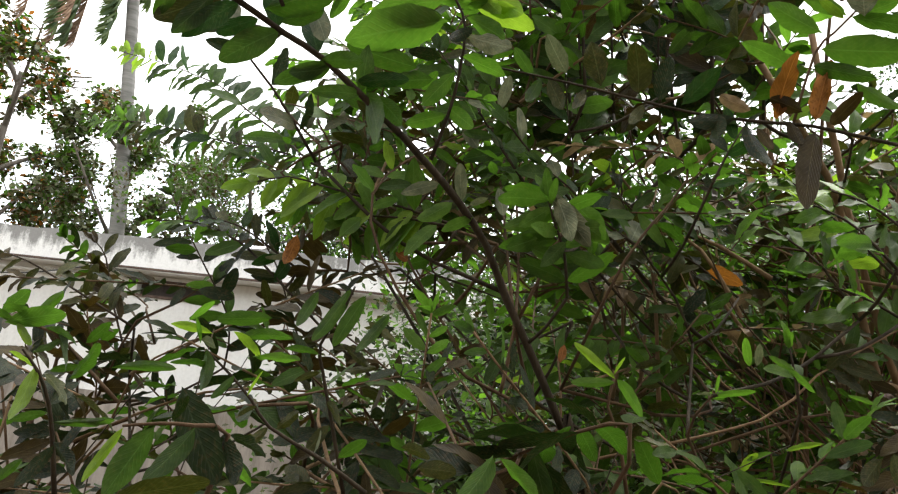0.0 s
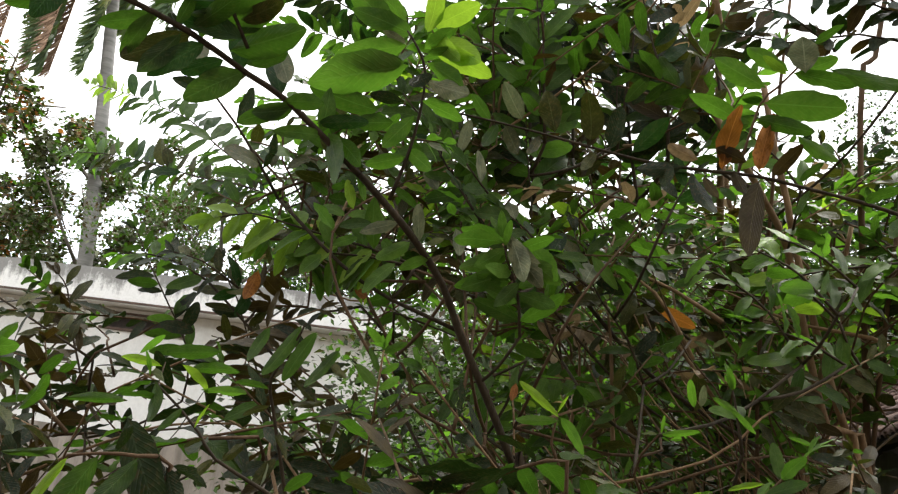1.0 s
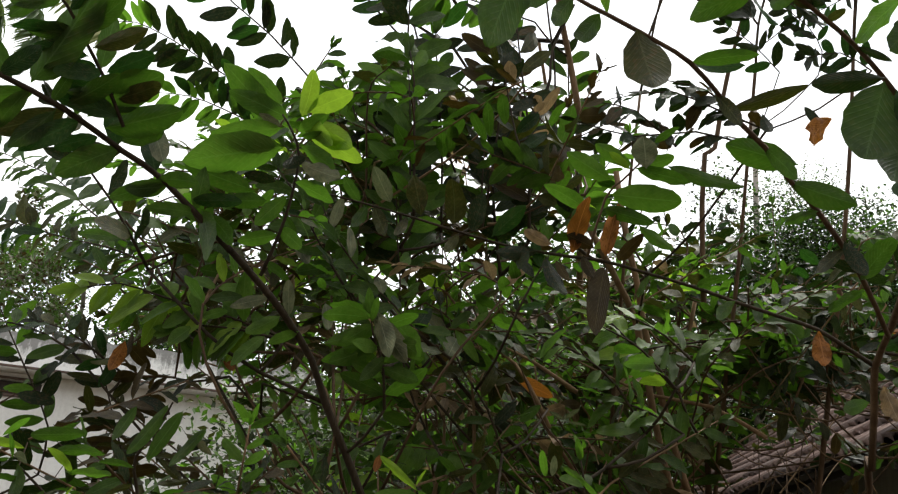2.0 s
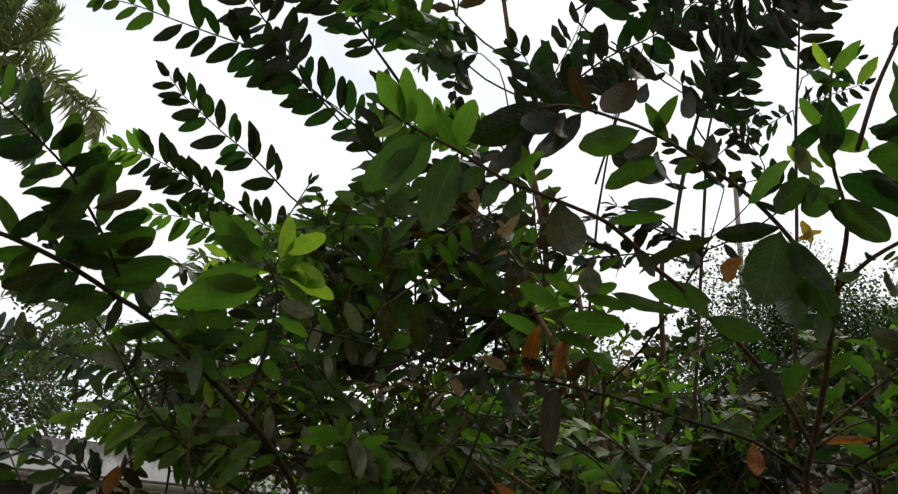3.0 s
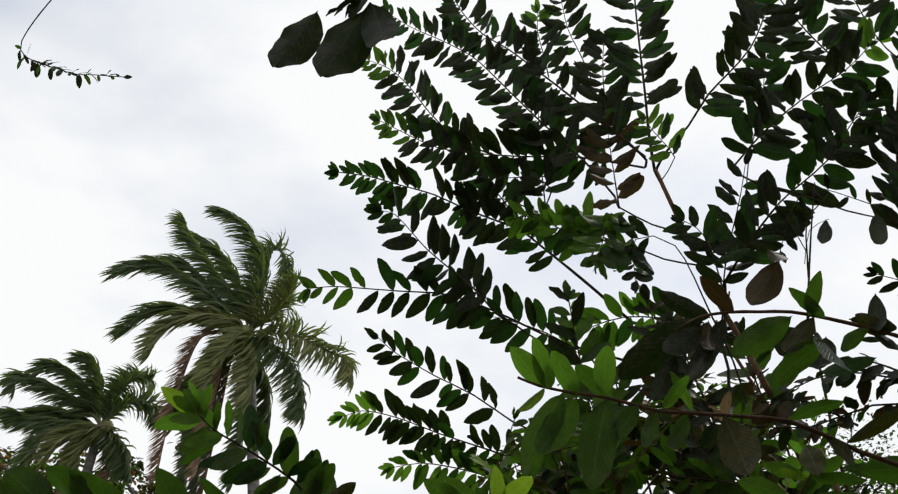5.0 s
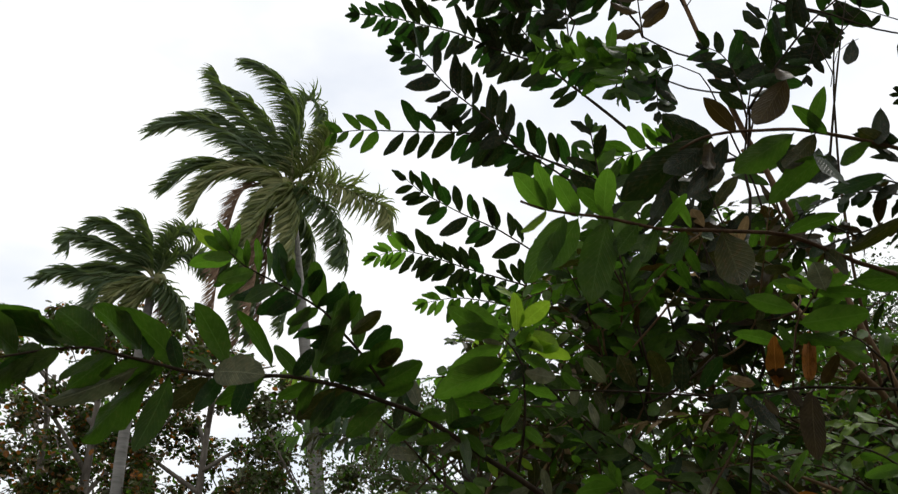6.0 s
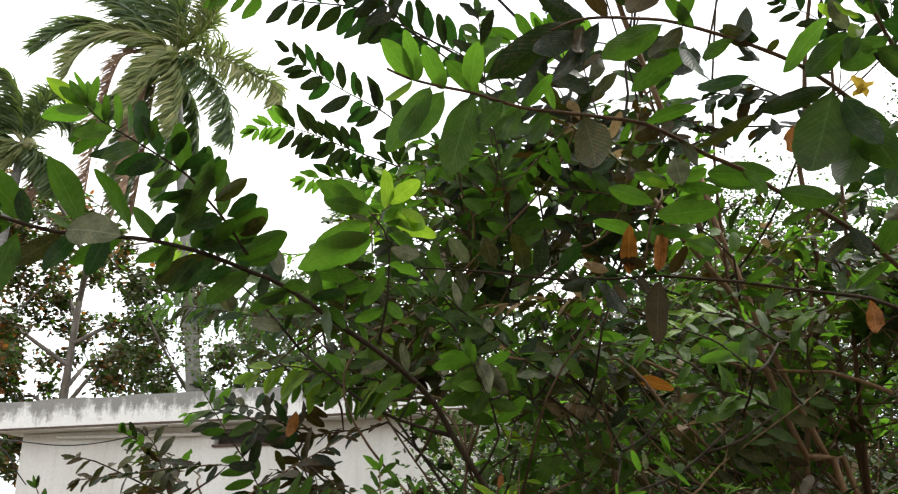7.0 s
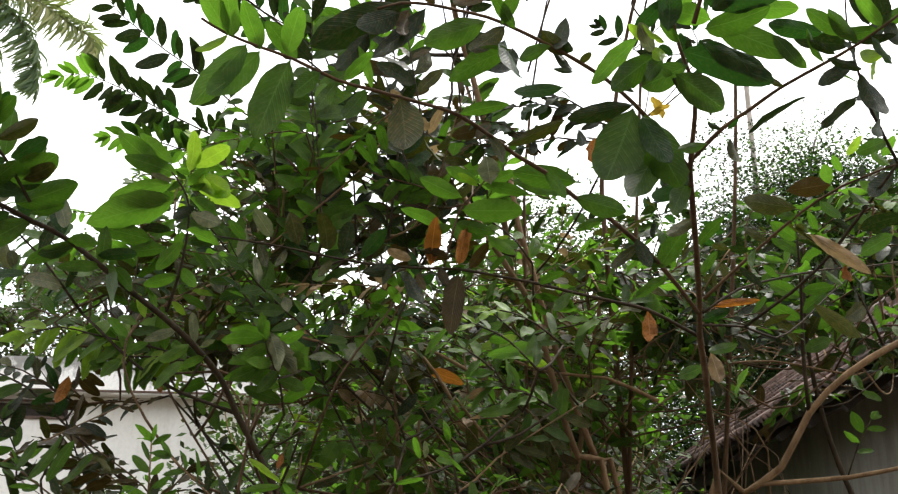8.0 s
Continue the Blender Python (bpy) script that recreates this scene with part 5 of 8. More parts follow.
near.lone(o2, (0.664, 1.73, 2.162), (0.575, 1.715, 2.209), 'fresh', broad=1.15)
near.lone(o2, (0.701, 1.73, 2.232), (0.606, 1.715, 2.269), 'fresh', broad=1.15)
near.lone(o2, (0.698, 1.73, 2.203), (0.83, 1.715, 2.195), 'fresh')
near.lone(o2, (0.761, 1.715, 2.258), (0.752, 1.7, 2.32), 'pale', broad=2.2)
near.lone(o2, (0.738, 1.73, 2.267), (0.664, 1.715, 2.3), 'fresh', broad=1.1)
near.lone(o2, (0.743, 1.73, 2.264), (0.846, 1.715, 2.242), 'mature')
near.lone(o2, (0.803, 1.73, 2.279), (0.938, 1.715, 2.227), 'mature', broad=0.8)
near.lone(o2, (0.753, 1.73, 2.267), (0.815, 1.715, 2.289), 'fresh', broad=1.1)
near.lone(o2, (0.686, 1.73, 2.172), (0.779, 1.715, 2.148), 'mature')
near.lone(o2, (0.68, 1.73, 2.165), (0.62, 1.715, 2.138), 'mature', broad=1.2)
near.lone(o2, (0.734, 1.73, 2.26), (0.69, 1.715, 2.287), 'young')
near.lone(o2, (0.754, 1.73, 2.147), (0.815, 1.715, 2.097), 'fresh')
near.lone(o2, (0.778, 1.73, 2.323), (0.815, 1.715, 2.359), 'mature')
near.shoot([(1.479, 1.4, 2.176), (1.42, 1.35, 2.257), (1.384, 1.3, 2.295), (1.365, 1.28, 2.362), (1.361, 1.26, 2.442)], 0.003, 0.0014, 0.068, 0.06, start=0.1, looks=('mature', 'fresh', 'dark'))
nt, line = near.limb([(1.064, 1.15, 2.293), (1.093, 1.13, 2.389), (1.126, 1.12, 2.464), (1.154, 1.11, 2.53), (1.185, 1.1, 2.605), (1.203, 1.08, 2.646)], 0.004, 0.002, 'branch', BARK_BROWN)
near.lone(stem, (1.03, 1.13, 2.42), (1.07, 1.115, 2.47), 'fresh', broad=1.3)
near.lone(stem, (1.03, 1.13, 2.425), (0.99, 1.115, 2.46), 'young', broad=1.1)
near.lone(stem, (1.03, 1.13, 2.41), (0.97, 1.115, 2.40), 'mature', broad=1.1)
near.lone(nt, (1.173, 1.09, 2.582), (1.265, 1.075, 2.734), 'dull', broad=1.2)
near.lone(nt, (1.133, 1.13, 2.49), (1.243, 1.115, 2.576), 'dull', broad=1.2)
near.lone(nt, (1.067, 1.13, 2.401), (1.102, 1.115, 2.452), 'young')
near.lone(nt, (1.06, 1.13, 2.4), (1.002, 1.115, 2.394), 'mature', broad=0.7)
near.lone(nt, (1.124, 1.13, 2.351), (1.123, 1.115, 2.428), 'mature', broad=1.6)
near.lone(nt, (1.164, 1.13, 2.396), (1.195, 1.115, 2.344), 'pale', broad=1.3)
near.lone(nt, (1.025, 1.16, 2.283), (1.038, 1.145, 2.367), 'deep', broad=1.5)
near.lone(nt, (1.015, 1.2, 2.267), (0.921, 1.185, 2.187), 'mature', broad=1.15)
near.lone(nt, (1.078, 1.18, 2.281), (1.184, 1.165, 2.212), 'deep')
near.lone(nt, (1.082, 1.16, 2.29), (1.177, 1.145, 2.303), 'mature', broad=1.1)
near.lone(nt, (1.039, 1.22, 2.238), (1.115, 1.205, 2.181), 'dark', broad=1.2)
near.lone(nt, (1.09, 1.14, 2.31), (1.137, 1.125, 2.347), 'deep', broad=1.2)
near.lone(nt, (1.08, 1.14, 2.33), (1.19, 1.125, 2.311), 'deep')
near.lone(nt, (1.025, 1.18, 2.276), (0.979, 1.165, 2.294), 'young', broad=0.8)
near.lone(nt, (1.143, 1.13, 2.497), (1.19, 1.115, 2.455), 'fresh', broad=0.9)
near.lone(nt, (0.98, 1.2, 2.304), (1.027, 1.185, 2.364), 'deep', broad=1.2)
near.lone(nt, (1.072, 1.22, 2.261), (0.982, 1.205, 2.205), 'mature', broad=1.1)
near.lone(nt, (1.148, 1.13, 2.405), (1.111, 1.115, 2.436), 'mature', broad=1.1)
near.done()
# ---- the tree with the long leaning branch ----
lean = Tree("guava_tree", (0.72, 2.2, 0), "slim leaning guava tree with long leafy branches", "tree", "guava trees", 320, 42, 0.98)
lt, line = lean.limb([(0.72, 2.2, 0), (0.385, 1.98, 1.449), (0.345, 1.96, 1.544), (0.301, 1.94, 1.628), (0.264, 1.92, 1.693), (0.215, 1.89, 1.776), (0.178, 1.86, 1.85), (0.125, 1.8, 1.911), (0.076, 1.75, 1.953), (0.033, 1.69, 1.983)], 0.0105, 0.0062, 'trunk', BARK_DARK)
lb, line = lean.limb([(0.033, 1.69, 1.983), (-0.095, 1.63, 2.078), (-0.163, 1.6, 2.108), (-0.242, 1.52, 2.134), (-0.322, 1.45, 2.145), (-0.362, 1.4, 2.138), (-0.417, 1.28, 2.111), (-0.495, 1.24, 2.13), (-0.588, 1.2, 2.156), (-0.623, 1.17, 2.162), (-0.695, 1.13, 2.154), (-0.75, 1.08, 2.131), (-0.802, 1.05, 2.118)], 0.0062, 0.002, 'branch', BARK_DARK)
lean.dress(lb, line, 0.1, 0.085, 0.1, ('deep', 'mature', 'deep', 'mature'), 'mature', (0.45, -0.8, -0.1), 20, 0.1, False, 55, 0.8)
lean.lone(lb, (-0.67, 1.146, 2.169), (-0.852, 1.131, 2.294), 'mature', broad=1.1)
lean.lone(lb, (-0.665, 1.148, 2.163), (-0.822, 1.133, 2.277), 'mature', broad=1.1)
lean.lone(lb, (-0.6, 1.191, 2.168), (-0.734, 1.176, 2.272), 'mature', broad=1.05)
lean.lone(lb, (-0.536, 1.224, 2.162), (-0.662, 1.209, 2.279), 'mature', broad=1.1)
lean.lone(lb, (-0.466, 1.256, 2.131), (-0.593, 1.241, 2.274), 'mature', broad=1.15)
lean.lone(lb, (-0.398, 1.33, 2.142), (-0.477, 1.315, 2.285), 'mature', broad=0.95)
lean.lone(lb, (-0.35, 1.417, 2.158), (-0.409, 1.402, 2.293), 'mature', broad=0.95)
lean.lone(lb, (-0.287, 1.482, 2.152), (-0.202, 1.467, 2.344), 'mature', broad=1.15)
lean.lone(lb, (-0.322, 1.45, 2.147), (-0.257, 1.435, 2.188), 'deep', broad=1.3)
lean.lone(lb, (-0.215, 1.548, 2.138), (-0.113, 1.533, 2.238), 'mature', broad=1.25)
lean.lone(lb, (-0.192, 1.572, 2.133), (-0.061, 1.557, 2.172), 'mature', broad=1.1)
lean.lone(lb, (-0.135, 1.613, 2.172), (-0.078, 1.598, 2.093), 'pale', broad=1.1)
lean.lone(lb, (-0.242, 1.52, 2.139), (-0.154, 1.505, 2.199), 'mature')
lean.lone(lb, (-0.258, 1.506, 2.137), (-0.229, 1.491, 2.189), 'mature', broad=1.3)
lean.lone(lb, (-0.172, 1.592, 2.123), (-0.095, 1.577, 2.142), 'mature', broad=1.2)
lean.lone(lb, (-0.67, 1.143, 2.152), (-0.804, 1.128, 2.119), 'deep', broad=1.1)
lean.lone(lb, (-0.578, 1.204, 2.154), (-0.685, 1.189, 2.092), 'mature', broad=1.15)
lean.lone(lb, (-0.534, 1.222, 2.125), (-0.702, 1.207, 2.057), 'pale', broad=0.9)
lean.lone(lb, (-0.501, 1.236, 2.115), (-0.659, 1.221, 1.994), 'mature', broad=1.05)
lean.lone(lb, (-0.475, 1.249, 2.107), (-0.511, 1.234, 1.946), 'mature')
lean.lone(lb, (-0.485, 1.244, 2.12), (-0.614, 1.229, 2.128), 'mature', broad=1.2)
lean.lone(lb, (-0.412, 1.29, 2.109), (-0.491, 1.275, 2.045), 'dull', broad=1.1)
lean.lone(lb, (-0.411, 1.298, 2.121), (-0.305, 1.283, 2.11), 'pale', (0.3, -0.9, 0.3), 2.1)
lean.lone(lb, (-0.358, 1.404, 2.136), (-0.472, 1.389, 2.089), 'mature', broad=0.9)
lean.lone(lb, (-0.278, 1.488, 2.14), (-0.368, 1.474, 2.113), 'mature', broad=1.15)
lean.lone(lb, (-0.238, 1.524, 2.132), (-0.334, 1.509, 2.069), 'dull')
lean.lone(lb, (-0.25, 1.513, 2.127), (-0.295, 1.498, 2.038), 'mature', broad=0.9)
lean.lone(lb, (-0.163, 1.6, 2.105), (-0.245, 1.585, 2.092), 'dull', broad=1.5)
lean.lone(lb, (-0.195, 1.568, 2.114), (-0.257, 1.553, 2.08), 'deep', broad=1.2)
lean.lone(lb, (-0.105, 1.626, 2.075), (-0.018, 1.611, 2.082), 'mature', broad=1.2)
lean.lone(lb, (-0.047, 1.651, 2.053), (0.049, 1.636, 2.065), 'deep')
lean.lone(lb, (-0.085, 1.634, 2.069), (-0.148, 1.619, 2.041), 'mature', broad=1.2)
lean.lone(lb, (-0.027, 1.66, 2.042), (0.026, 1.645, 1.953), 'mature', broad=1.5)
lean.lone(lb, (-0.011, 1.66, 2.035), (0.054, 1.645, 1.983), 'mature', broad=1.1)
lean.lone(lb, (-0.757, 1.075, 2.13), (-0.916, 1.06, 2.232), 'mature', broad=1.1)
lean.lone(lb, (-0.762, 1.07, 2.124), (-0.91, 1.055, 2.116), 'deep', broad=1.1)
lean.lone(lb, (-0.726, 1.102, 2.139), (-0.878, 1.087, 2.269), 'mature', broad=1.1)
lean.lone(lb, (-0.718, 1.108, 2.137), (-0.793, 1.093, 2.062), 'mature', broad=1.1)
lu, line = lean.limb([(-0.156, 1.56, 2.134), (-0.192, 1.52, 2.199), (-0.226, 1.481, 2.247), (-0.253, 1.45, 2.285), (-0.299, 1.39, 2.316), (-0.336, 1.34, 2.336), (-0.369, 1.304, 2.355), (-0.392, 1.28, 2.381)], 0.0035, 0.0015, 'branch', BARK_DARK)
lean.dress(lu, line, 0.095, 0.05, 0.05, ('deep', 'mature', 'mature'), 'fresh', (0.45, -0.8, -0.1), 20, 0.1, False, 52, 0.8)
lean.lone(lu, (-0.392, 1.28, 2.376), (-0.398, 1.265, 2.444), 'fresh', broad=1.1)
lean.lone(lu, (-0.389, 1.284, 2.378), (-0.361, 1.269, 2.436), 'fresh', broad=0.9)
lean.lone(lu, (-0.392, 1.28, 2.376), (-0.466, 1.265, 2.435), 'young')
lean.lone(lu, (-0.384, 1.288, 2.367), (-0.488, 1.273, 2.369), 'fresh')
lean.lone(lu, (-0.375, 1.298, 2.358), (-0.426, 1.283, 2.309), 'mature', broad=1.05)
lean.lone(lu, (-0.347, 1.328, 2.341), (-0.339, 1.313, 2.416), 'fresh', broad=1.1)
lean.lone(lu, (-0.332, 1.346, 2.334), (-0.316, 1.331, 2.397), 'mature', broad=1.1)
lean.lone(lu, (-0.354, 1.32, 2.345), (-0.429, 1.305, 2.29), 'mature')
lean.lone(lu, (-0.311, 1.374, 2.321), (-0.283, 1.359, 2.38), 'mature', broad=1.1)
lean.lone(lu, (-0.326, 1.354, 2.328), (-0.396, 1.339, 2.278), 'deep', broad=1.1)
lean.lone(lu, (-0.284, 1.411, 2.306), (-0.23, 1.396, 2.355), 'deep', broad=1.1)
lean.lone(lu, (-0.298, 1.392, 2.315), (-0.372, 1.377, 2.27), 'deep', broad=1.1)
lean.lone(lu, (-0.264, 1.436, 2.29), (-0.176, 1.421, 2.323), 'deep')
lean.lone(lu, (-0.271, 1.427, 2.294), (-0.317, 1.412, 2.225), 'mature', broad=1.1)
lean.lone(lu, (-0.248, 1.456, 2.279), (-0.21, 1.441, 2.343), 'deep')
lean.lone(lu, (-0.233, 1.472, 2.245), (-0.161, 1.457, 2.312), 'mature', broad=0.95)
lean.lone(lu, (-0.215, 1.494, 2.238), (-0.12, 1.479, 2.274), 'dull', broad=0.9)
lean.lone(lu, (-0.192, 1.52, 2.21), (-0.115, 1.505, 2.245), 'deep')
lean.lone(lu, (-0.232, 1.474, 2.251), (-0.329, 1.459, 2.247), 'deep', broad=0.8)
lean.lone(lu, (-0.214, 1.494, 2.221), (-0.297, 1.479, 2.223), 'deep')
lean.lone(lu, (-0.184, 1.529, 2.189), (-0.24, 1.514, 2.154), 'mature', broad=1.1)
lean.lone(lu, (-0.203, 1.507, 2.213), (-0.277, 1.492, 2.185), 'deep')
lean.lone(lu, (-0.172, 1.542, 2.175), (-0.09, 1.527, 2.202), 'dull')
lean.lone(lu, (-0.365, 1.308, 2.35), (-0.355, 1.293, 2.405), 'mature')
lean.lone(lu, (-0.285, 1.409, 2.303), (-0.334, 1.394, 2.272), 'mature')
lean.shoot([(-0.192, 1.95, 2.011), (-0.235, 1.9, 2.073), (-0.274, 1.86, 2.124), (-0.319, 1.82, 2.17), (-0.361, 1.8, 2.229), (-0.393, 1.78, 2.271)], 0.0035, 0.0016, 0.078, 0.055, start=0.2, looks=('dark', 'dull', 'dark', 'dark'), face=(0.1, -0.6, 0.75))
lean.limb([(0.72, 2.25, 0.05), (0.25, 2.7, 1.3), (-0.519, 2.95, 2.335)], 0.009, 0.004, 'branch', BARK_DARK)
lean.shoot([(-0.519, 2.95, 2.335), (-0.742, 3.1, 2.429), (-1.005, 3.3, 2.515), (-1.301, 3.5, 2.619), (-1.624, 3.7, 2.717), (-1.955, 3.9, 2.78)], 0.004, 0.0015, 0.1, 0.032, start=0.05, looks=('mature', 'deep', 'mature', 'dull'), tip='fresh', face=(0.3, -0.92, 0.05), droop=0.2, spread=22, tidy=0.8, angle=52)
lean.shoot([(-0.549, 2.95, 2.342), (-0.735, 3.05, 2.481), (-0.919, 3.2, 2.612), (-1.109, 3.35, 2.759), (-1.304, 3.5, 2.866), (-1.525, 3.65, 2.976), (-1.861, 3.8, 3.091)], 0.004, 0.0015, 0.1, 0.048, start=0.1, looks=('mature', 'deep', 'mature'), tip='young', face=(0.3, -0.92, 0.0), spread=22, tidy=0.8)
lean.shoot([(-0.155, 2.2, 2.247), (-0.239, 2.2, 2.255), (-0.318, 2.2, 2.267), (-0.403, 2.2, 2.268)], 0.002, 0.0012, 0.04, 0.022, start=0.1, looks=('mature', 'fresh'), tip='fresh', face=(0.05, -0.3, 0.9), droop=0.5)
lean.shoot([(0.113, 1.92, 1.898), (-0.004, 1.93, 1.929), (-0.079, 1.95, 1.946), (-0.166, 1.96, 1.965), (-0.249, 1.97, 1.982), (-0.325, 1.97, 1.963)], 0.003, 0.0014, 0.078, 0.032, start=0.15, looks=('young', 'fresh', 'young'), tip='young', face=(0.15, -0.85, 0.3), droop=0.4)
lean.shoot([(0.116, 1.9, 1.889), (0.024, 1.92, 1.904), (-0.059, 1.94, 1.908), (-0.108, 1.94, 1.895)], 0.003, 0.0014, 0.064, 0.036, start=0.15, looks=('fresh', 'fresh', 'mature'), tip='fresh', face=(0.15, -0.85, 0.3), droop=0.3)
lean.shoot([(-0.297, 2.3, 2.104), (-0.192, 2.3, 2.165), (-0.115, 2.3, 2.215), (-0.199, 2.3, 2.209), (-0.272, 2.3, 2.213)], 0.002, 0.0012, 0.04, 0.025, start=0.1, looks=('mature', 'deep'), droop=0.3)
lean.shoot([(-0.364, 2.1, 1.859), (-0.436, 2.1, 1.89), (-0.505, 2.1, 1.903), (-0.583, 2.1, 1.896)], 0.003, 0.0014, 0.056, 0.034, start=0.05, looks=('mature', 'dark', 'mature'), tip='fresh', face=(0.05, -0.4, 0.85))
lean.shoot([(-0.259, 2.15, 1.831), (-0.314, 2.1, 1.864), (-0.386, 2.1, 1.902), (-0.454, 2.1, 1.915)], 0.003, 0.0014, 0.056, 0.034, start=0.1, looks=('dark', 'dull', 'deep'))
lv = lean.shoot([(0.328, 1.85, 1.77), (0.316, 1.82, 1.843), (0.291, 1.8, 1.896), (0.282, 1.8, 1.931)], 0.003, 0.0014, 0.068, 0.05, start=0.2, looks=('fresh', 'mature'))
lean.lone(lv, (0.284, 1.8, 1.933), (0.359, 1.785, 1.851), 'pale')
lean.lone(lv, (0.303, 1.8, 1.877), (0.222, 1.785, 1.824), 'fresh', broad=0.7)
lean.lone(lv, (0.309, 1.8, 1.913), (0.368, 1.785, 1.944), 'fresh', broad=0.9)
lean.lone(lv, (0.325, 1.8, 1.899), (0.39, 1.785, 1.861), 'fresh', broad=0.8)
lean.lone(lv, (0.283, 1.8, 1.926), (0.195, 1.785, 1.929), 'fresh', broad=0.8)
lean.lone(lv, (0.289, 1.8, 1.916), (0.236, 1.785, 1.866), 'fresh', broad=0.8)
lean.lone(lv, (0.319, 1.8, 1.858), (0.282, 1.785, 1.801), 'mature', broad=0.9)
lean.lone(lv, (0.316, 1.8, 1.838), (0.389, 1.785, 1.812), 'mature', broad=0.9)
lean.lone(lv, (0.305, 1.8, 1.857), (0.205, 1.785, 1.843), 'fresh', broad=0.6)
lc, line = lean.limb([(0.075, 1.76, 1.968), (0.098, 1.74, 2.045), (0.111, 1.72, 2.116), (0.114, 1.7, 2.188), (0.096, 1.69, 2.23), (0.073, 1.68, 2.259)], 0.0035, 0.0018, 'branch', BARK_DARK)
lean.lone(lc, (0.085, 1.69, 2.257), (-0.028, 1.675, 2.298), 'fresh', broad=1.1)
lean.lone(lc, (0.077, 1.69, 2.236), (-0.05, 1.675, 2.198), 'fresh', broad=0.9)
lean.lone(lc, (0.085, 1.69, 2.196), (-0.084, 1.675, 2.145), 'fresh')
lean.lone(lc, (0.077, 1.69, 2.203), (-0.02, 1.675, 2.185), 'mature')
lean.lone(lc, (0.04, 1.71, 2.114), (-0.085, 1.695, 2.136), 'mature', broad=1.2)
lean.lone(lc, (0.08, 1.71, 2.136), (0.023, 1.695, 2.138), 'dark', broad=1.3)
lean.lone(lc, (0.069, 1.72, 2.1), (-0.003, 1.705, 2.083), 'mature', broad=1.2)
lean.lone(lc, (0.115, 1.69, 2.204), (0.198, 1.675, 2.16), 'fresh', broad=1.2)
lean.lone(lc, (0.119, 1.69, 2.171), (0.207, 1.675, 2.128), 'pale', broad=1.2)
lean.lone(lc, (0.118, 1.69, 2.131), (0.193, 1.675, 2.095), 'fresh', broad=1.2)
lean.lone(lc, (0.101, 1.73, 2.12), (0.054, 1.715, 2.049), 'fresh', broad=1.2)
lean.lone(lc, (0.096, 1.74, 2.058), (0.152, 1.725, 2.016), 'fresh', broad=1.3)
lean.lone(lc, (0.095, 1.74, 2.045), (0.031, 1.725, 2.014), 'fresh', broad=1.3)
lean.lone(lc, (0.116, 1.69, 2.237), (0.235, 1.675, 2.177), 'young', broad=0.35)
lean.lone(lc, (0.119, 1.69, 2.264), (0.22, 1.675, 2.199), 'young', broad=0.35)
lean.lone(lc, (0.113, 1.69, 2.264), (0.179, 1.675, 2.199), 'young', broad=0.35)
lean.lone(lc, (0.107, 1.69, 2.264), (0.128, 1.675, 2.347), 'young', broad=0.4)
lean.lone(lc, (0.115, 1.69, 2.275), (0.194, 1.675, 2.323), 'young', broad=0.4)
lean.lone(lc, (0.073, 1.69, 2.239), (0.032, 1.675, 2.256), 'pale', broad=0.8)
lean.lone(lc, (0.112, 1.69, 2.224), (0.166, 1.675, 2.225), 'fresh', broad=1.1)
lean.lone(lc, (0.105, 1.69, 2.23), (0.154, 1.675, 2.272), 'fresh', broad=1.1)
lean.lone(lc, (0.129, 1.69, 2.184), (0.09, 1.675, 2.145), 'dark', broad=1.6)
lean.lone(lc, (0.067, 1.69, 2.284), (-0.012, 1.675, 2.344), 'fresh', broad=0.8)
lean.lone(lc, (0.051, 1.69, 2.263), (-0.056, 1.675, 2.339), 'fresh', broad=0.6)
lean.shoot([(0.351, 2.1, 1.986), (0.269, 2.05, 2.052), (0.203, 2, 2.109), (0.157, 1.98, 2.16), (0.132, 1.96, 2.204)], 0.003, 0.0014, 0.064, 0.045, start=0.1, looks=('mature', 'deep', 'pale', 'mature'))
lean.lone(lt, (0.132, 1.8, 1.91), (0.121, 1.785, 1.976), 'pale', broad=1.6)
lean.lone(lt, (0.145, 1.8, 1.904), (0.178, 1.785, 1.92), 'pale', broad=1.2)
lean.lone(lt, (0.09, 1.8, 1.941), (0.024, 1.785, 1.914), 'pale', broad=0.7)
lean.lone(lt, (0.18, 1.9, 1.975), (0.203, 1.885, 1.912), 'pale', broad=1.3)
lean.lone(lt, (0.29, 1.8, 1.942), (0.338, 1.785, 1.847), 'pale')
lean.lone(lt, (0.3, 1.82, 1.919), (0.21, 1.805, 1.863), 'fresh', broad=0.9)
lean.lone(lt, (0.324, 1.82, 1.932), (0.394, 1.805, 1.868), 'fresh')
lean.lone(lt, (0.292, 1.82, 1.938), (0.202, 1.805, 1.938), 'fresh', broad=0.8)
lean.lone(lt, (0.081, 2, 2.128), (0.126, 1.985, 2.081), 'pale', broad=1.6)
lean.lone(lt, (0.139, 2, 2.115), (0.174, 1.985, 2.089), 'pale', broad=1.6)
lean.lone(lt, (0.153, 1.82, 1.89), (0.099, 1.805, 1.86), 'fresh', broad=1.1)
lean.lone(lt, (0.113, 1.82, 1.914), (0.062, 1.805, 1.866), 'fresh', broad=1.1)
lean.lone(lt, (-0.221, 2, 1.873), (-0.226, 1.985, 1.798), 'dry', broad=1.5)
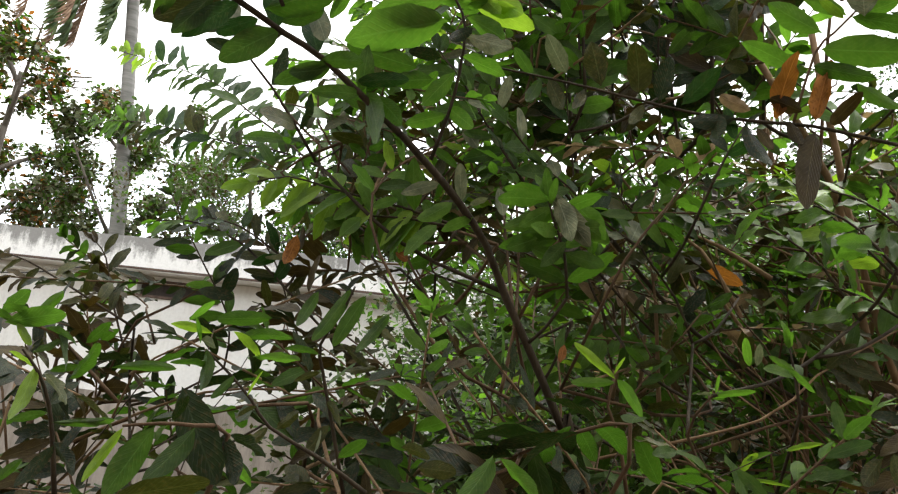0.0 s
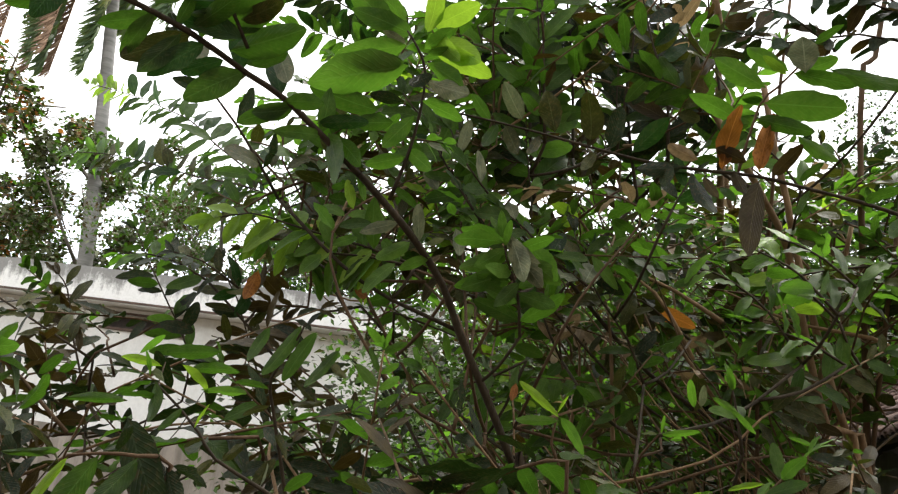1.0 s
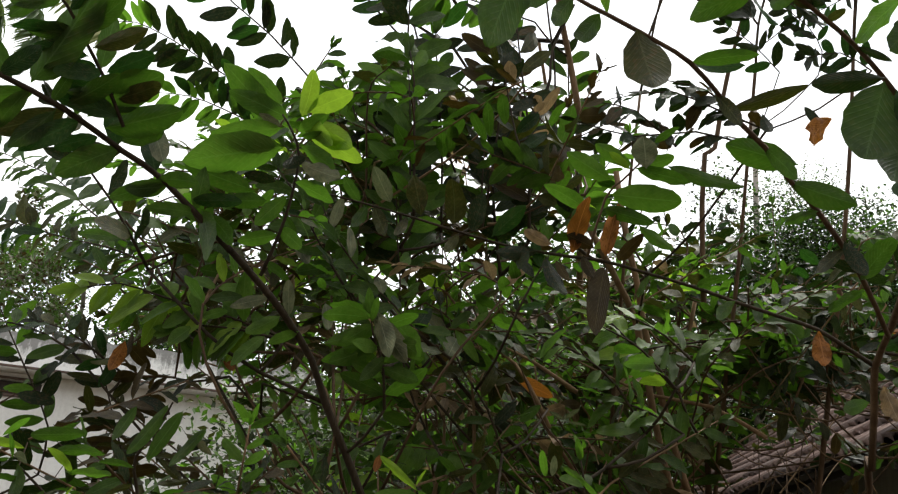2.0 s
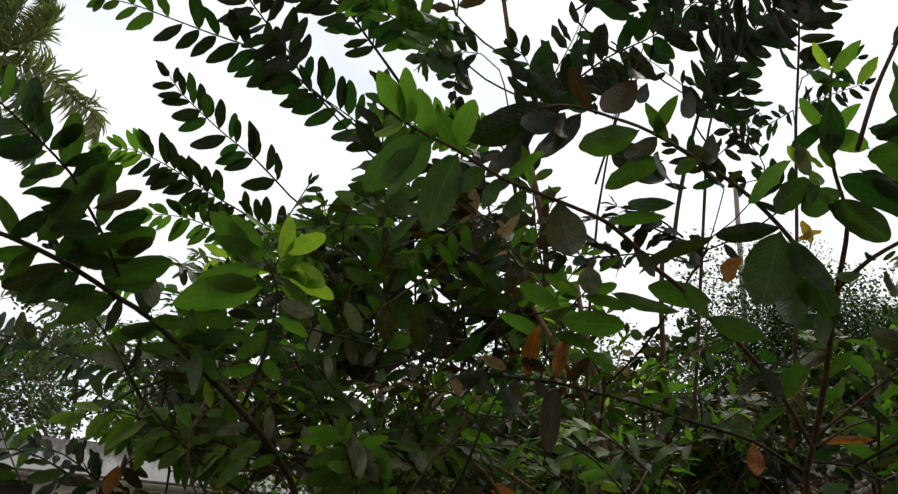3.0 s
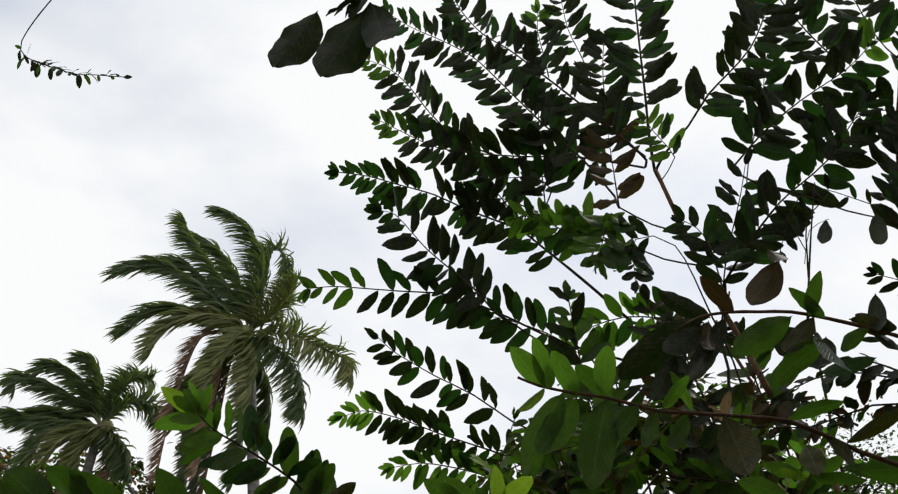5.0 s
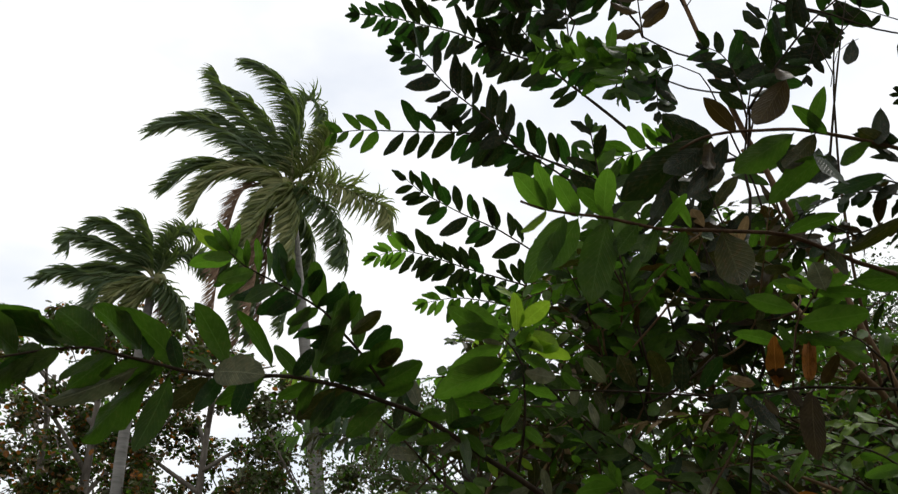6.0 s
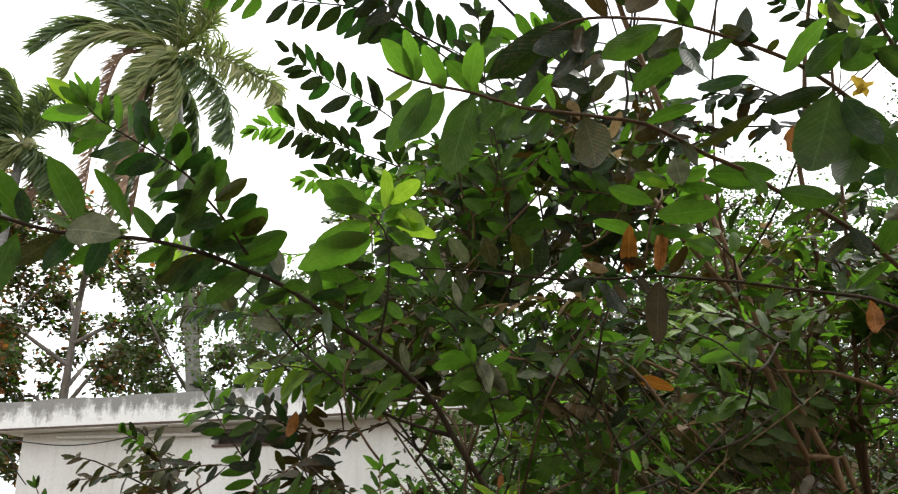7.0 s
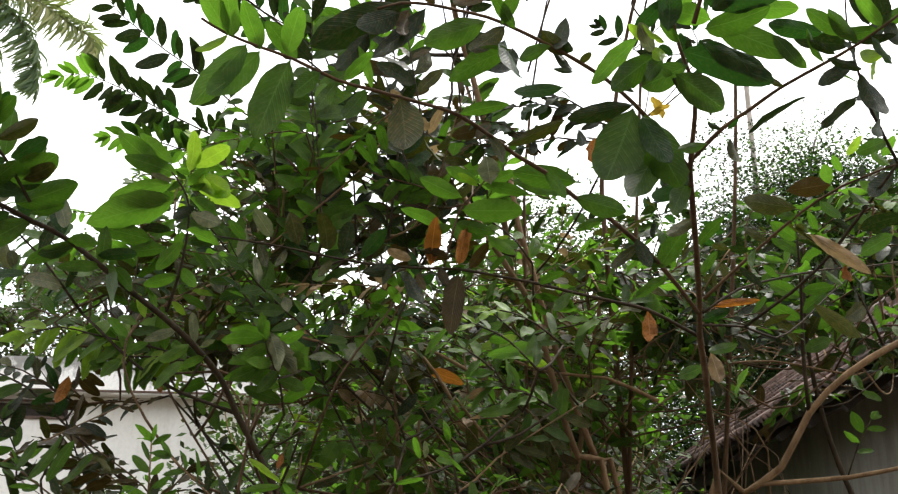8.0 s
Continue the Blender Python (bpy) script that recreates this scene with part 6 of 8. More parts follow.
lean.lone(lt, (-0.017, 2, 1.855), (0.022, 1.985, 1.838), 'dry', broad=0.8)
lean.lone(lt, (0.605, 2.4, 1.985), (0.713, 2.385, 1.959), 'dry', broad=0.5)
lean.lone(lt, (0.331, 1.85, 1.691), (0.33, 1.835, 1.655), 'dry', broad=1.3)
lean.done()
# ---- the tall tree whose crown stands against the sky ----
# near-black leaf copies: the backlit look against the sky is set by colour
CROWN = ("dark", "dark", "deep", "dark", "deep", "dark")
GREEN = ("mature", "fresh", "deep", "mature")
RUDDY = ("ruddy", "dark", "ruddy")
SKYWARD = {"face": (-0.05, 0.72, 0.66), "tidy": 0.6, "angle": 58}
tall = Tree("guava_tree", (1.6, 3.6, 0), "tall many-stemmed guava tree with feathery leafy shoots", "tree", "guava trees", 300, 43, 1.02)
tt, line = tall.limb([(1.6, 3.6, 0.0), (1.145, 3.4, 1.846), (1.037, 3.35, 2.077), (0.91, 3.2, 2.378), (0.849, 3.0, 2.629), (0.791, 2.8, 2.882), (0.76, 2.6, 2.861), (0.708, 2.55, 3.046), (0.654, 2.5, 3.218), (0.548, 2.4, 3.712)], 0.02, 0.008, name='trunk', mat=BARK_TAN)
tall.limb([(1.68, 3.62, 0.0), (1.222, 3.4, 1.847), (1.103, 3.35, 2.078), (0.984, 3.3, 2.405), (0.916, 3.25, 2.673), (0.836, 3.2, 2.948), (0.719, 3.1, 3.204), (0.648, 3.0, 3.406)], 0.017, 0.006, name='trunk', mat=BARK_TAN)
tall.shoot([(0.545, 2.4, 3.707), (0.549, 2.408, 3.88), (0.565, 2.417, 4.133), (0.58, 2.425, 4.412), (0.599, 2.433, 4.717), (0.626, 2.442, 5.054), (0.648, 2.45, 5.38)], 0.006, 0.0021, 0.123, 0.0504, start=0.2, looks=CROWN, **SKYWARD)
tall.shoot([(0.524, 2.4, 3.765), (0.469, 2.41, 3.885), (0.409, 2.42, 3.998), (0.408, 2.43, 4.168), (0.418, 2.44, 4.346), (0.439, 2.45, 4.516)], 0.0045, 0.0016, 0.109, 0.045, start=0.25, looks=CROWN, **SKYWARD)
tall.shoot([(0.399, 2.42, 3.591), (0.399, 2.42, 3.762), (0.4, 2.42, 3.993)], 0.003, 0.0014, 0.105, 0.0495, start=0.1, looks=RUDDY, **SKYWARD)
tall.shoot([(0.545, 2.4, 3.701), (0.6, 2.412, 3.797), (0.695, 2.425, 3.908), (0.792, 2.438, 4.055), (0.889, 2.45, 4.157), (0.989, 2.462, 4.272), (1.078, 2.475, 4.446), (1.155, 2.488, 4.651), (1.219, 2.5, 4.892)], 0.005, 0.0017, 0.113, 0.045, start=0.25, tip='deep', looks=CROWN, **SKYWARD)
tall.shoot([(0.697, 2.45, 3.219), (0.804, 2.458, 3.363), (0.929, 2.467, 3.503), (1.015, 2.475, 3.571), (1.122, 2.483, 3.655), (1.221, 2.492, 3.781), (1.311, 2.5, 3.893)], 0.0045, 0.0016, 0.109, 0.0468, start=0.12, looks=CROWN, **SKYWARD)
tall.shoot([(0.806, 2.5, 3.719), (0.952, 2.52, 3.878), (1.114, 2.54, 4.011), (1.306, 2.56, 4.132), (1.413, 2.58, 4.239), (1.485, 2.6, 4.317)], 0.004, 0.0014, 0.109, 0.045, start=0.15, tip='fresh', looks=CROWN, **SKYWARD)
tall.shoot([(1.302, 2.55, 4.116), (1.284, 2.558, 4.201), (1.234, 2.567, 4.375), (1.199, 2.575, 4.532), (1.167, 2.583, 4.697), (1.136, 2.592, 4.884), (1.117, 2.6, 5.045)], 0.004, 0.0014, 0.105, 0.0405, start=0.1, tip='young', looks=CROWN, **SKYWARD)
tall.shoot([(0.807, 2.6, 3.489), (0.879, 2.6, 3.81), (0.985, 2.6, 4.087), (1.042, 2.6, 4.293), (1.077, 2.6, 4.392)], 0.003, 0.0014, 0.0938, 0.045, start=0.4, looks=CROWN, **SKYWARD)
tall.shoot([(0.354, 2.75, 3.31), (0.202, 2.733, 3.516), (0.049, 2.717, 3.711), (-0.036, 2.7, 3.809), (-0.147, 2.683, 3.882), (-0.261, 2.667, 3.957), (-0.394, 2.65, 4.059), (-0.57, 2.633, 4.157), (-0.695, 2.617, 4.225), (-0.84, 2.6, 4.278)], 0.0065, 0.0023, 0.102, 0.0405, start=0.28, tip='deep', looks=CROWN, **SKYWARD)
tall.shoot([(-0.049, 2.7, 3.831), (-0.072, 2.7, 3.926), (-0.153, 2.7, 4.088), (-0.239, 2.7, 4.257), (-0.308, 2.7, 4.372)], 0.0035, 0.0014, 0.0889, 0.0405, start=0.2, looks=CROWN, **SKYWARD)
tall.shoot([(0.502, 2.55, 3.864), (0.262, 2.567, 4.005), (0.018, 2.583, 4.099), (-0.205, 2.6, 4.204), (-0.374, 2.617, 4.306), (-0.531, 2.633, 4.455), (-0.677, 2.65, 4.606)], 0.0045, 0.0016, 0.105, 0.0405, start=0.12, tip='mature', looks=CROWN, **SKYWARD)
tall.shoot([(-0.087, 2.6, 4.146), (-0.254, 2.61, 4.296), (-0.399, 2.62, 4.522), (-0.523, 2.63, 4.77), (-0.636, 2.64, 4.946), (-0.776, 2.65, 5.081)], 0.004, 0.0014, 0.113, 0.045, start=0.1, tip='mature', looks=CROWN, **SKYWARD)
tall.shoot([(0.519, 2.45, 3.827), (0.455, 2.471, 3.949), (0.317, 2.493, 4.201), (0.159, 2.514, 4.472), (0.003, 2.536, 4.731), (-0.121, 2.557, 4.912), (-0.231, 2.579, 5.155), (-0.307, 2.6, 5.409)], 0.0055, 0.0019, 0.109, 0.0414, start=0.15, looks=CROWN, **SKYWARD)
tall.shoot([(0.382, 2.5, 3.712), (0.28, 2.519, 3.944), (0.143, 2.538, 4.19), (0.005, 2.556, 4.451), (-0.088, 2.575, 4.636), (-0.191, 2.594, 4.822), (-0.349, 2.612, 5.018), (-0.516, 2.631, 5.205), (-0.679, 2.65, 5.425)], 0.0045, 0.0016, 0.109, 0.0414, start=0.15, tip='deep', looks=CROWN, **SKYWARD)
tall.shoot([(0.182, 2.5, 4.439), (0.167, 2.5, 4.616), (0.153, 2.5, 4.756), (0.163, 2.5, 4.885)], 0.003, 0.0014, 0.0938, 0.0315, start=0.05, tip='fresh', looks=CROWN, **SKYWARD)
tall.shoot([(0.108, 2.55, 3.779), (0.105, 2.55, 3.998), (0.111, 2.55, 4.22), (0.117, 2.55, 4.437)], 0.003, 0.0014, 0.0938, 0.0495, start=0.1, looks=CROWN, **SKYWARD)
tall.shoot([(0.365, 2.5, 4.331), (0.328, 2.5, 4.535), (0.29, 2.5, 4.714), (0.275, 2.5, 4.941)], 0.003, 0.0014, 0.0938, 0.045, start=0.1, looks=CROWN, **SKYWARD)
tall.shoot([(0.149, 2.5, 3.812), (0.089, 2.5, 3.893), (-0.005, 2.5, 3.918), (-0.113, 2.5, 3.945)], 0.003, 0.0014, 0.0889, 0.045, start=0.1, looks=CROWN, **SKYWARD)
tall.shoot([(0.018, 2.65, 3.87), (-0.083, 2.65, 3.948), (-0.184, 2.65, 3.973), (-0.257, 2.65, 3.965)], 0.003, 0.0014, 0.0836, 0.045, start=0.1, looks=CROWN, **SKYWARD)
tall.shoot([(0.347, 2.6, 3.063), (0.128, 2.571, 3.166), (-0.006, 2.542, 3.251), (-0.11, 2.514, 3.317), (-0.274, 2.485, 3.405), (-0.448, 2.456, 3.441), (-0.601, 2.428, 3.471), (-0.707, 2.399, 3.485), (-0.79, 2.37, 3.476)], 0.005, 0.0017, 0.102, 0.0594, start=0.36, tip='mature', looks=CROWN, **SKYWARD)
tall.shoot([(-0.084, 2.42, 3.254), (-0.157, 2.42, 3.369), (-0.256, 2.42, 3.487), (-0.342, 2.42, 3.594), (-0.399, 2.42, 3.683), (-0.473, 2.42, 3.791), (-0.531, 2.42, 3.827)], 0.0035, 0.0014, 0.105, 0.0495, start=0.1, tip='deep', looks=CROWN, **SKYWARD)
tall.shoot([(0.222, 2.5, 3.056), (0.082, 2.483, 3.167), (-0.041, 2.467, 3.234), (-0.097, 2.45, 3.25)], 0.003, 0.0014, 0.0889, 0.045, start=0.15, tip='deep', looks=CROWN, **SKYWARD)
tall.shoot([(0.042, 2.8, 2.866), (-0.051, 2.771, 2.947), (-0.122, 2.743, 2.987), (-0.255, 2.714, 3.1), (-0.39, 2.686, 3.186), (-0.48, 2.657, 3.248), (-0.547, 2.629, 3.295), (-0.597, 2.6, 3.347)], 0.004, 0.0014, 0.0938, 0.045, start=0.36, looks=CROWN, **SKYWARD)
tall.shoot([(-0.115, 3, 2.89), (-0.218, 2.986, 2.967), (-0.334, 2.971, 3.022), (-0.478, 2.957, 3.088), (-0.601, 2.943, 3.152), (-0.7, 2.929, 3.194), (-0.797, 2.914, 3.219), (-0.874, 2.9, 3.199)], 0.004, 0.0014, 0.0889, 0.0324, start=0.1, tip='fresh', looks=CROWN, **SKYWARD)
tall.shoot([(-0.211, 3, 2.847), (-0.314, 2.988, 2.907), (-0.441, 2.975, 2.951), (-0.556, 2.963, 2.977), (-0.668, 2.95, 2.969)], 0.0035, 0.0014, 0.0784, 0.0324, start=0.15, tip='fresh', looks=GREEN, **SKYWARD)
tall.shoot([(0.405, 2.45, 3.449), (0.294, 2.433, 3.484), (0.202, 2.417, 3.531), (0.151, 2.4, 3.562)], 0.003, 0.0014, 0.0889, 0.0315, start=0.1, tip='fresh', looks=GREEN, **SKYWARD)
tall.shoot([(0.37, 2.4, 3.556), (0.341, 2.383, 3.468), (0.323, 2.367, 3.394), (0.305, 2.35, 3.323)], 0.003, 0.0014, 0.0938, 0.027, start=0.05, tip='mature', looks=GREEN, **SKYWARD)
tall.shoot([(0.143, 2.5, 3.656), (0.057, 2.475, 3.685), (0.007, 2.45, 3.67)], 0.003, 0.0014, 0.0784, 0.0315, start=0.05, tip='fresh', looks=GREEN, **SKYWARD)
tall.shoot([(0.587, 2.5, 3.126), (0.474, 2.5, 3.155), (0.357, 2.5, 3.184), (0.239, 2.5, 3.168), (0.161, 2.5, 3.127)], 0.003, 0.0014, 0.0889, 0.0315, start=0.1, tip='fresh', looks=GREEN, **SKYWARD)
tall.shoot([(0.683, 2.4, 3.147), (0.674, 2.4, 3.331), (0.645, 2.4, 3.418), (0.608, 2.4, 3.458)], 0.003, 0.0014, 0.0889, 0.0405, start=0.35, looks=CROWN, **SKYWARD)
tall.shoot([(0.673, 2.45, 3.146), (0.713, 2.463, 3.301), (0.762, 2.475, 3.44), (0.815, 2.488, 3.586), (0.859, 2.5, 3.728)], 0.003, 0.0014, 0.0889, 0.045, start=0.15, looks=CROWN, **SKYWARD)
tall.shoot([(0.623, 2.35, 3.705), (0.606, 2.35, 3.762), (0.568, 2.35, 3.853), (0.549, 2.35, 3.914)], 0.002, 0.0014, 0.0731, 0.036, start=0.1, tip='fresh', looks=GREEN, **SKYWARD)
tall.shoot([(0.688, 2.6, 2.761), (0.669, 2.56, 2.984), (0.634, 2.52, 3.136), (0.563, 2.48, 3.421), (0.436, 2.44, 3.452), (0.416, 2.4, 3.255)], 0.004, 0.0014, 0.105, 0.045, start=0.75, looks=CROWN, **SKYWARD)
tall.limb([(0.915, 2.3, 3.44), (0.978, 2.3, 3.394), (1.089, 2.3, 3.296), (1.175, 2.3, 3.243), (1.271, 2.3, 3.173), (1.397, 2.3, 3.077)], 0.003, 0.002, 'twig', BARK_DARK, 5)
tall.limb([(0.622, 2.5, 2.794), (0.649, 2.5, 2.932), (0.648, 2.5, 3.036), (0.705, 2.5, 3.21)], 0.006, 0.003, 'twig', BARK_DARK, 5)
tall.shoot([(0.262, 2.5, 3.447), (0.295, 2.5, 3.555), (0.176, 2.5, 3.66), (0.059, 2.5, 3.712)], 0.003, 0.0015, 0.09, 0.04, looks=('fresh', 'mature'), start=0.1)
tall.shoot([(0.426, 2.5, 3.507), (0.37, 2.45, 3.441), (0.301, 2.45, 3.516), (0.256, 2.4, 3.581)], 0.003, 0.0015, 0.1, 0.05, looks=('mature', 'fresh'), start=0.1)
stems = [np.array((1.42 - 0.03 * k, 3.25 - 0.05 * k, 0.5 + 0.17 * k)) for k in range(11)] + [np.array((0.60 - 0.045 * k, 2.15 - 0.03 * k, 0.6 + 0.14 * k)) for k in range(10)] + [np.array((0.95 + 0.02 * k, 2.7, 0.5 + 0.18 * k)) for k in range(11)]
tall.limb([(0.95, 2.7, 0), (0.97, 2.72, 0.9), (1.05, 2.7, 1.7), (1.15, 2.68, 2.35)], 0.016, 0.006, 'trunk', BARK_TAN)
HILLS = ((-0.5, 0.24), (-0.41, 0.36), (-0.3, 0.50), (-0.15, 0.55), (0.0, 0.56), (0.05, 0.53), (0.10, 0.46), (0.2, 0.37), (0.3, 0.31), (0.6, 0.33))
TANGLE = (('mature', 'mature', 'fresh'), ('dark', 'mature'), ('fresh', 'mature'), ('fresh', 'fresh', 'mature'), ('dull', 'mature'), ('mature', 'ruddy'), ('fresh', 'young', 'mature'), ('mature', 'dull'), ('ruddy', 'dull'), ('dull', 'straw', 'mature'))
tall.thicket(stems, 250, (2.3, 3.4), TANGLE, HILLS, seed=51, bay=-0.13, floor=-0.05, thin=((0.18, 0.45, -0.1, 0.15, 4.0, 0.88), (0.06, 0.24, 0.04, 0.5, 3.3, 0.3), (0.0, 0.4, -0.1, 0.3, 4.0, 0.12), (-0.12, 0.36, 0.15, 0.42, 4.0, 0.1), (0.23, 0.45, -0.05, 0.17, 4.0, 0.93), (0.23, 0.45, 0.17, 0.26, 4.0, 0.6)))
tall.done()
# ---- stems and shoots to its side ----
side = Tree("guava_tree", (1.35, 3.15, 0), "slender guava tree with upright twigs and narrow leaves", "tree", "guava trees", 240, 44, 1.0)
st, line = side.limb([(1.35, 3.15, 0), (1.25, 2.8, 1.2), (1.143, 2.6, 2.637), (1.18, 2.6, 2.824), (1.215, 2.6, 3.066), (1.273, 2.6, 3.333), (1.332, 2.6, 3.551), (1.397, 2.6, 3.816), (1.454, 2.6, 3.985), (1.512, 2.6, 4.171), (1.501, 2.6, 4.173)], 0.013, 0.005, name='trunk', mat=BARK_BROWN)
side.limb([(1.45, 3.2, 0.0), (1.5, 2.8, 1.5), (1.57, 2.6, 2.6), (1.618, 2.55, 3.368)], 0.011, 0.0055, 'trunk', BARK_BROWN)
side.limb([(1.35, 3.1, 0.05), (1.22, 2.75, 1.5), (1.24, 2.55, 2.5), (1.272, 2.5, 3.068)], 0.009, 0.005, 'trunk', BARK_BROWN)
side.limb([(1.3, 3.05, 0.05), (0.95, 2.7, 1.5), (0.88, 2.42, 2.4), (0.898, 2.4, 2.85)], 0.008, 0.004, 'trunk', BARK_BROWN)
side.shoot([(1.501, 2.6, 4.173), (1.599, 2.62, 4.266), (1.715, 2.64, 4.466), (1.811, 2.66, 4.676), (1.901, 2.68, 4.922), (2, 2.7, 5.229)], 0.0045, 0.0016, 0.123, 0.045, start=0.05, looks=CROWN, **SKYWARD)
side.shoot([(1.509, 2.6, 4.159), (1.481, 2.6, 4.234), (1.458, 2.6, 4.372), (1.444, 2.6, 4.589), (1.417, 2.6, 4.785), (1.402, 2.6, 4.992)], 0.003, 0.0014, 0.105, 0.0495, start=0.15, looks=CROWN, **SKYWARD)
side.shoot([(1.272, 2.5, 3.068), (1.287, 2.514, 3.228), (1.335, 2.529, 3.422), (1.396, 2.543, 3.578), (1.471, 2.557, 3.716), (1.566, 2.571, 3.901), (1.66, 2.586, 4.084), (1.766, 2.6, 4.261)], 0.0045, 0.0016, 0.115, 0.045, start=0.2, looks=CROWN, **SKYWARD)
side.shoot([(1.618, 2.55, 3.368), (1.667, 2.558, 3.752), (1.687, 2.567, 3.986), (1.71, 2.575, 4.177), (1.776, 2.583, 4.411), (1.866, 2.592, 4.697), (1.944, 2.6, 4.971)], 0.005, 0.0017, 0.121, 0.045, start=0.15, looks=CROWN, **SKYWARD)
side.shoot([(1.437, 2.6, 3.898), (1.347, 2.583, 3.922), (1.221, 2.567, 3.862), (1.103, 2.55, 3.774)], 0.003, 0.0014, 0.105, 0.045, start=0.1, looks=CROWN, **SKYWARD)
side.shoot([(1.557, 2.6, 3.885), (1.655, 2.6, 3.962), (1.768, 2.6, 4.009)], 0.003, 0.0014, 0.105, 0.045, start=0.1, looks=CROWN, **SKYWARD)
side.limb([(0.898, 2.4, 2.85), (0.938, 2.4, 3.132), (0.956, 2.4, 3.23), (0.983, 2.4, 3.355), (1.033, 2.4, 3.411), (1.075, 2.4, 3.449)], 0.004, 0.0015, 'twig', BARK_DARK, 5)
side.limb([(0.957, 2.4, 3.237), (0.94, 2.4, 3.335), (0.919, 2.4, 3.445)], 0.002, 0.0015, 'twig', BARK_DARK, 5)
side.limb([(0.941, 2.4, 3.198), (0.984, 2.4, 3.32), (1.052, 2.4, 3.35)], 0.0015, 0.001, 'twig', BARK_DARK, 5)
side.shoot([(0.33, 2.3, 2.081), (0.274, 2.3, 2.362), (0.245, 2.3, 2.659), (0.221, 2.3, 2.929), (0.204, 2.3, 3.163)], 0.005, 0.002, 0.105, 0.05, start=0.1, looks=('mature', 'fresh', 'dark'))
side.shoot([(0.552, 2.4, 2.254), (0.516, 2.4, 2.445), (0.491, 2.4, 2.668), (0.471, 2.4, 2.926), (0.445, 2.4, 3.163)], 0.005, 0.002, 0.1, 0.05, start=0.1, looks=('dark', 'ruddy', 'dark'))
side.shoot([(0.202, 2.2, 2.086), (0.104, 2.15, 2.209), (0.058, 2.1, 2.266), (-0.01, 2.1, 2.343)], 0.003, 0.002, 0.08, 0.05, looks=('mature',))
side.shoot([(1.287, 2.55, 3.376), (1.339, 2.55, 3.582), (1.434, 2.55, 3.777), (1.536, 2.55, 3.986), (1.631, 2.55, 4.276)], 0.0035, 0.0013, 0.105, 0.045, start=0.1, looks=CROWN, **SKYWARD)
side.shoot([(1.315, 2.5, 3.543), (1.364, 2.5, 3.494), (1.431, 2.5, 3.421), (1.48, 2.5, 3.35)], 0.003, 0.0013, 0.06, 0.05, start=0.1, looks=CROWN, **SKYWARD)
side.shoot([(1.245, 2.5, 3.099), (1.329, 2.5, 3.181), (1.39, 2.5, 3.252), (1.446, 2.5, 3.313)], 0.002, 0.0013, 0.05, 0.05, start=0.3, looks=CROWN, **SKYWARD)
side.shoot([(1.262, 2.5, 3.414), (1.205, 2.5, 3.449), (1.12, 2.5, 3.522), (1.051, 2.5, 3.572)], 0.002, 0.0013, 0.05, 0.07, start=0.2, looks=CROWN, **SKYWARD)
side.shoot([(1.635, 2.5, 3.53), (1.692, 2.5, 3.571), (1.779, 2.5, 3.613), (1.845, 2.5, 3.642)], 0.002, 0.0013, 0.07, 0.05, start=0.1, looks=CROWN, **SKYWARD)
side.shoot([(1.698, 2.6, 3.886), (1.79, 2.6, 3.979), (1.862, 2.6, 4.136), (1.926, 2.6, 4.302)], 0.003, 0.0013, 0.1, 0.045, start=0.1, looks=CROWN, **SKYWARD)
side.shoot([(1.025, 2.4, 3.506), (0.942, 2.4, 3.403), (0.91, 2.4, 3.329), (0.879, 2.4, 3.257)], 0.002, 0.0013, 0.055, 0.05, start=0.2, looks=CROWN, **SKYWARD)
side.limb([(0.89, 2.4, 2.951), (0.935, 2.4, 3.123), (0.986, 2.4, 3.308), (1.045, 2.4, 3.507)], 0.004, 0.002, 'branch', BARK_DARK)
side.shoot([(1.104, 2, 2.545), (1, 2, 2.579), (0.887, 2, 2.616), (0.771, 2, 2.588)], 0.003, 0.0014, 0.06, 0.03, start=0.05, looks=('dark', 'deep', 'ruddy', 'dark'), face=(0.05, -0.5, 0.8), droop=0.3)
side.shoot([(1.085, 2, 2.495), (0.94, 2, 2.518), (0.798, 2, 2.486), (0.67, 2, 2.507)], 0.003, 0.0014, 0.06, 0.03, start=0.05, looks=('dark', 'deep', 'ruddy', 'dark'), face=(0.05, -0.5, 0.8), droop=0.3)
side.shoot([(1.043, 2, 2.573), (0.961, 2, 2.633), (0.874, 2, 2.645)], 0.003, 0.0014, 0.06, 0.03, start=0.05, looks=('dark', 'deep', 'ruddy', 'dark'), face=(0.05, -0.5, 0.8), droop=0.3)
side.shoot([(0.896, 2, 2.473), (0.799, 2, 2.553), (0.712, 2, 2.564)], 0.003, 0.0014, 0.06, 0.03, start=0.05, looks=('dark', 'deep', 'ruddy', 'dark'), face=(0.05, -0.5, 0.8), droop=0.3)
side.shoot([(1.59, 2.5, 3.385), (1.506, 2.5, 3.32), (1.433, 2.5, 3.272), (1.382, 2.5, 3.229)], 0.002, 0.0012, 0.055, 0.04, start=0.1, looks=CROWN, **SKYWARD)
side.shoot([(1.248, 2.5, 3.279), (1.294, 2.5, 3.453), (1.354, 2.5, 3.638), (1.383, 2.5, 3.801)], 0.003, 0.0012, 0.062, 0.045, start=0.1, looks=CROWN, **SKYWARD)
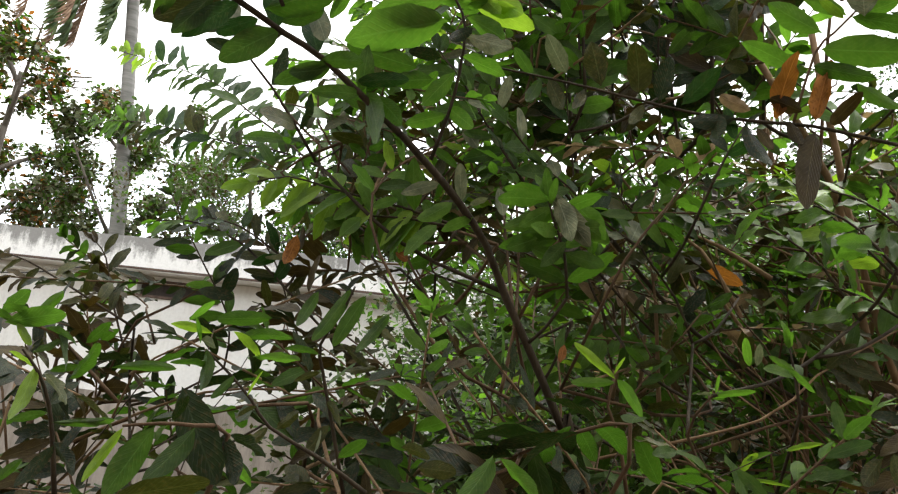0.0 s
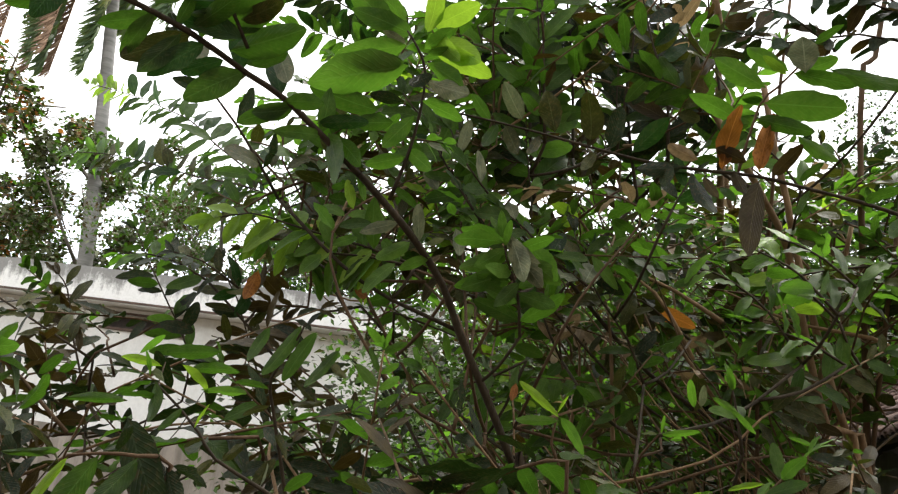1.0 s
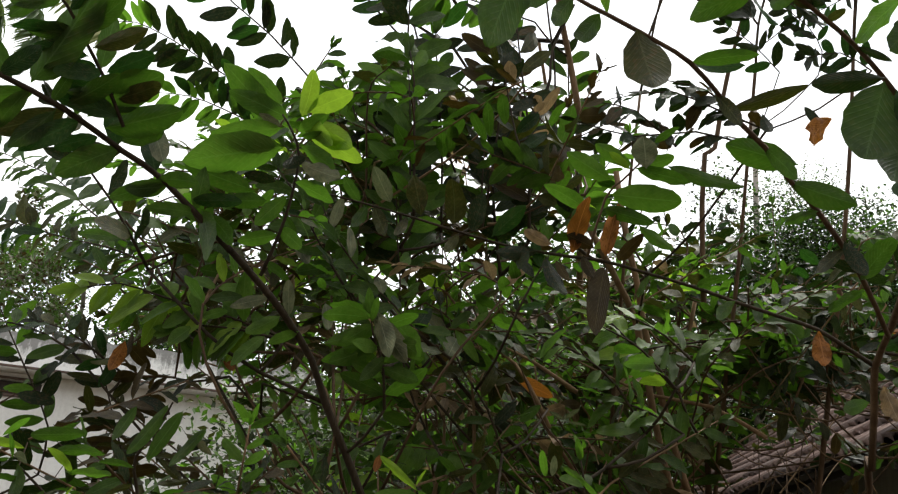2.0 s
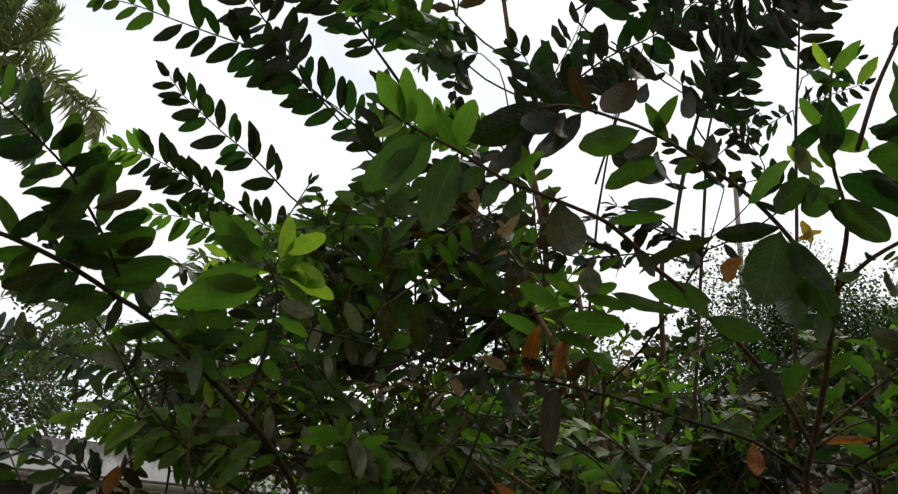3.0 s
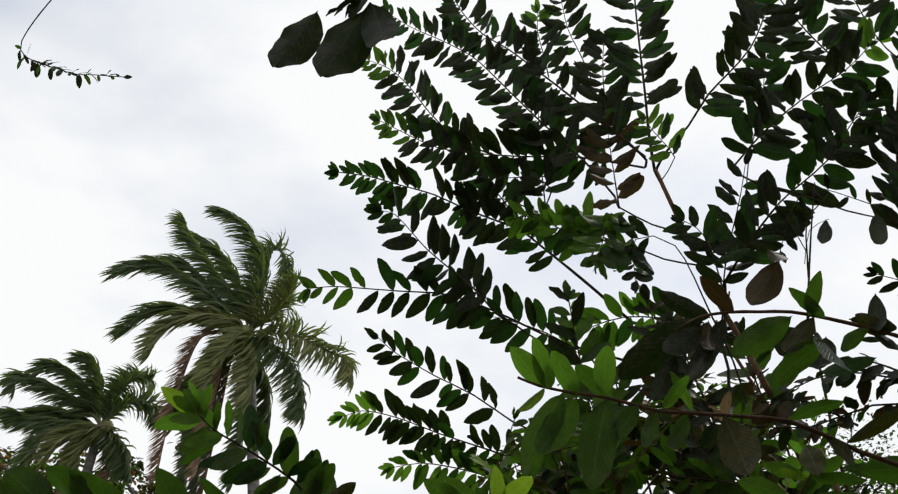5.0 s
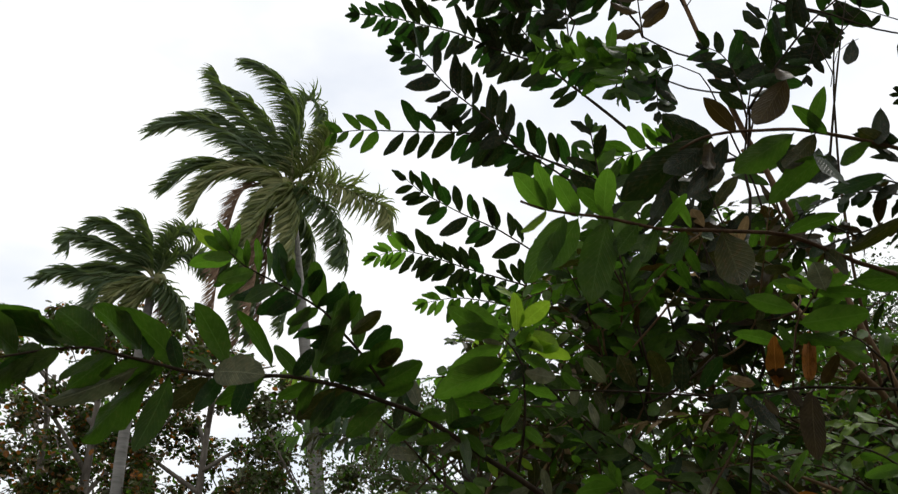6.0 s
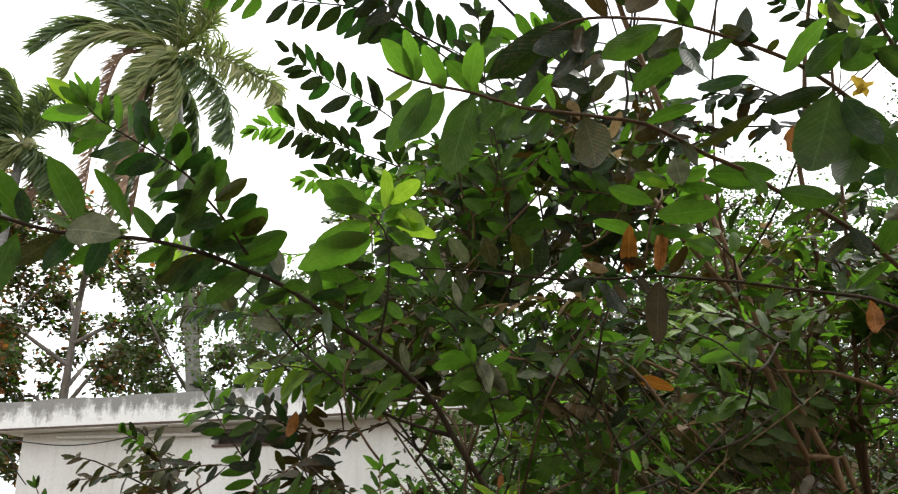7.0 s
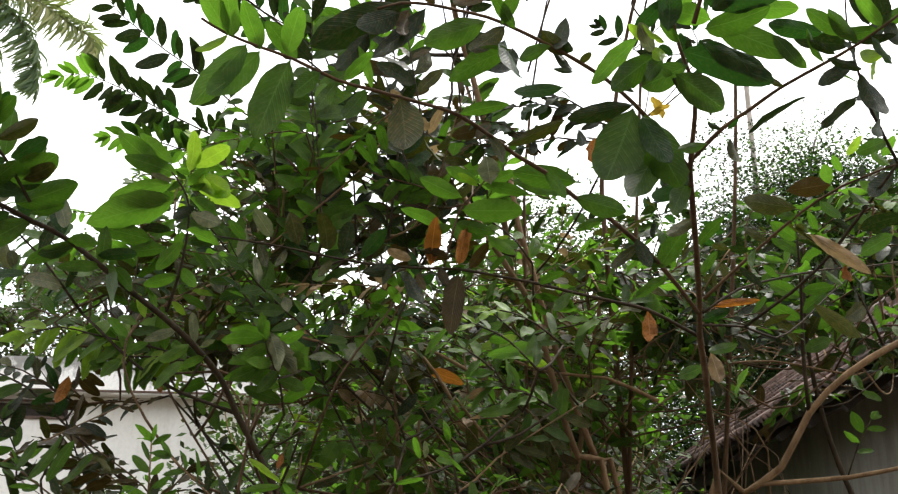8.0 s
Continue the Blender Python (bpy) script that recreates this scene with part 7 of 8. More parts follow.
side.shoot([(1.417, 2.4, 2.99), (1.432, 2.4, 3.077), (1.391, 2.4, 3.16), (1.32, 2.4, 3.219), (1.285, 2.4, 3.283)], 0.002, 0.0012, 0.05, 0.04, start=0.1, looks=CROWN, **SKYWARD)
side.shoot([(1.307, 1.9, 2.671), (1.238, 1.9, 2.709), (1.157, 1.9, 2.684)], 0.002, 0.0012, 0.045, 0.03, start=0.1, looks=CROWN, **SKYWARD)
side.shoot([(1.577, 2.45, 3.353), (1.682, 2.45, 3.418), (1.828, 2.45, 3.489)], 0.002, 0.0012, 0.06, 0.035, start=0.1, looks=CROWN, **SKYWARD)
side.shoot([(1.262, 2.3, 2.915), (1.187, 2.3, 2.998), (1.109, 2.3, 3.052)], 0.002, 0.0012, 0.06, 0.05, start=0.1, looks=CROWN, **SKYWARD)
side.thicket(stems, 100, (1.95, 2.7), TANGLE, HILLS, seed=52, bay=-0.13, floor=0.1, thin=((0.18, 0.45, -0.1, 0.15, 4.0, 0.88), (0.04, 0.2, 0.18, 0.46, 2.5, 0.75), (0.06, 0.24, 0.04, 0.5, 3.3, 0.3), (0.0, 0.4, -0.1, 0.3, 4.0, 0.12), (-0.12, 0.36, 0.15, 0.42, 4.0, 0.1), (0.23, 0.45, -0.05, 0.17, 4.0, 0.93), (0.23, 0.45, 0.17, 0.26, 4.0, 0.6)))
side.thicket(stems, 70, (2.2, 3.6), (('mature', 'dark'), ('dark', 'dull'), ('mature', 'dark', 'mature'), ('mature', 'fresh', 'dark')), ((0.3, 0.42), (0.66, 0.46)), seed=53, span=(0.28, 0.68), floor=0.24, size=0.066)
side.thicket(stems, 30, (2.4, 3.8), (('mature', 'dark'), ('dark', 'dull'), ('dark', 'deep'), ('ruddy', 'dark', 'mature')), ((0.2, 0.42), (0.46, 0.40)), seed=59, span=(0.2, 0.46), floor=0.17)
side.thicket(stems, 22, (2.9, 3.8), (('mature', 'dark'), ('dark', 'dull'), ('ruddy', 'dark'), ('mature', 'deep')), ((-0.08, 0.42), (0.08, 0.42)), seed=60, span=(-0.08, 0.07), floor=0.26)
side.thicket(stems, 45, (2.7, 3.7), (('fresh', 'mature'), ('mature', 'dull'), ('mature', 'fresh', 'dark')), ((0, 0.2), (0.4, 0.2)), seed=57, span=(0.02, 0.24), floor=-0.08, size=0.06, gap=0.035)
side.shoot([(0.608, 2.3, 2.317), (0.596, 2.3, 2.492), (0.575, 2.3, 2.676), (0.545, 2.3, 2.829), (0.513, 2.3, 3.009)], 0.005, 0.002, 0.1, 0.05, start=0.1, looks=('dark', 'ruddy', 'dark', 'dull'))
side.shoot([(0.384, 2.4, 2.35), (0.358, 2.4, 2.59), (0.326, 2.4, 2.784), (0.294, 2.4, 2.967)], 0.004, 0.002, 0.09, 0.05, start=0.2, looks=('mature', 'fresh', 'dark'))
side.shoot([(0.486, 2.3, 2.333), (0.499, 2.3, 2.564), (0.503, 2.3, 2.732), (0.51, 2.3, 2.829)], 0.004, 0.002, 0.09, 0.05, start=0.2, looks=('dark', 'mature'))
side.shoot([(0.777, 2.6, 2.442), (0.767, 2.6, 2.681), (0.728, 2.6, 2.891), (0.707, 2.6, 3.111)], 0.005, 0.002, 0.1, 0.05, start=0.1, looks=('dark', 'mature'))
side.shoot([(0.317, 2.2, 2.297), (0.291, 2.2, 2.5), (0.268, 2.2, 2.679), (0.245, 2.2, 2.771)], 0.004, 0.002, 0.09, 0.05, start=0.1, looks=('mature', 'fresh'))
side.thicket(stems, 48, (2.7, 3.9), (('fresh', 'mature'), ('dull', 'mature'), ('mature', 'straw', 'fresh'), ('ruddy', 'mature'), ('fresh', 'fresh', 'dark')), ((0, 0.36), (0.3, 0.36), (0.5, 0.42)), seed=58, span=(0.03, 0.24), floor=-0.05, size=0.07, gap=0.035)
# two smooth tan stems side by side
side.limb([(1.22, 2.55, 0.0), (1.131, 2.5, 1.603), (1.028, 2.45, 1.767), (0.971, 2.4, 1.917), (0.902, 2.35, 2.15), (0.837, 2.3, 2.243), (0.779, 2.28, 2.329), (0.687, 2.3, 2.493)], 0.012, 0.008, name='trunk', mat=BARK_TAN)
side.limb([(1.3, 2.6, 0.0), (1.172, 2.55, 1.606), (1.09, 2.5, 1.758), (1.017, 2.45, 1.926), (0.934, 2.4, 2.163), (0.9, 2.36, 2.271), (0.861, 2.33, 2.382), (0.831, 2.35, 2.57)], 0.012, 0.008, name='trunk', mat=BARK_TAN)
# bare tan twigs in the heart of the bush
dead = random.Random(71)
for k in range(70):
    y = dead.uniform(2.1, 4.3)
    p = np.array((0.55 + dead.uniform(-0.08, 0.36) * y, y, 1.5 + dead.uniform(-0.12, 0.26) * y))
    d = np.array((dead.gauss(-0.25, 0.35), dead.gauss(0, 0.2), dead.uniform(0.2, 0.6)))
    side.limb([(p[0] * 0.5 + 0.7, 3.3, 0.5), p - d * 0.5 + np.array((0.03, 0, -0.05)), p, p + d * 0.6], 0.0045, 0.0012, 'twig', BARK_TAN if k % 2 else BARK_BROWN, 5)
side.shoot([(0.302, 2.2, 2.345), (0.28, 2.2, 2.5), (0.267, 2.2, 2.606), (0.244, 2.2, 2.744)], 0.003, 0.0014, 0.092, 0.05, start=0.05, looks=('mature', 'fresh', 'mature'), face=(0.1, -0.5, 0.85))
side.shoot([(0.586, 2.1, 2.386), (0.535, 2.1, 2.51), (0.488, 2.1, 2.692)], 0.003, 0.0014, 0.076, 0.05, start=0.1, looks=('dark', 'deep'))
side.shoot([(0.942, 2.1, 1.928), (0.853, 2.1, 2.01), (0.781, 2.1, 2.074), (0.746, 2.1, 2.102)], 0.003, 0.0014, 0.08, 0.045, start=0.1, looks=('fresh', 'young', 'fresh'), tip='young', face=(0.1, -0.5, 0.85))
side.shoot([(1.081, 2.15, 2.083), (0.985, 2.15, 2.061), (0.897, 2.15, 2.038), (0.817, 2.15, 2.006)], 0.003, 0.0014, 0.076, 0.045, start=0.1, looks=('fresh', 'mature', 'fresh'), tip='fresh', face=(0.1, -0.5, 0.85))
side.shoot([(0.402, 2.4, 2.536), (0.322, 2.4, 2.688), (0.279, 2.4, 2.787), (0.235, 2.4, 2.888)], 0.003, 0.0014, 0.08, 0.05, start=0.1, looks=('dark', 'mature', 'deep'))
side.shoot([(0.148, 2.3, 2.488), (0.119, 2.3, 2.616), (0.073, 2.3, 2.729)], 0.003, 0.0014, 0.08, 0.045, start=0.1, looks=('mature', 'fresh'))
side.shoot([(0.887, 2.2, 2.242), (0.841, 2.2, 2.307), (0.794, 2.2, 2.347), (0.763, 2.2, 2.372)], 0.003, 0.0014, 0.068, 0.04, start=0.1, looks=('fresh', 'young', 'fresh'), tip='young')
side.shoot([(0.506, 2.4, 2.538), (0.608, 2.4, 2.597), (0.711, 2.4, 2.676), (0.798, 2.4, 2.737)], 0.003, 0.0014, 0.072, 0.045, start=0.1, looks=('dark', 'deep', 'ruddy'))
side.shoot([(0.454, 2, 1.91), (0.368, 2, 1.963), (0.309, 2, 2.018), (0.25, 2, 2.059)], 0.003, 0.0014, 0.068, 0.045, start=0.1, looks=('mature', 'deep', 'pale'))
side.shoot([(0.705, 1.8, 1.616), (0.692, 1.8, 1.684), (0.685, 1.8, 1.716)], 0.003, 0.0014, 0.06, 0.05, start=0.6, looks=('fresh', 'mature'), tip='fresh')
side.limb([(0.515, 2.6, 1.663), (0.519, 2.6, 1.95), (0.549, 2.6, 2.056), (0.494, 2.6, 2.108)], 0.006, 0.0025, 'twig', BARK_TAN)
side.limb([(0.696, 2.3, 1.856), (0.632, 2.3, 1.961), (0.567, 2.3, 2.023), (0.458, 2.3, 2.028)], 0.006, 0.0025, 'twig', BARK_TAN)
side.limb([(0.755, 2.3, 1.949), (0.646, 2.3, 2.009), (0.567, 2.3, 2.039)], 0.006, 0.0025, 'twig', BARK_TAN)
side.limb([(0.546, 2.4, 1.65), (0.519, 2.4, 1.898), (0.498, 2.4, 1.995)], 0.006, 0.0025, 'twig', BARK_TAN)
side.limb([(0.443, 2.5, 1.654), (0.458, 2.5, 1.816), (0.443, 2.5, 1.93)], 0.006, 0.0025, 'twig', BARK_TAN)
side.limb([(0.793, 2.5, 1.792), (0.693, 2.5, 1.92), (0.625, 2.5, 1.985)], 0.006, 0.0025, 'twig', BARK_TAN)
side.limb([(1.248, 2.4, 1.916), (1.108, 2.4, 1.977), (0.949, 2.4, 1.989), (0.772, 2.4, 2.05)], 0.006, 0.0025, 'twig', BARK_TAN)
side.limb([(0.628, 2.7, 1.673), (0.57, 2.7, 1.845), (0.574, 2.7, 1.969), (0.507, 2.7, 2.058)], 0.006, 0.0025, 'twig', BARK_TAN)
side.done()
# ---- the low shrub in front of the white wall ----
low = Tree("shrub", (-0.15, 1.6, 0), "low leafy guava shrub with fresh and reddish leaves", "shrub", "guava trees", 320, 45, 0.84)
stalk, line = low.limb([(-0.15, 1.6, 0), (-0.12, 1.55, 0.6), (-0.05, 1.45, 1.1)], 0.014, 0.009, 'trunk', BARK_BROWN)
l1, line = low.limb([(-0.14, 1.2, 1.391), (-0.132, 1.16, 1.447), (-0.132, 1.14, 1.478), (-0.136, 1.12, 1.503), (-0.144, 1.1, 1.521)], 0.0028, 0.0013, 'branch', BARK_DARK)
low.lone(l1, (-0.141, 1.12, 1.508), (-0.134, 1.105, 1.455), 'young', broad=1.25)
low.lone(l1, (-0.131, 1.12, 1.503), (-0.081, 1.105, 1.479), 'pale', broad=0.9)
low.lone(l1, (-0.129, 1.16, 1.501), (-0.084, 1.145, 1.541), 'mature', broad=0.7)
low.lone(l1, (-0.097, 1.12, 1.487), (-0.025, 1.105, 1.467), 'dull', broad=0.55)
low.lone(l1, (-0.112, 1.12, 1.46), (-0.026, 1.105, 1.469), 'mature', broad=0.3)
low.lone(l1, (-0.103, 1.12, 1.441), (-0.12, 1.105, 1.4), 'dark', broad=1.1)
low.lone(l1, (-0.142, 1.12, 1.507), (-0.159, 1.105, 1.52), 'young', broad=0.6)
low.lone(l1, (-0.117, 1.12, 1.468), (-0.142, 1.105, 1.459), 'mature', broad=0.9)
low.lone(l1, (-0.106, 1.12, 1.443), (-0.064, 1.105, 1.419), 'dark')
low.lone(l1, (-0.131, 1.12, 1.425), (-0.143, 1.105, 1.403), 'mature', broad=1.1)
l2, line = low.limb([(0.15, 1.3, 1.429), (0.1, 1.28, 1.458), (0.046, 1.26, 1.483), (0.026, 1.25, 1.507), (-0.001, 1.24, 1.532), (-0.022, 1.22, 1.551)], 0.0026, 0.0012, 'branch', BARK_DARK)
low.lone(l2, (0.039, 1.22, 1.547), (0.015, 1.205, 1.576), 'young', broad=0.95)
low.lone(l2, (0.029, 1.22, 1.55), (0.083, 1.205, 1.549), 'fresh', broad=0.7)
low.lone(l2, (0.031, 1.22, 1.51), (0.047, 1.205, 1.539), 'young', broad=0.4)
low.lone(l2, (-0.018, 1.22, 1.569), (-0.057, 1.205, 1.575), 'young', broad=0.8)
low.lone(l2, (-0.03, 1.22, 1.561), (-0, 1.205, 1.558), 'pale', broad=1.2)
low.lone(l2, (0.043, 1.22, 1.592), (-0.011, 1.205, 1.583), 'mature', broad=0.8)
low.lone(l2, (0.012, 1.22, 1.57), (0.082, 1.205, 1.579), 'mature', broad=0.6)
low.lone(l2, (-0.122, 1.22, 1.521), (-0.03, 1.205, 1.534), 'mature', broad=0.5)
low.lone(l2, (-0.022, 1.22, 1.553), (-0.003, 1.205, 1.506), 'mature', broad=1.3)
low.lone(l2, (-0.029, 1.22, 1.557), (-0.032, 1.205, 1.585), 'fresh', broad=0.7)
low.lone(l2, (0.014, 1.22, 1.529), (0.001, 1.205, 1.5), 'mature')
low.lone(l2, (0.044, 1.22, 1.501), (0.027, 1.205, 1.492), 'dull', broad=0.9)
low.lone(l2, (0.059, 1.22, 1.483), (0.045, 1.205, 1.461), 'dull', broad=1.2)
low.lone(l2, (0.066, 1.22, 1.481), (0.091, 1.205, 1.5), 'dull', broad=1.1)
low.lone(l2, (-0.006, 1.22, 1.535), (-0.05, 1.205, 1.537), 'mature', broad=0.8)
low.lone(l2, (-0.047, 1.22, 1.579), (-0.014, 1.205, 1.604), 'fresh', broad=0.6)
l4, line = low.limb([(0.052, 1.1, 1.401), (0.066, 1.1, 1.47), (0.042, 1.08, 1.474), (0.016, 1.07, 1.472), (-0.016, 1.07, 1.466)], 0.0026, 0.0012, 'branch', BARK_BROWN)
low.lone(l4, (-0.015, 1.07, 1.465), (-0.033, 1.055, 1.417), 'young', broad=0.65)
low.lone(l4, (0.013, 1.07, 1.471), (-0.013, 1.055, 1.408), 'mature')
low.lone(l4, (0.048, 1.07, 1.473), (0.027, 1.055, 1.421), 'mature', broad=1.15)
low.lone(l4, (0.015, 1.1, 1.506), (0.067, 1.085, 1.426), 'dark', broad=1.5)
low.lone(l4, (0.005, 1.04, 1.411), (0.09, 1.025, 1.434), 'dull')
low.lone(l4, (0.061, 1.1, 1.469), (0.09, 1.085, 1.43), 'dark', broad=1.3)
low.lone(l4, (0.026, 1.07, 1.474), (0.043, 1.055, 1.497), 'dark')
low.lone(l4, (0.077, 1.15, 1.427), (0.057, 1.135, 1.45), 'fresh', broad=0.9)
low.lone(l4, (0.059, 1.12, 1.47), (0.108, 1.105, 1.461), 'dark')
l5, line = low.limb([(-0.149, 1.3, 1.489), (-0.196, 1.3, 1.523), (-0.245, 1.3, 1.557), (-0.303, 1.3, 1.568), (-0.349, 1.3, 1.573)], 0.0026, 0.0012, 'branch', BARK_BROWN)
low.lone(l5, (-0.319, 1.3, 1.573), (-0.271, 1.285, 1.601), 'fresh', broad=1.2)
low.lone(l5, (-0.31, 1.3, 1.562), (-0.216, 1.285, 1.586), 'fresh', broad=0.9)
low.lone(l5, (-0.295, 1.3, 1.562), (-0.258, 1.285, 1.538), 'young', broad=1.3)
low.lone(l5, (-0.26, 1.3, 1.561), (-0.192, 1.285, 1.553), 'mature', broad=0.9)
low.lone(l5, (-0.243, 1.3, 1.56), (-0.193, 1.285, 1.52), 'mature', broad=1.3)
low.lone(l5, (-0.273, 1.3, 1.568), (-0.299, 1.285, 1.589), 'fresh', broad=1.1)
low.lone(l5, (-0.28, 1.3, 1.567), (-0.236, 1.285, 1.603), 'fresh', broad=0.9)
low.lone(l5, (-0.196, 1.3, 1.523), (-0.229, 1.285, 1.517), 'mature')
low.lone(l5, (-0.232, 1.3, 1.552), (-0.253, 1.285, 1.528), 'mature', broad=1.1)
low.lone(l5, (-0.203, 1.3, 1.549), (-0.166, 1.285, 1.577), 'mature', broad=0.9)
low.lone(l5, (-0.298, 1.3, 1.565), (-0.333, 1.285, 1.579), 'fresh')
l6, line = low.limb([(0.089, 1.45, 1.418), (0.069, 1.42, 1.498), (0.053, 1.4, 1.557), (0.05, 1.38, 1.589), (0.077, 1.36, 1.631), (0.089, 1.35, 1.658)], 0.0028, 0.0012, 'branch', BARK_DARK)
low.lone(l6, (0.043, 1.36, 1.65), (0.028, 1.345, 1.598), 'mature', broad=0.85)
low.lone(l6, (0.082, 1.36, 1.657), (0.056, 1.345, 1.583), 'mature', broad=0.8)
low.lone(l6, (0.102, 1.36, 1.651), (0.073, 1.345, 1.585), 'mature', broad=0.85)
low.lone(l6, (0.134, 1.36, 1.633), (0.103, 1.345, 1.576), 'mature', broad=0.75)
low.lone(l6, (0.083, 1.36, 1.59), (0.119, 1.345, 1.565), 'dull')
low.lone(l6, (0.062, 1.36, 1.554), (0.033, 1.345, 1.542), 'dull')
low.lone(l6, (0.074, 1.36, 1.522), (0.109, 1.345, 1.499), 'dull', broad=1.2)
low.lone(l6, (0.069, 1.36, 1.492), (0.082, 1.345, 1.457), 'pale', broad=1.5)
low.lone(l6, (0.082, 1.36, 1.496), (0.062, 1.345, 1.461), 'dull', broad=1.3)
low.lone(l6, (0.098, 1.36, 1.46), (0.132, 1.345, 1.483), 'mature')
low.lone(l6, (0.128, 1.36, 1.568), (0.093, 1.345, 1.556), 'dull', broad=0.8)
low.lone(l6, (0.058, 1.36, 1.574), (0.019, 1.345, 1.581), 'mature', broad=0.9)
low.lone(l6, (0.279, 1.3, 1.486), (0.259, 1.285, 1.419), 'fresh', broad=1.4)
low.lone(l6, (0.285, 1.3, 1.484), (0.334, 1.285, 1.446), 'fresh', broad=0.9)
low.lone(l6, (0.201, 1.3, 1.463), (0.244, 1.285, 1.462), 'dull', broad=1.2)
low.lone(l6, (0.264, 1.45, 1.525), (0.324, 1.435, 1.514), 'mature')
low.lone(l6, (0.325, 1.5, 1.506), (0.358, 1.485, 1.538), 'mature', broad=0.9)
low.lone(l6, (0.18, 1.3, 1.481), (0.22, 1.285, 1.48), 'dull', broad=1.2)
low.lone(l6, (0.072, 1.5, 1.641), (0.126, 1.485, 1.613), 'dull', broad=0.8)
low.lone(l6, (0.112, 1.5, 1.637), (0.079, 1.485, 1.616), 'dark', broad=0.8)
l8, line = low.limb([(0.435, 1.55, 1.463), (0.417, 1.53, 1.534), (0.4, 1.51, 1.567), (0.404, 1.5, 1.603)], 0.003, 0.0014, 'branch', BARK_BROWN)
low.lone(l8, (0.407, 1.5, 1.602), (0.35, 1.485, 1.641), 'young', broad=0.55)
low.lone(l8, (0.407, 1.5, 1.598), (0.351, 1.485, 1.591), 'fresh', broad=0.8)
low.lone(l8, (0.407, 1.5, 1.603), (0.452, 1.485, 1.56), 'fresh', broad=0.95)
low.lone(l8, (0.403, 1.5, 1.606), (0.415, 1.485, 1.633), 'young', broad=0.6)
low.lone(l8, (0.416, 1.5, 1.532), (0.438, 1.485, 1.507), 'mature')
low.lone(l8, (0.411, 1.5, 1.546), (0.381, 1.485, 1.52), 'mature')
l9, line = low.limb([(0.601, 1.9, 1.479), (0.543, 1.85, 1.564), (0.564, 1.8, 1.618), (0.576, 1.8, 1.631)], 0.003, 0.0014, 'branch', BARK_BROWN)
low.lone(l9, (0.573, 1.8, 1.629), (0.635, 1.785, 1.64), 'fresh', broad=0.5)
low.lone(l9, (0.573, 1.8, 1.629), (0.541, 1.785, 1.631), 'pale', broad=0.8)
low.lone(l9, (0.576, 1.8, 1.631), (0.577, 1.785, 1.662), 'fresh', broad=0.6)
low.lone(l9, (0.626, 1.8, 1.68), (0.61, 1.785, 1.724), 'fresh', broad=1.2)
low.lone(l9, (0.636, 1.8, 1.682), (0.64, 1.785, 1.718), 'pale', broad=1.2)
low.lone(l9, (0.651, 1.8, 1.702), (0.689, 1.785, 1.68), 'fresh', broad=0.8)
low.lone(l9, (0.68, 1.8, 1.687), (0.72, 1.785, 1.648), 'fresh', broad=0.7)
low.lone(l9, (0.617, 1.8, 1.511), (0.64, 1.785, 1.55), 'young', broad=1.2)
low.lone(l9, (0.743, 1.8, 1.575), (0.678, 1.785, 1.559), 'young', broad=0.6)
low.lone(l9, (0.617, 1.8, 1.506), (0.692, 1.785, 1.507), 'young', broad=0.3)
low.lone(l9, (0.666, 1.8, 1.552), (0.622, 1.785, 1.537), 'fresh', broad=0.8)
low.lone(l9, (0.698, 2.1, 1.843), (0.727, 2.085, 1.868), 'pale', broad=0.9)
low.lone(l9, (0.703, 2.1, 1.838), (0.745, 2.085, 1.833), 'pale', broad=0.6)
low.lone(l9, (0.7, 2.1, 1.84), (0.662, 2.085, 1.853), 'pale', broad=0.7)
low.lone(l9, (0.675, 2, 2.012), (0.606, 1.985, 1.943), 'fresh', broad=0.7)
low.lone(l9, (0.798, 2, 2.003), (0.77, 1.985, 1.961), 'pale', broad=1.3)
low.lone(l9, (0.482, 2, 1.688), (0.437, 1.985, 1.723), 'mature')
low.lone(l9, (0.512, 2, 1.702), (0.461, 1.985, 1.683), 'dull', broad=1.2)
low.lone(l9, (0.565, 2.1, 1.71), (0.533, 2.085, 1.76), 'dull', broad=1.4)
low.lone(l9, (0.659, 2.2, 1.888), (0.613, 2.185, 1.844), 'mature', broad=0.9)
low.lone(l9, (0.741, 1.8, 1.587), (0.763, 1.785, 1.564), 'fresh', broad=0.8)
low.lone(l9, (0.76, 1.6, 1.551), (0.728, 1.585, 1.511), 'dull', broad=1.6)
low.lone(l9, (0.774, 1.6, 1.56), (0.783, 1.585, 1.518), 'dull', broad=1.5)
low.lone(l9, (0.773, 1.8, 1.653), (0.81, 1.785, 1.643), 'fresh', broad=0.8)
low.shoot([(0.847, 2, 1.814), (0.786, 2, 1.903), (0.723, 2, 1.952), (0.671, 2, 1.974), (0.619, 2, 1.975)], 0.003, 0.0014, 0.068, 0.045, start=0.1, looks=('fresh', 'mature', 'fresh'), tip='fresh', face=(0.1, -0.5, 0.8))
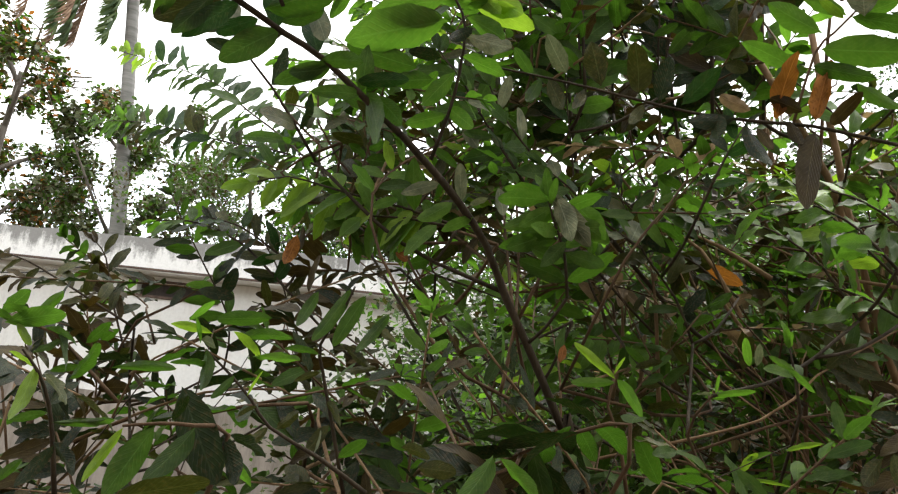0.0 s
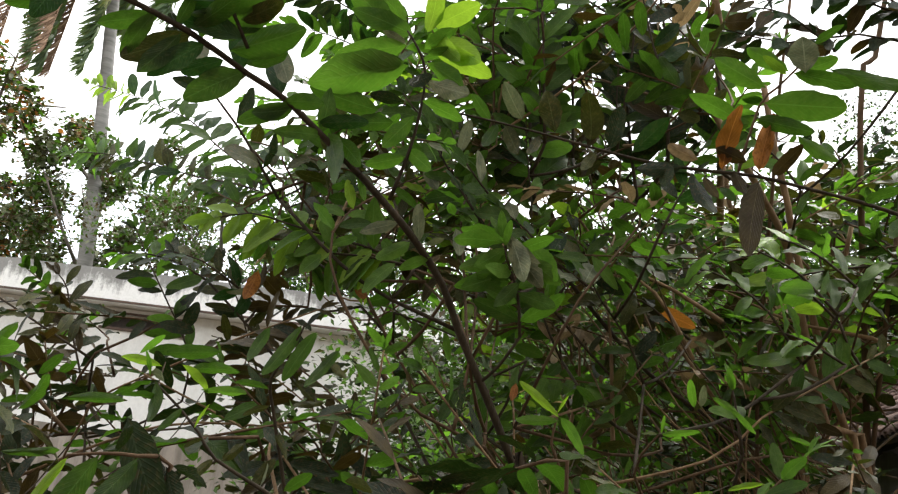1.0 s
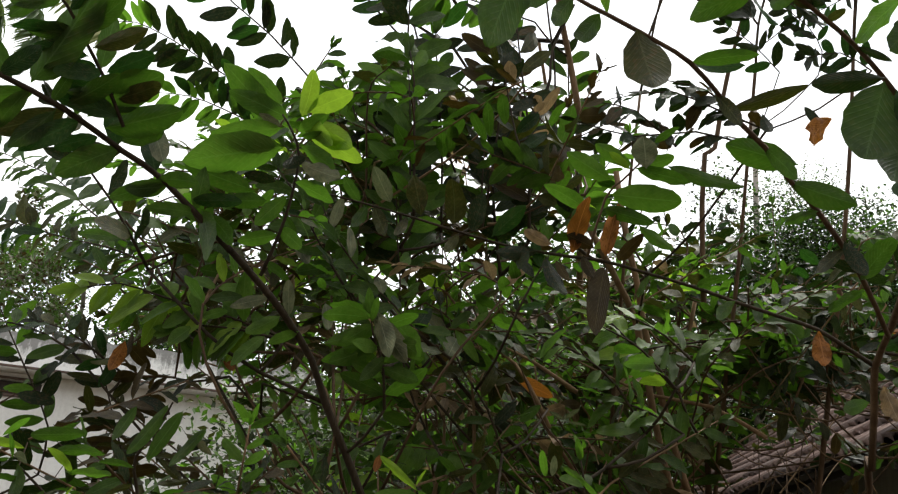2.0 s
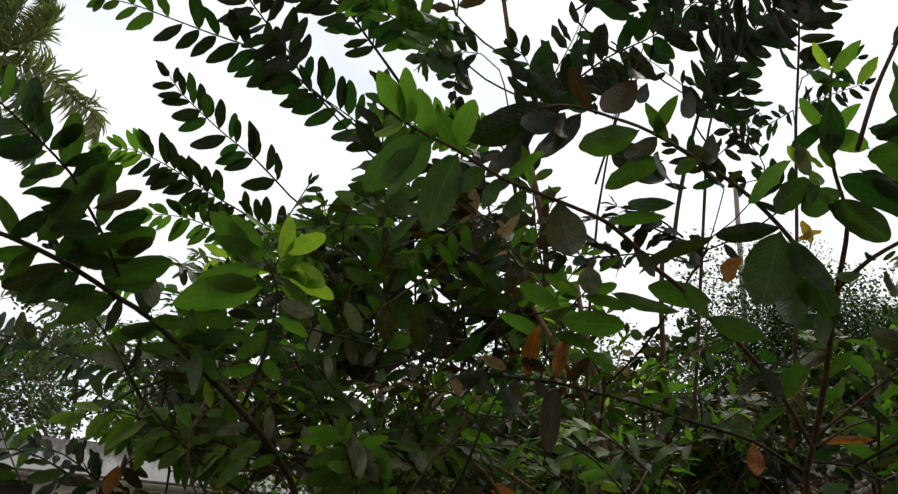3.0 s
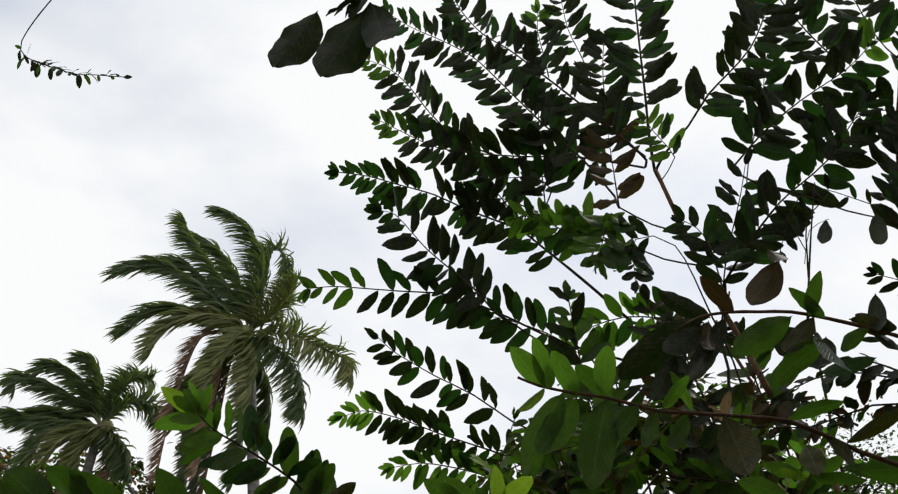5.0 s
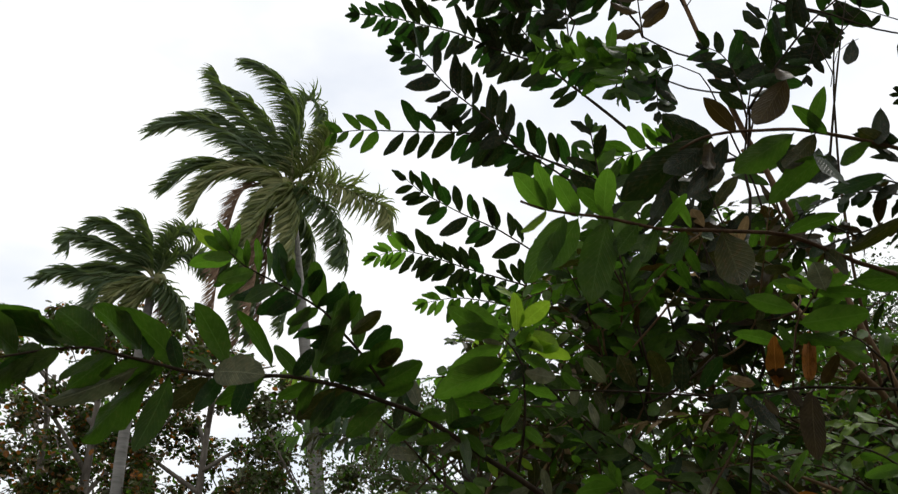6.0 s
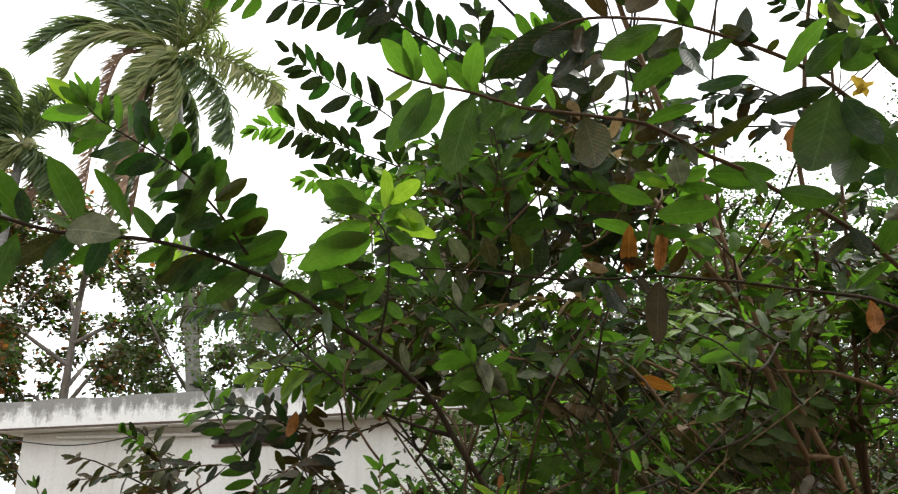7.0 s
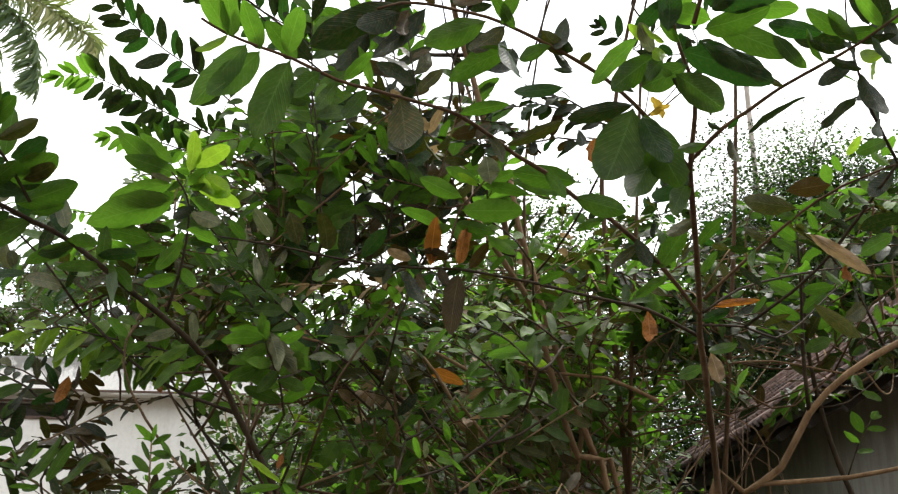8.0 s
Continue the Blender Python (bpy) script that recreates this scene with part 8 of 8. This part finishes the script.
low.shoot([(0.878, 1.9, 1.889), (0.814, 1.9, 1.954), (0.766, 1.9, 1.981), (0.718, 1.9, 1.998)], 0.003, 0.0014, 0.068, 0.045, start=0.1, looks=('fresh', 'mature'), tip='young', face=(0.1, -0.5, 0.8))
low.shoot([(0.943, 2, 1.973), (0.883, 2, 2.022), (0.822, 2, 2.05), (0.771, 2, 2.057)], 0.003, 0.0014, 0.064, 0.045, start=0.1, looks=('fresh', 'fresh', 'mature'), tip='young', face=(0.1, -0.5, 0.8))
low.shoot([(0.925, 2, 1.822), (0.856, 2, 1.857), (0.797, 2, 1.872), (0.736, 2, 1.887)], 0.003, 0.0014, 0.068, 0.045, start=0.1, looks=('mature', 'fresh'), tip='fresh', face=(0.1, -0.5, 0.8))
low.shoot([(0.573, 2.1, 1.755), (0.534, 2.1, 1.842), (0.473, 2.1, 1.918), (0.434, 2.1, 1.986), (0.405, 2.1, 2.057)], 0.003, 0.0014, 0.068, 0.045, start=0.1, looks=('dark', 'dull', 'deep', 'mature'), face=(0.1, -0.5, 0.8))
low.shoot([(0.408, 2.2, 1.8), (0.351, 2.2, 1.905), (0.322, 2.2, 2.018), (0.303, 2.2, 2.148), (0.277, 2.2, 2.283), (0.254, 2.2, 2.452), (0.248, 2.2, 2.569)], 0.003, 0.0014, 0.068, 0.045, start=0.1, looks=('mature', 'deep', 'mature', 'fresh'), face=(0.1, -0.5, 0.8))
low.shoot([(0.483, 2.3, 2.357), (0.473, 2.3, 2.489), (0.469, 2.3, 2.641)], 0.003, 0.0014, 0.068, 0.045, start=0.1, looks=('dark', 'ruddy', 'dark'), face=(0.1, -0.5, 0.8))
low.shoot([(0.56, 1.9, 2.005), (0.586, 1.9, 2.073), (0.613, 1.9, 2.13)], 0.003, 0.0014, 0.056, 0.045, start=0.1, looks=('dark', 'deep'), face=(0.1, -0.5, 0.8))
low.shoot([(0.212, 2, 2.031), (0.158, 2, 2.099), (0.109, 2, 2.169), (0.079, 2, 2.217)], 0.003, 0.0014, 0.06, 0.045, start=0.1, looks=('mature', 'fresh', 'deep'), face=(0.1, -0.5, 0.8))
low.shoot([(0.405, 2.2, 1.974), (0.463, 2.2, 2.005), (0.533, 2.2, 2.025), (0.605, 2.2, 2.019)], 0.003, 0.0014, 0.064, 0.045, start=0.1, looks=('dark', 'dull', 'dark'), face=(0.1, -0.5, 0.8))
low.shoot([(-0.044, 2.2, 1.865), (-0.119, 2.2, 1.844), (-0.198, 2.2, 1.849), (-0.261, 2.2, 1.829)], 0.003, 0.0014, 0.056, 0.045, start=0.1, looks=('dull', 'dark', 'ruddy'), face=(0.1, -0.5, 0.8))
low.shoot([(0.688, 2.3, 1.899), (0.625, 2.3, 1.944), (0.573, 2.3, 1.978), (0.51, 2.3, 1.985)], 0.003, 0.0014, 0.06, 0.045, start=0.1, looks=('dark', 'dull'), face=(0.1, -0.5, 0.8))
low.shoot([(0.051, 2.1, 1.839), (0.125, 2.1, 1.822), (0.186, 2.1, 1.805)], 0.003, 0.0014, 0.056, 0.045, start=0.1, looks=('mature', 'fresh'), face=(0.1, -0.5, 0.8))
low.shoot([(0.34, 2, 1.757), (0.279, 2, 1.718), (0.218, 2, 1.689), (0.179, 2, 1.652)], 0.003, 0.0014, 0.064, 0.045, start=0.1, looks=('mature', 'fresh', 'mature'), tip='fresh', face=(0.1, -0.5, 0.8))
low.shoot([(-0.621, 2.2, 1.581), (-0.686, 2.2, 1.704), (-0.735, 2.2, 1.821), (-0.765, 2.2, 1.853)], 0.003, 0.0015, 0.061, 0.04, looks=('ruddy', 'dull', 'dark'), start=0.1)
low.shoot([(-0.576, 2.1, 1.659), (-0.764, 2.1, 1.74), (-0.856, 2.1, 1.777), (-0.917, 2.1, 1.79)], 0.003, 0.0015, 0.058, 0.04, looks=('dull', 'ruddy'), start=0.1)
low.shoot([(-0.403, 2.2, 1.606), (-0.41, 2.2, 1.708), (-0.488, 2.2, 1.819), (-0.565, 2.2, 1.921), (-0.608, 2.2, 1.987)], 0.0026, 0.0013, 0.062, 0.035, looks=('mature', 'dark', 'fresh'), start=0.1)
low.shoot([(-0.189, 2.2, 1.582), (-0.266, 2.2, 1.724), (-0.329, 2.2, 1.848), (-0.391, 2.2, 1.923)], 0.0026, 0.0013, 0.066, 0.035, looks=('ruddy', 'dull', 'dark'), start=0.1)
roots = [np.array((-0.15 + 0.02 * k, 1.6 - 0.03 * k, 0.4 + 0.12 * k)) for k in range(7)] + [np.array((0.45, 2.0, 0.4 + 0.12 * k)) for k in range(8)] + [np.array((-0.75, 2.1, 0.4 + 0.12 * k)) for k in range(9)]
low.limb([(0.45, 2.0, 0), (0.46, 2.02, 0.7), (0.44, 1.98, 1.3)], 0.012, 0.007, 'trunk', BARK_BROWN)
low.limb([(-0.75, 2.1, 0), (-0.74, 2.08, 0.7), (-0.76, 2.1, 1.45)], 0.012, 0.007, 'trunk', BARK_BROWN)
LOW = ((-1.0, 0.08), (-0.5, 0.08), (-0.3, 0.07), (0.0, 0.1), (0.6, 0.12))
low.thicket(roots, 100, (1.45, 2.3), (('mature', 'dark'), ('fresh', 'mature'), ('dark', 'ruddy'), ('dull', 'mature'), ('ruddy', 'dark'), ('dark', 'mature')), LOW, seed=54, span=(-0.75, 0.55), floor=-0.2, eye=(0.35, 0.35, 1.455), size=0.06)
low.thicket(roots, 14, (1.9, 2.6), (('ruddy', 'dark'), ('dull', 'ruddy'), ('mature', 'dark')), ((-1, 0.16), (-0.4, 0.2), (0.1, 0.25)), seed=55, span=(-0.7, -0.15), floor=0.05, eye=(0.35, 0.35, 1.455), size=0.068)
# thin bare twigs among the leaves
for k in range(34):
    y = dead.uniform(1.25, 2.2)
    p = np.array((0.35 + dead.uniform(-0.55, 0.5) * (y - 0.3), y, 1.455 + dead.uniform(-0.24, 0.06) * (y - 0.3)))
    d = np.array((dead.gauss(0, 0.12), dead.gauss(0, 0.06), dead.uniform(0.03, 0.14)))
    r = roots[dead.randrange(len(roots))]
    low.limb([(r[0], r[1], 0.9), p - d + np.array((dead.gauss(0, 0.02), 0, -0.02)), p, p + d], 0.0022, 0.0009, 'twig', BARK_DARK, 4)
low.done()
# ---- the bent tree by the tiled house ----
bent = Tree("tree", (1.35, 2.55, 0), "bent bare-limbed tree with smooth tan bark beside the tiled house", "tree", "", 60, 46)
bl, line = bent.limb([(1.35, 2.55, 0.0), (1.362, 2.45, 1.605), (1.468, 2.42, 1.679), (1.561, 2.38, 1.745), (1.635, 2.34, 1.884), (1.735, 2.3, 1.986), (1.872, 2.28, 2.069), (2.04, 2.25, 2.15)], 0.0135, 0.0085, name='trunk', mat=BARK_TAN)
bent.limb([(1.51, 2.4, 1.701), (1.72, 2.35, 1.719), (1.832, 2.3, 1.741), (1.972, 2.25, 1.759)], 0.0075, 0.005, mat=BARK_TAN)
bent.shoot([(1.846, 2.6, 1.649), (1.788, 2.6, 1.842), (1.734, 2.55, 2.071), (1.718, 2.5, 2.269), (1.731, 2.5, 2.452)], 0.009, 0.004, 0.075, 0.09, looks=('mature', 'dull'), start=0.5)
bent.shoot([(1.635, 2.34, 1.884), (1.621, 2.3, 2.047), (1.616, 2.25, 2.226), (1.6, 2.2, 2.373)], 0.006, 0.003, 0.08, 0.07, looks=('mature', 'dull', 'fresh'), start=0.2)
bent.shoot([(1.72, 2.35, 1.719), (1.754, 2.33, 1.809), (1.779, 2.3, 1.865)], 0.002, 0.0012, 0.045, 0.06, looks=('fresh', 'mature'), start=0.5)
bent.shoot([(1.66, 2.33, 1.898), (1.725, 2.3, 1.909), (1.827, 2.3, 1.987)], 0.002, 0.0012, 0.05, 0.09, looks=('fresh', 'mature'), start=0.5)
bent.shoot([(1.828, 2.28, 2.061), (1.748, 2.2, 2.165), (1.644, 2.1, 2.241), (1.539, 2.0, 2.266)], 0.004, 0.002, 0.09, 0.07, looks=('dull', 'dark'), start=0.3)
bent.done()
# ---- twigs close overhead ----
over = Tree("guava_tree", (1.9, -0.5, 0), "guava tree close by with large brown-green leaves overhead", "tree", "guava trees", 60, 47)
ov, line = over.limb([(1.9, -0.5, 0), (1.92, -0.45, 0.9), (1.8, -0.2, 1.7), (1.45, 0.25, 2.15), (1.18, 0.58, 2.2)], 0.016, 0.004, 'trunk', BARK_BROWN)
over.lone(ov, (1.049, 0.6, 2.163), (0.915, 0.58, 2.137), 'dull')
over.lone(ov, (1.036, 0.6, 2.113), (0.9, 0.58, 2.098), 'dull')
over.lone(ov, (1.059, 0.6, 2.226), (0.929, 0.58, 2.171), 'dark')
o4 = over.shoot([(0.971, 0.35, 1.925), (1.16, 0.75, 2.885), (0.728, 0.95, 3.559), (0.061, 0.95, 3.107)], 0.006, 0.002, 0.11, 0.05, looks=('dark', 'mature'), start=0.86)
over.lone(o4, (-0.035, 0.95, 3.104), (-0.112, 0.935, 2.931), 'dark', broad=1.25)
over.lone(o4, (0.077, 0.95, 3.063), (0, 0.935, 2.861), 'dark', broad=1.5)
over.lone(o4, (0.086, 0.95, 3.08), (0.151, 0.935, 2.873), 'dark', broad=1.1)
over.shoot([(-0.068, 1.0, 3.856), (-0.983, 1.2, 4.211), (-1.683, 1.5, 4.277), (-1.405, 1.5, 4.006), (-1.241, 1.5, 3.924), (-1.109, 1.5, 3.865)], 0.004, 0.0015, 0.045, 0.035, looks=('dark', 'dark', 'mature'), start=0.72, spread=40)
over.done()
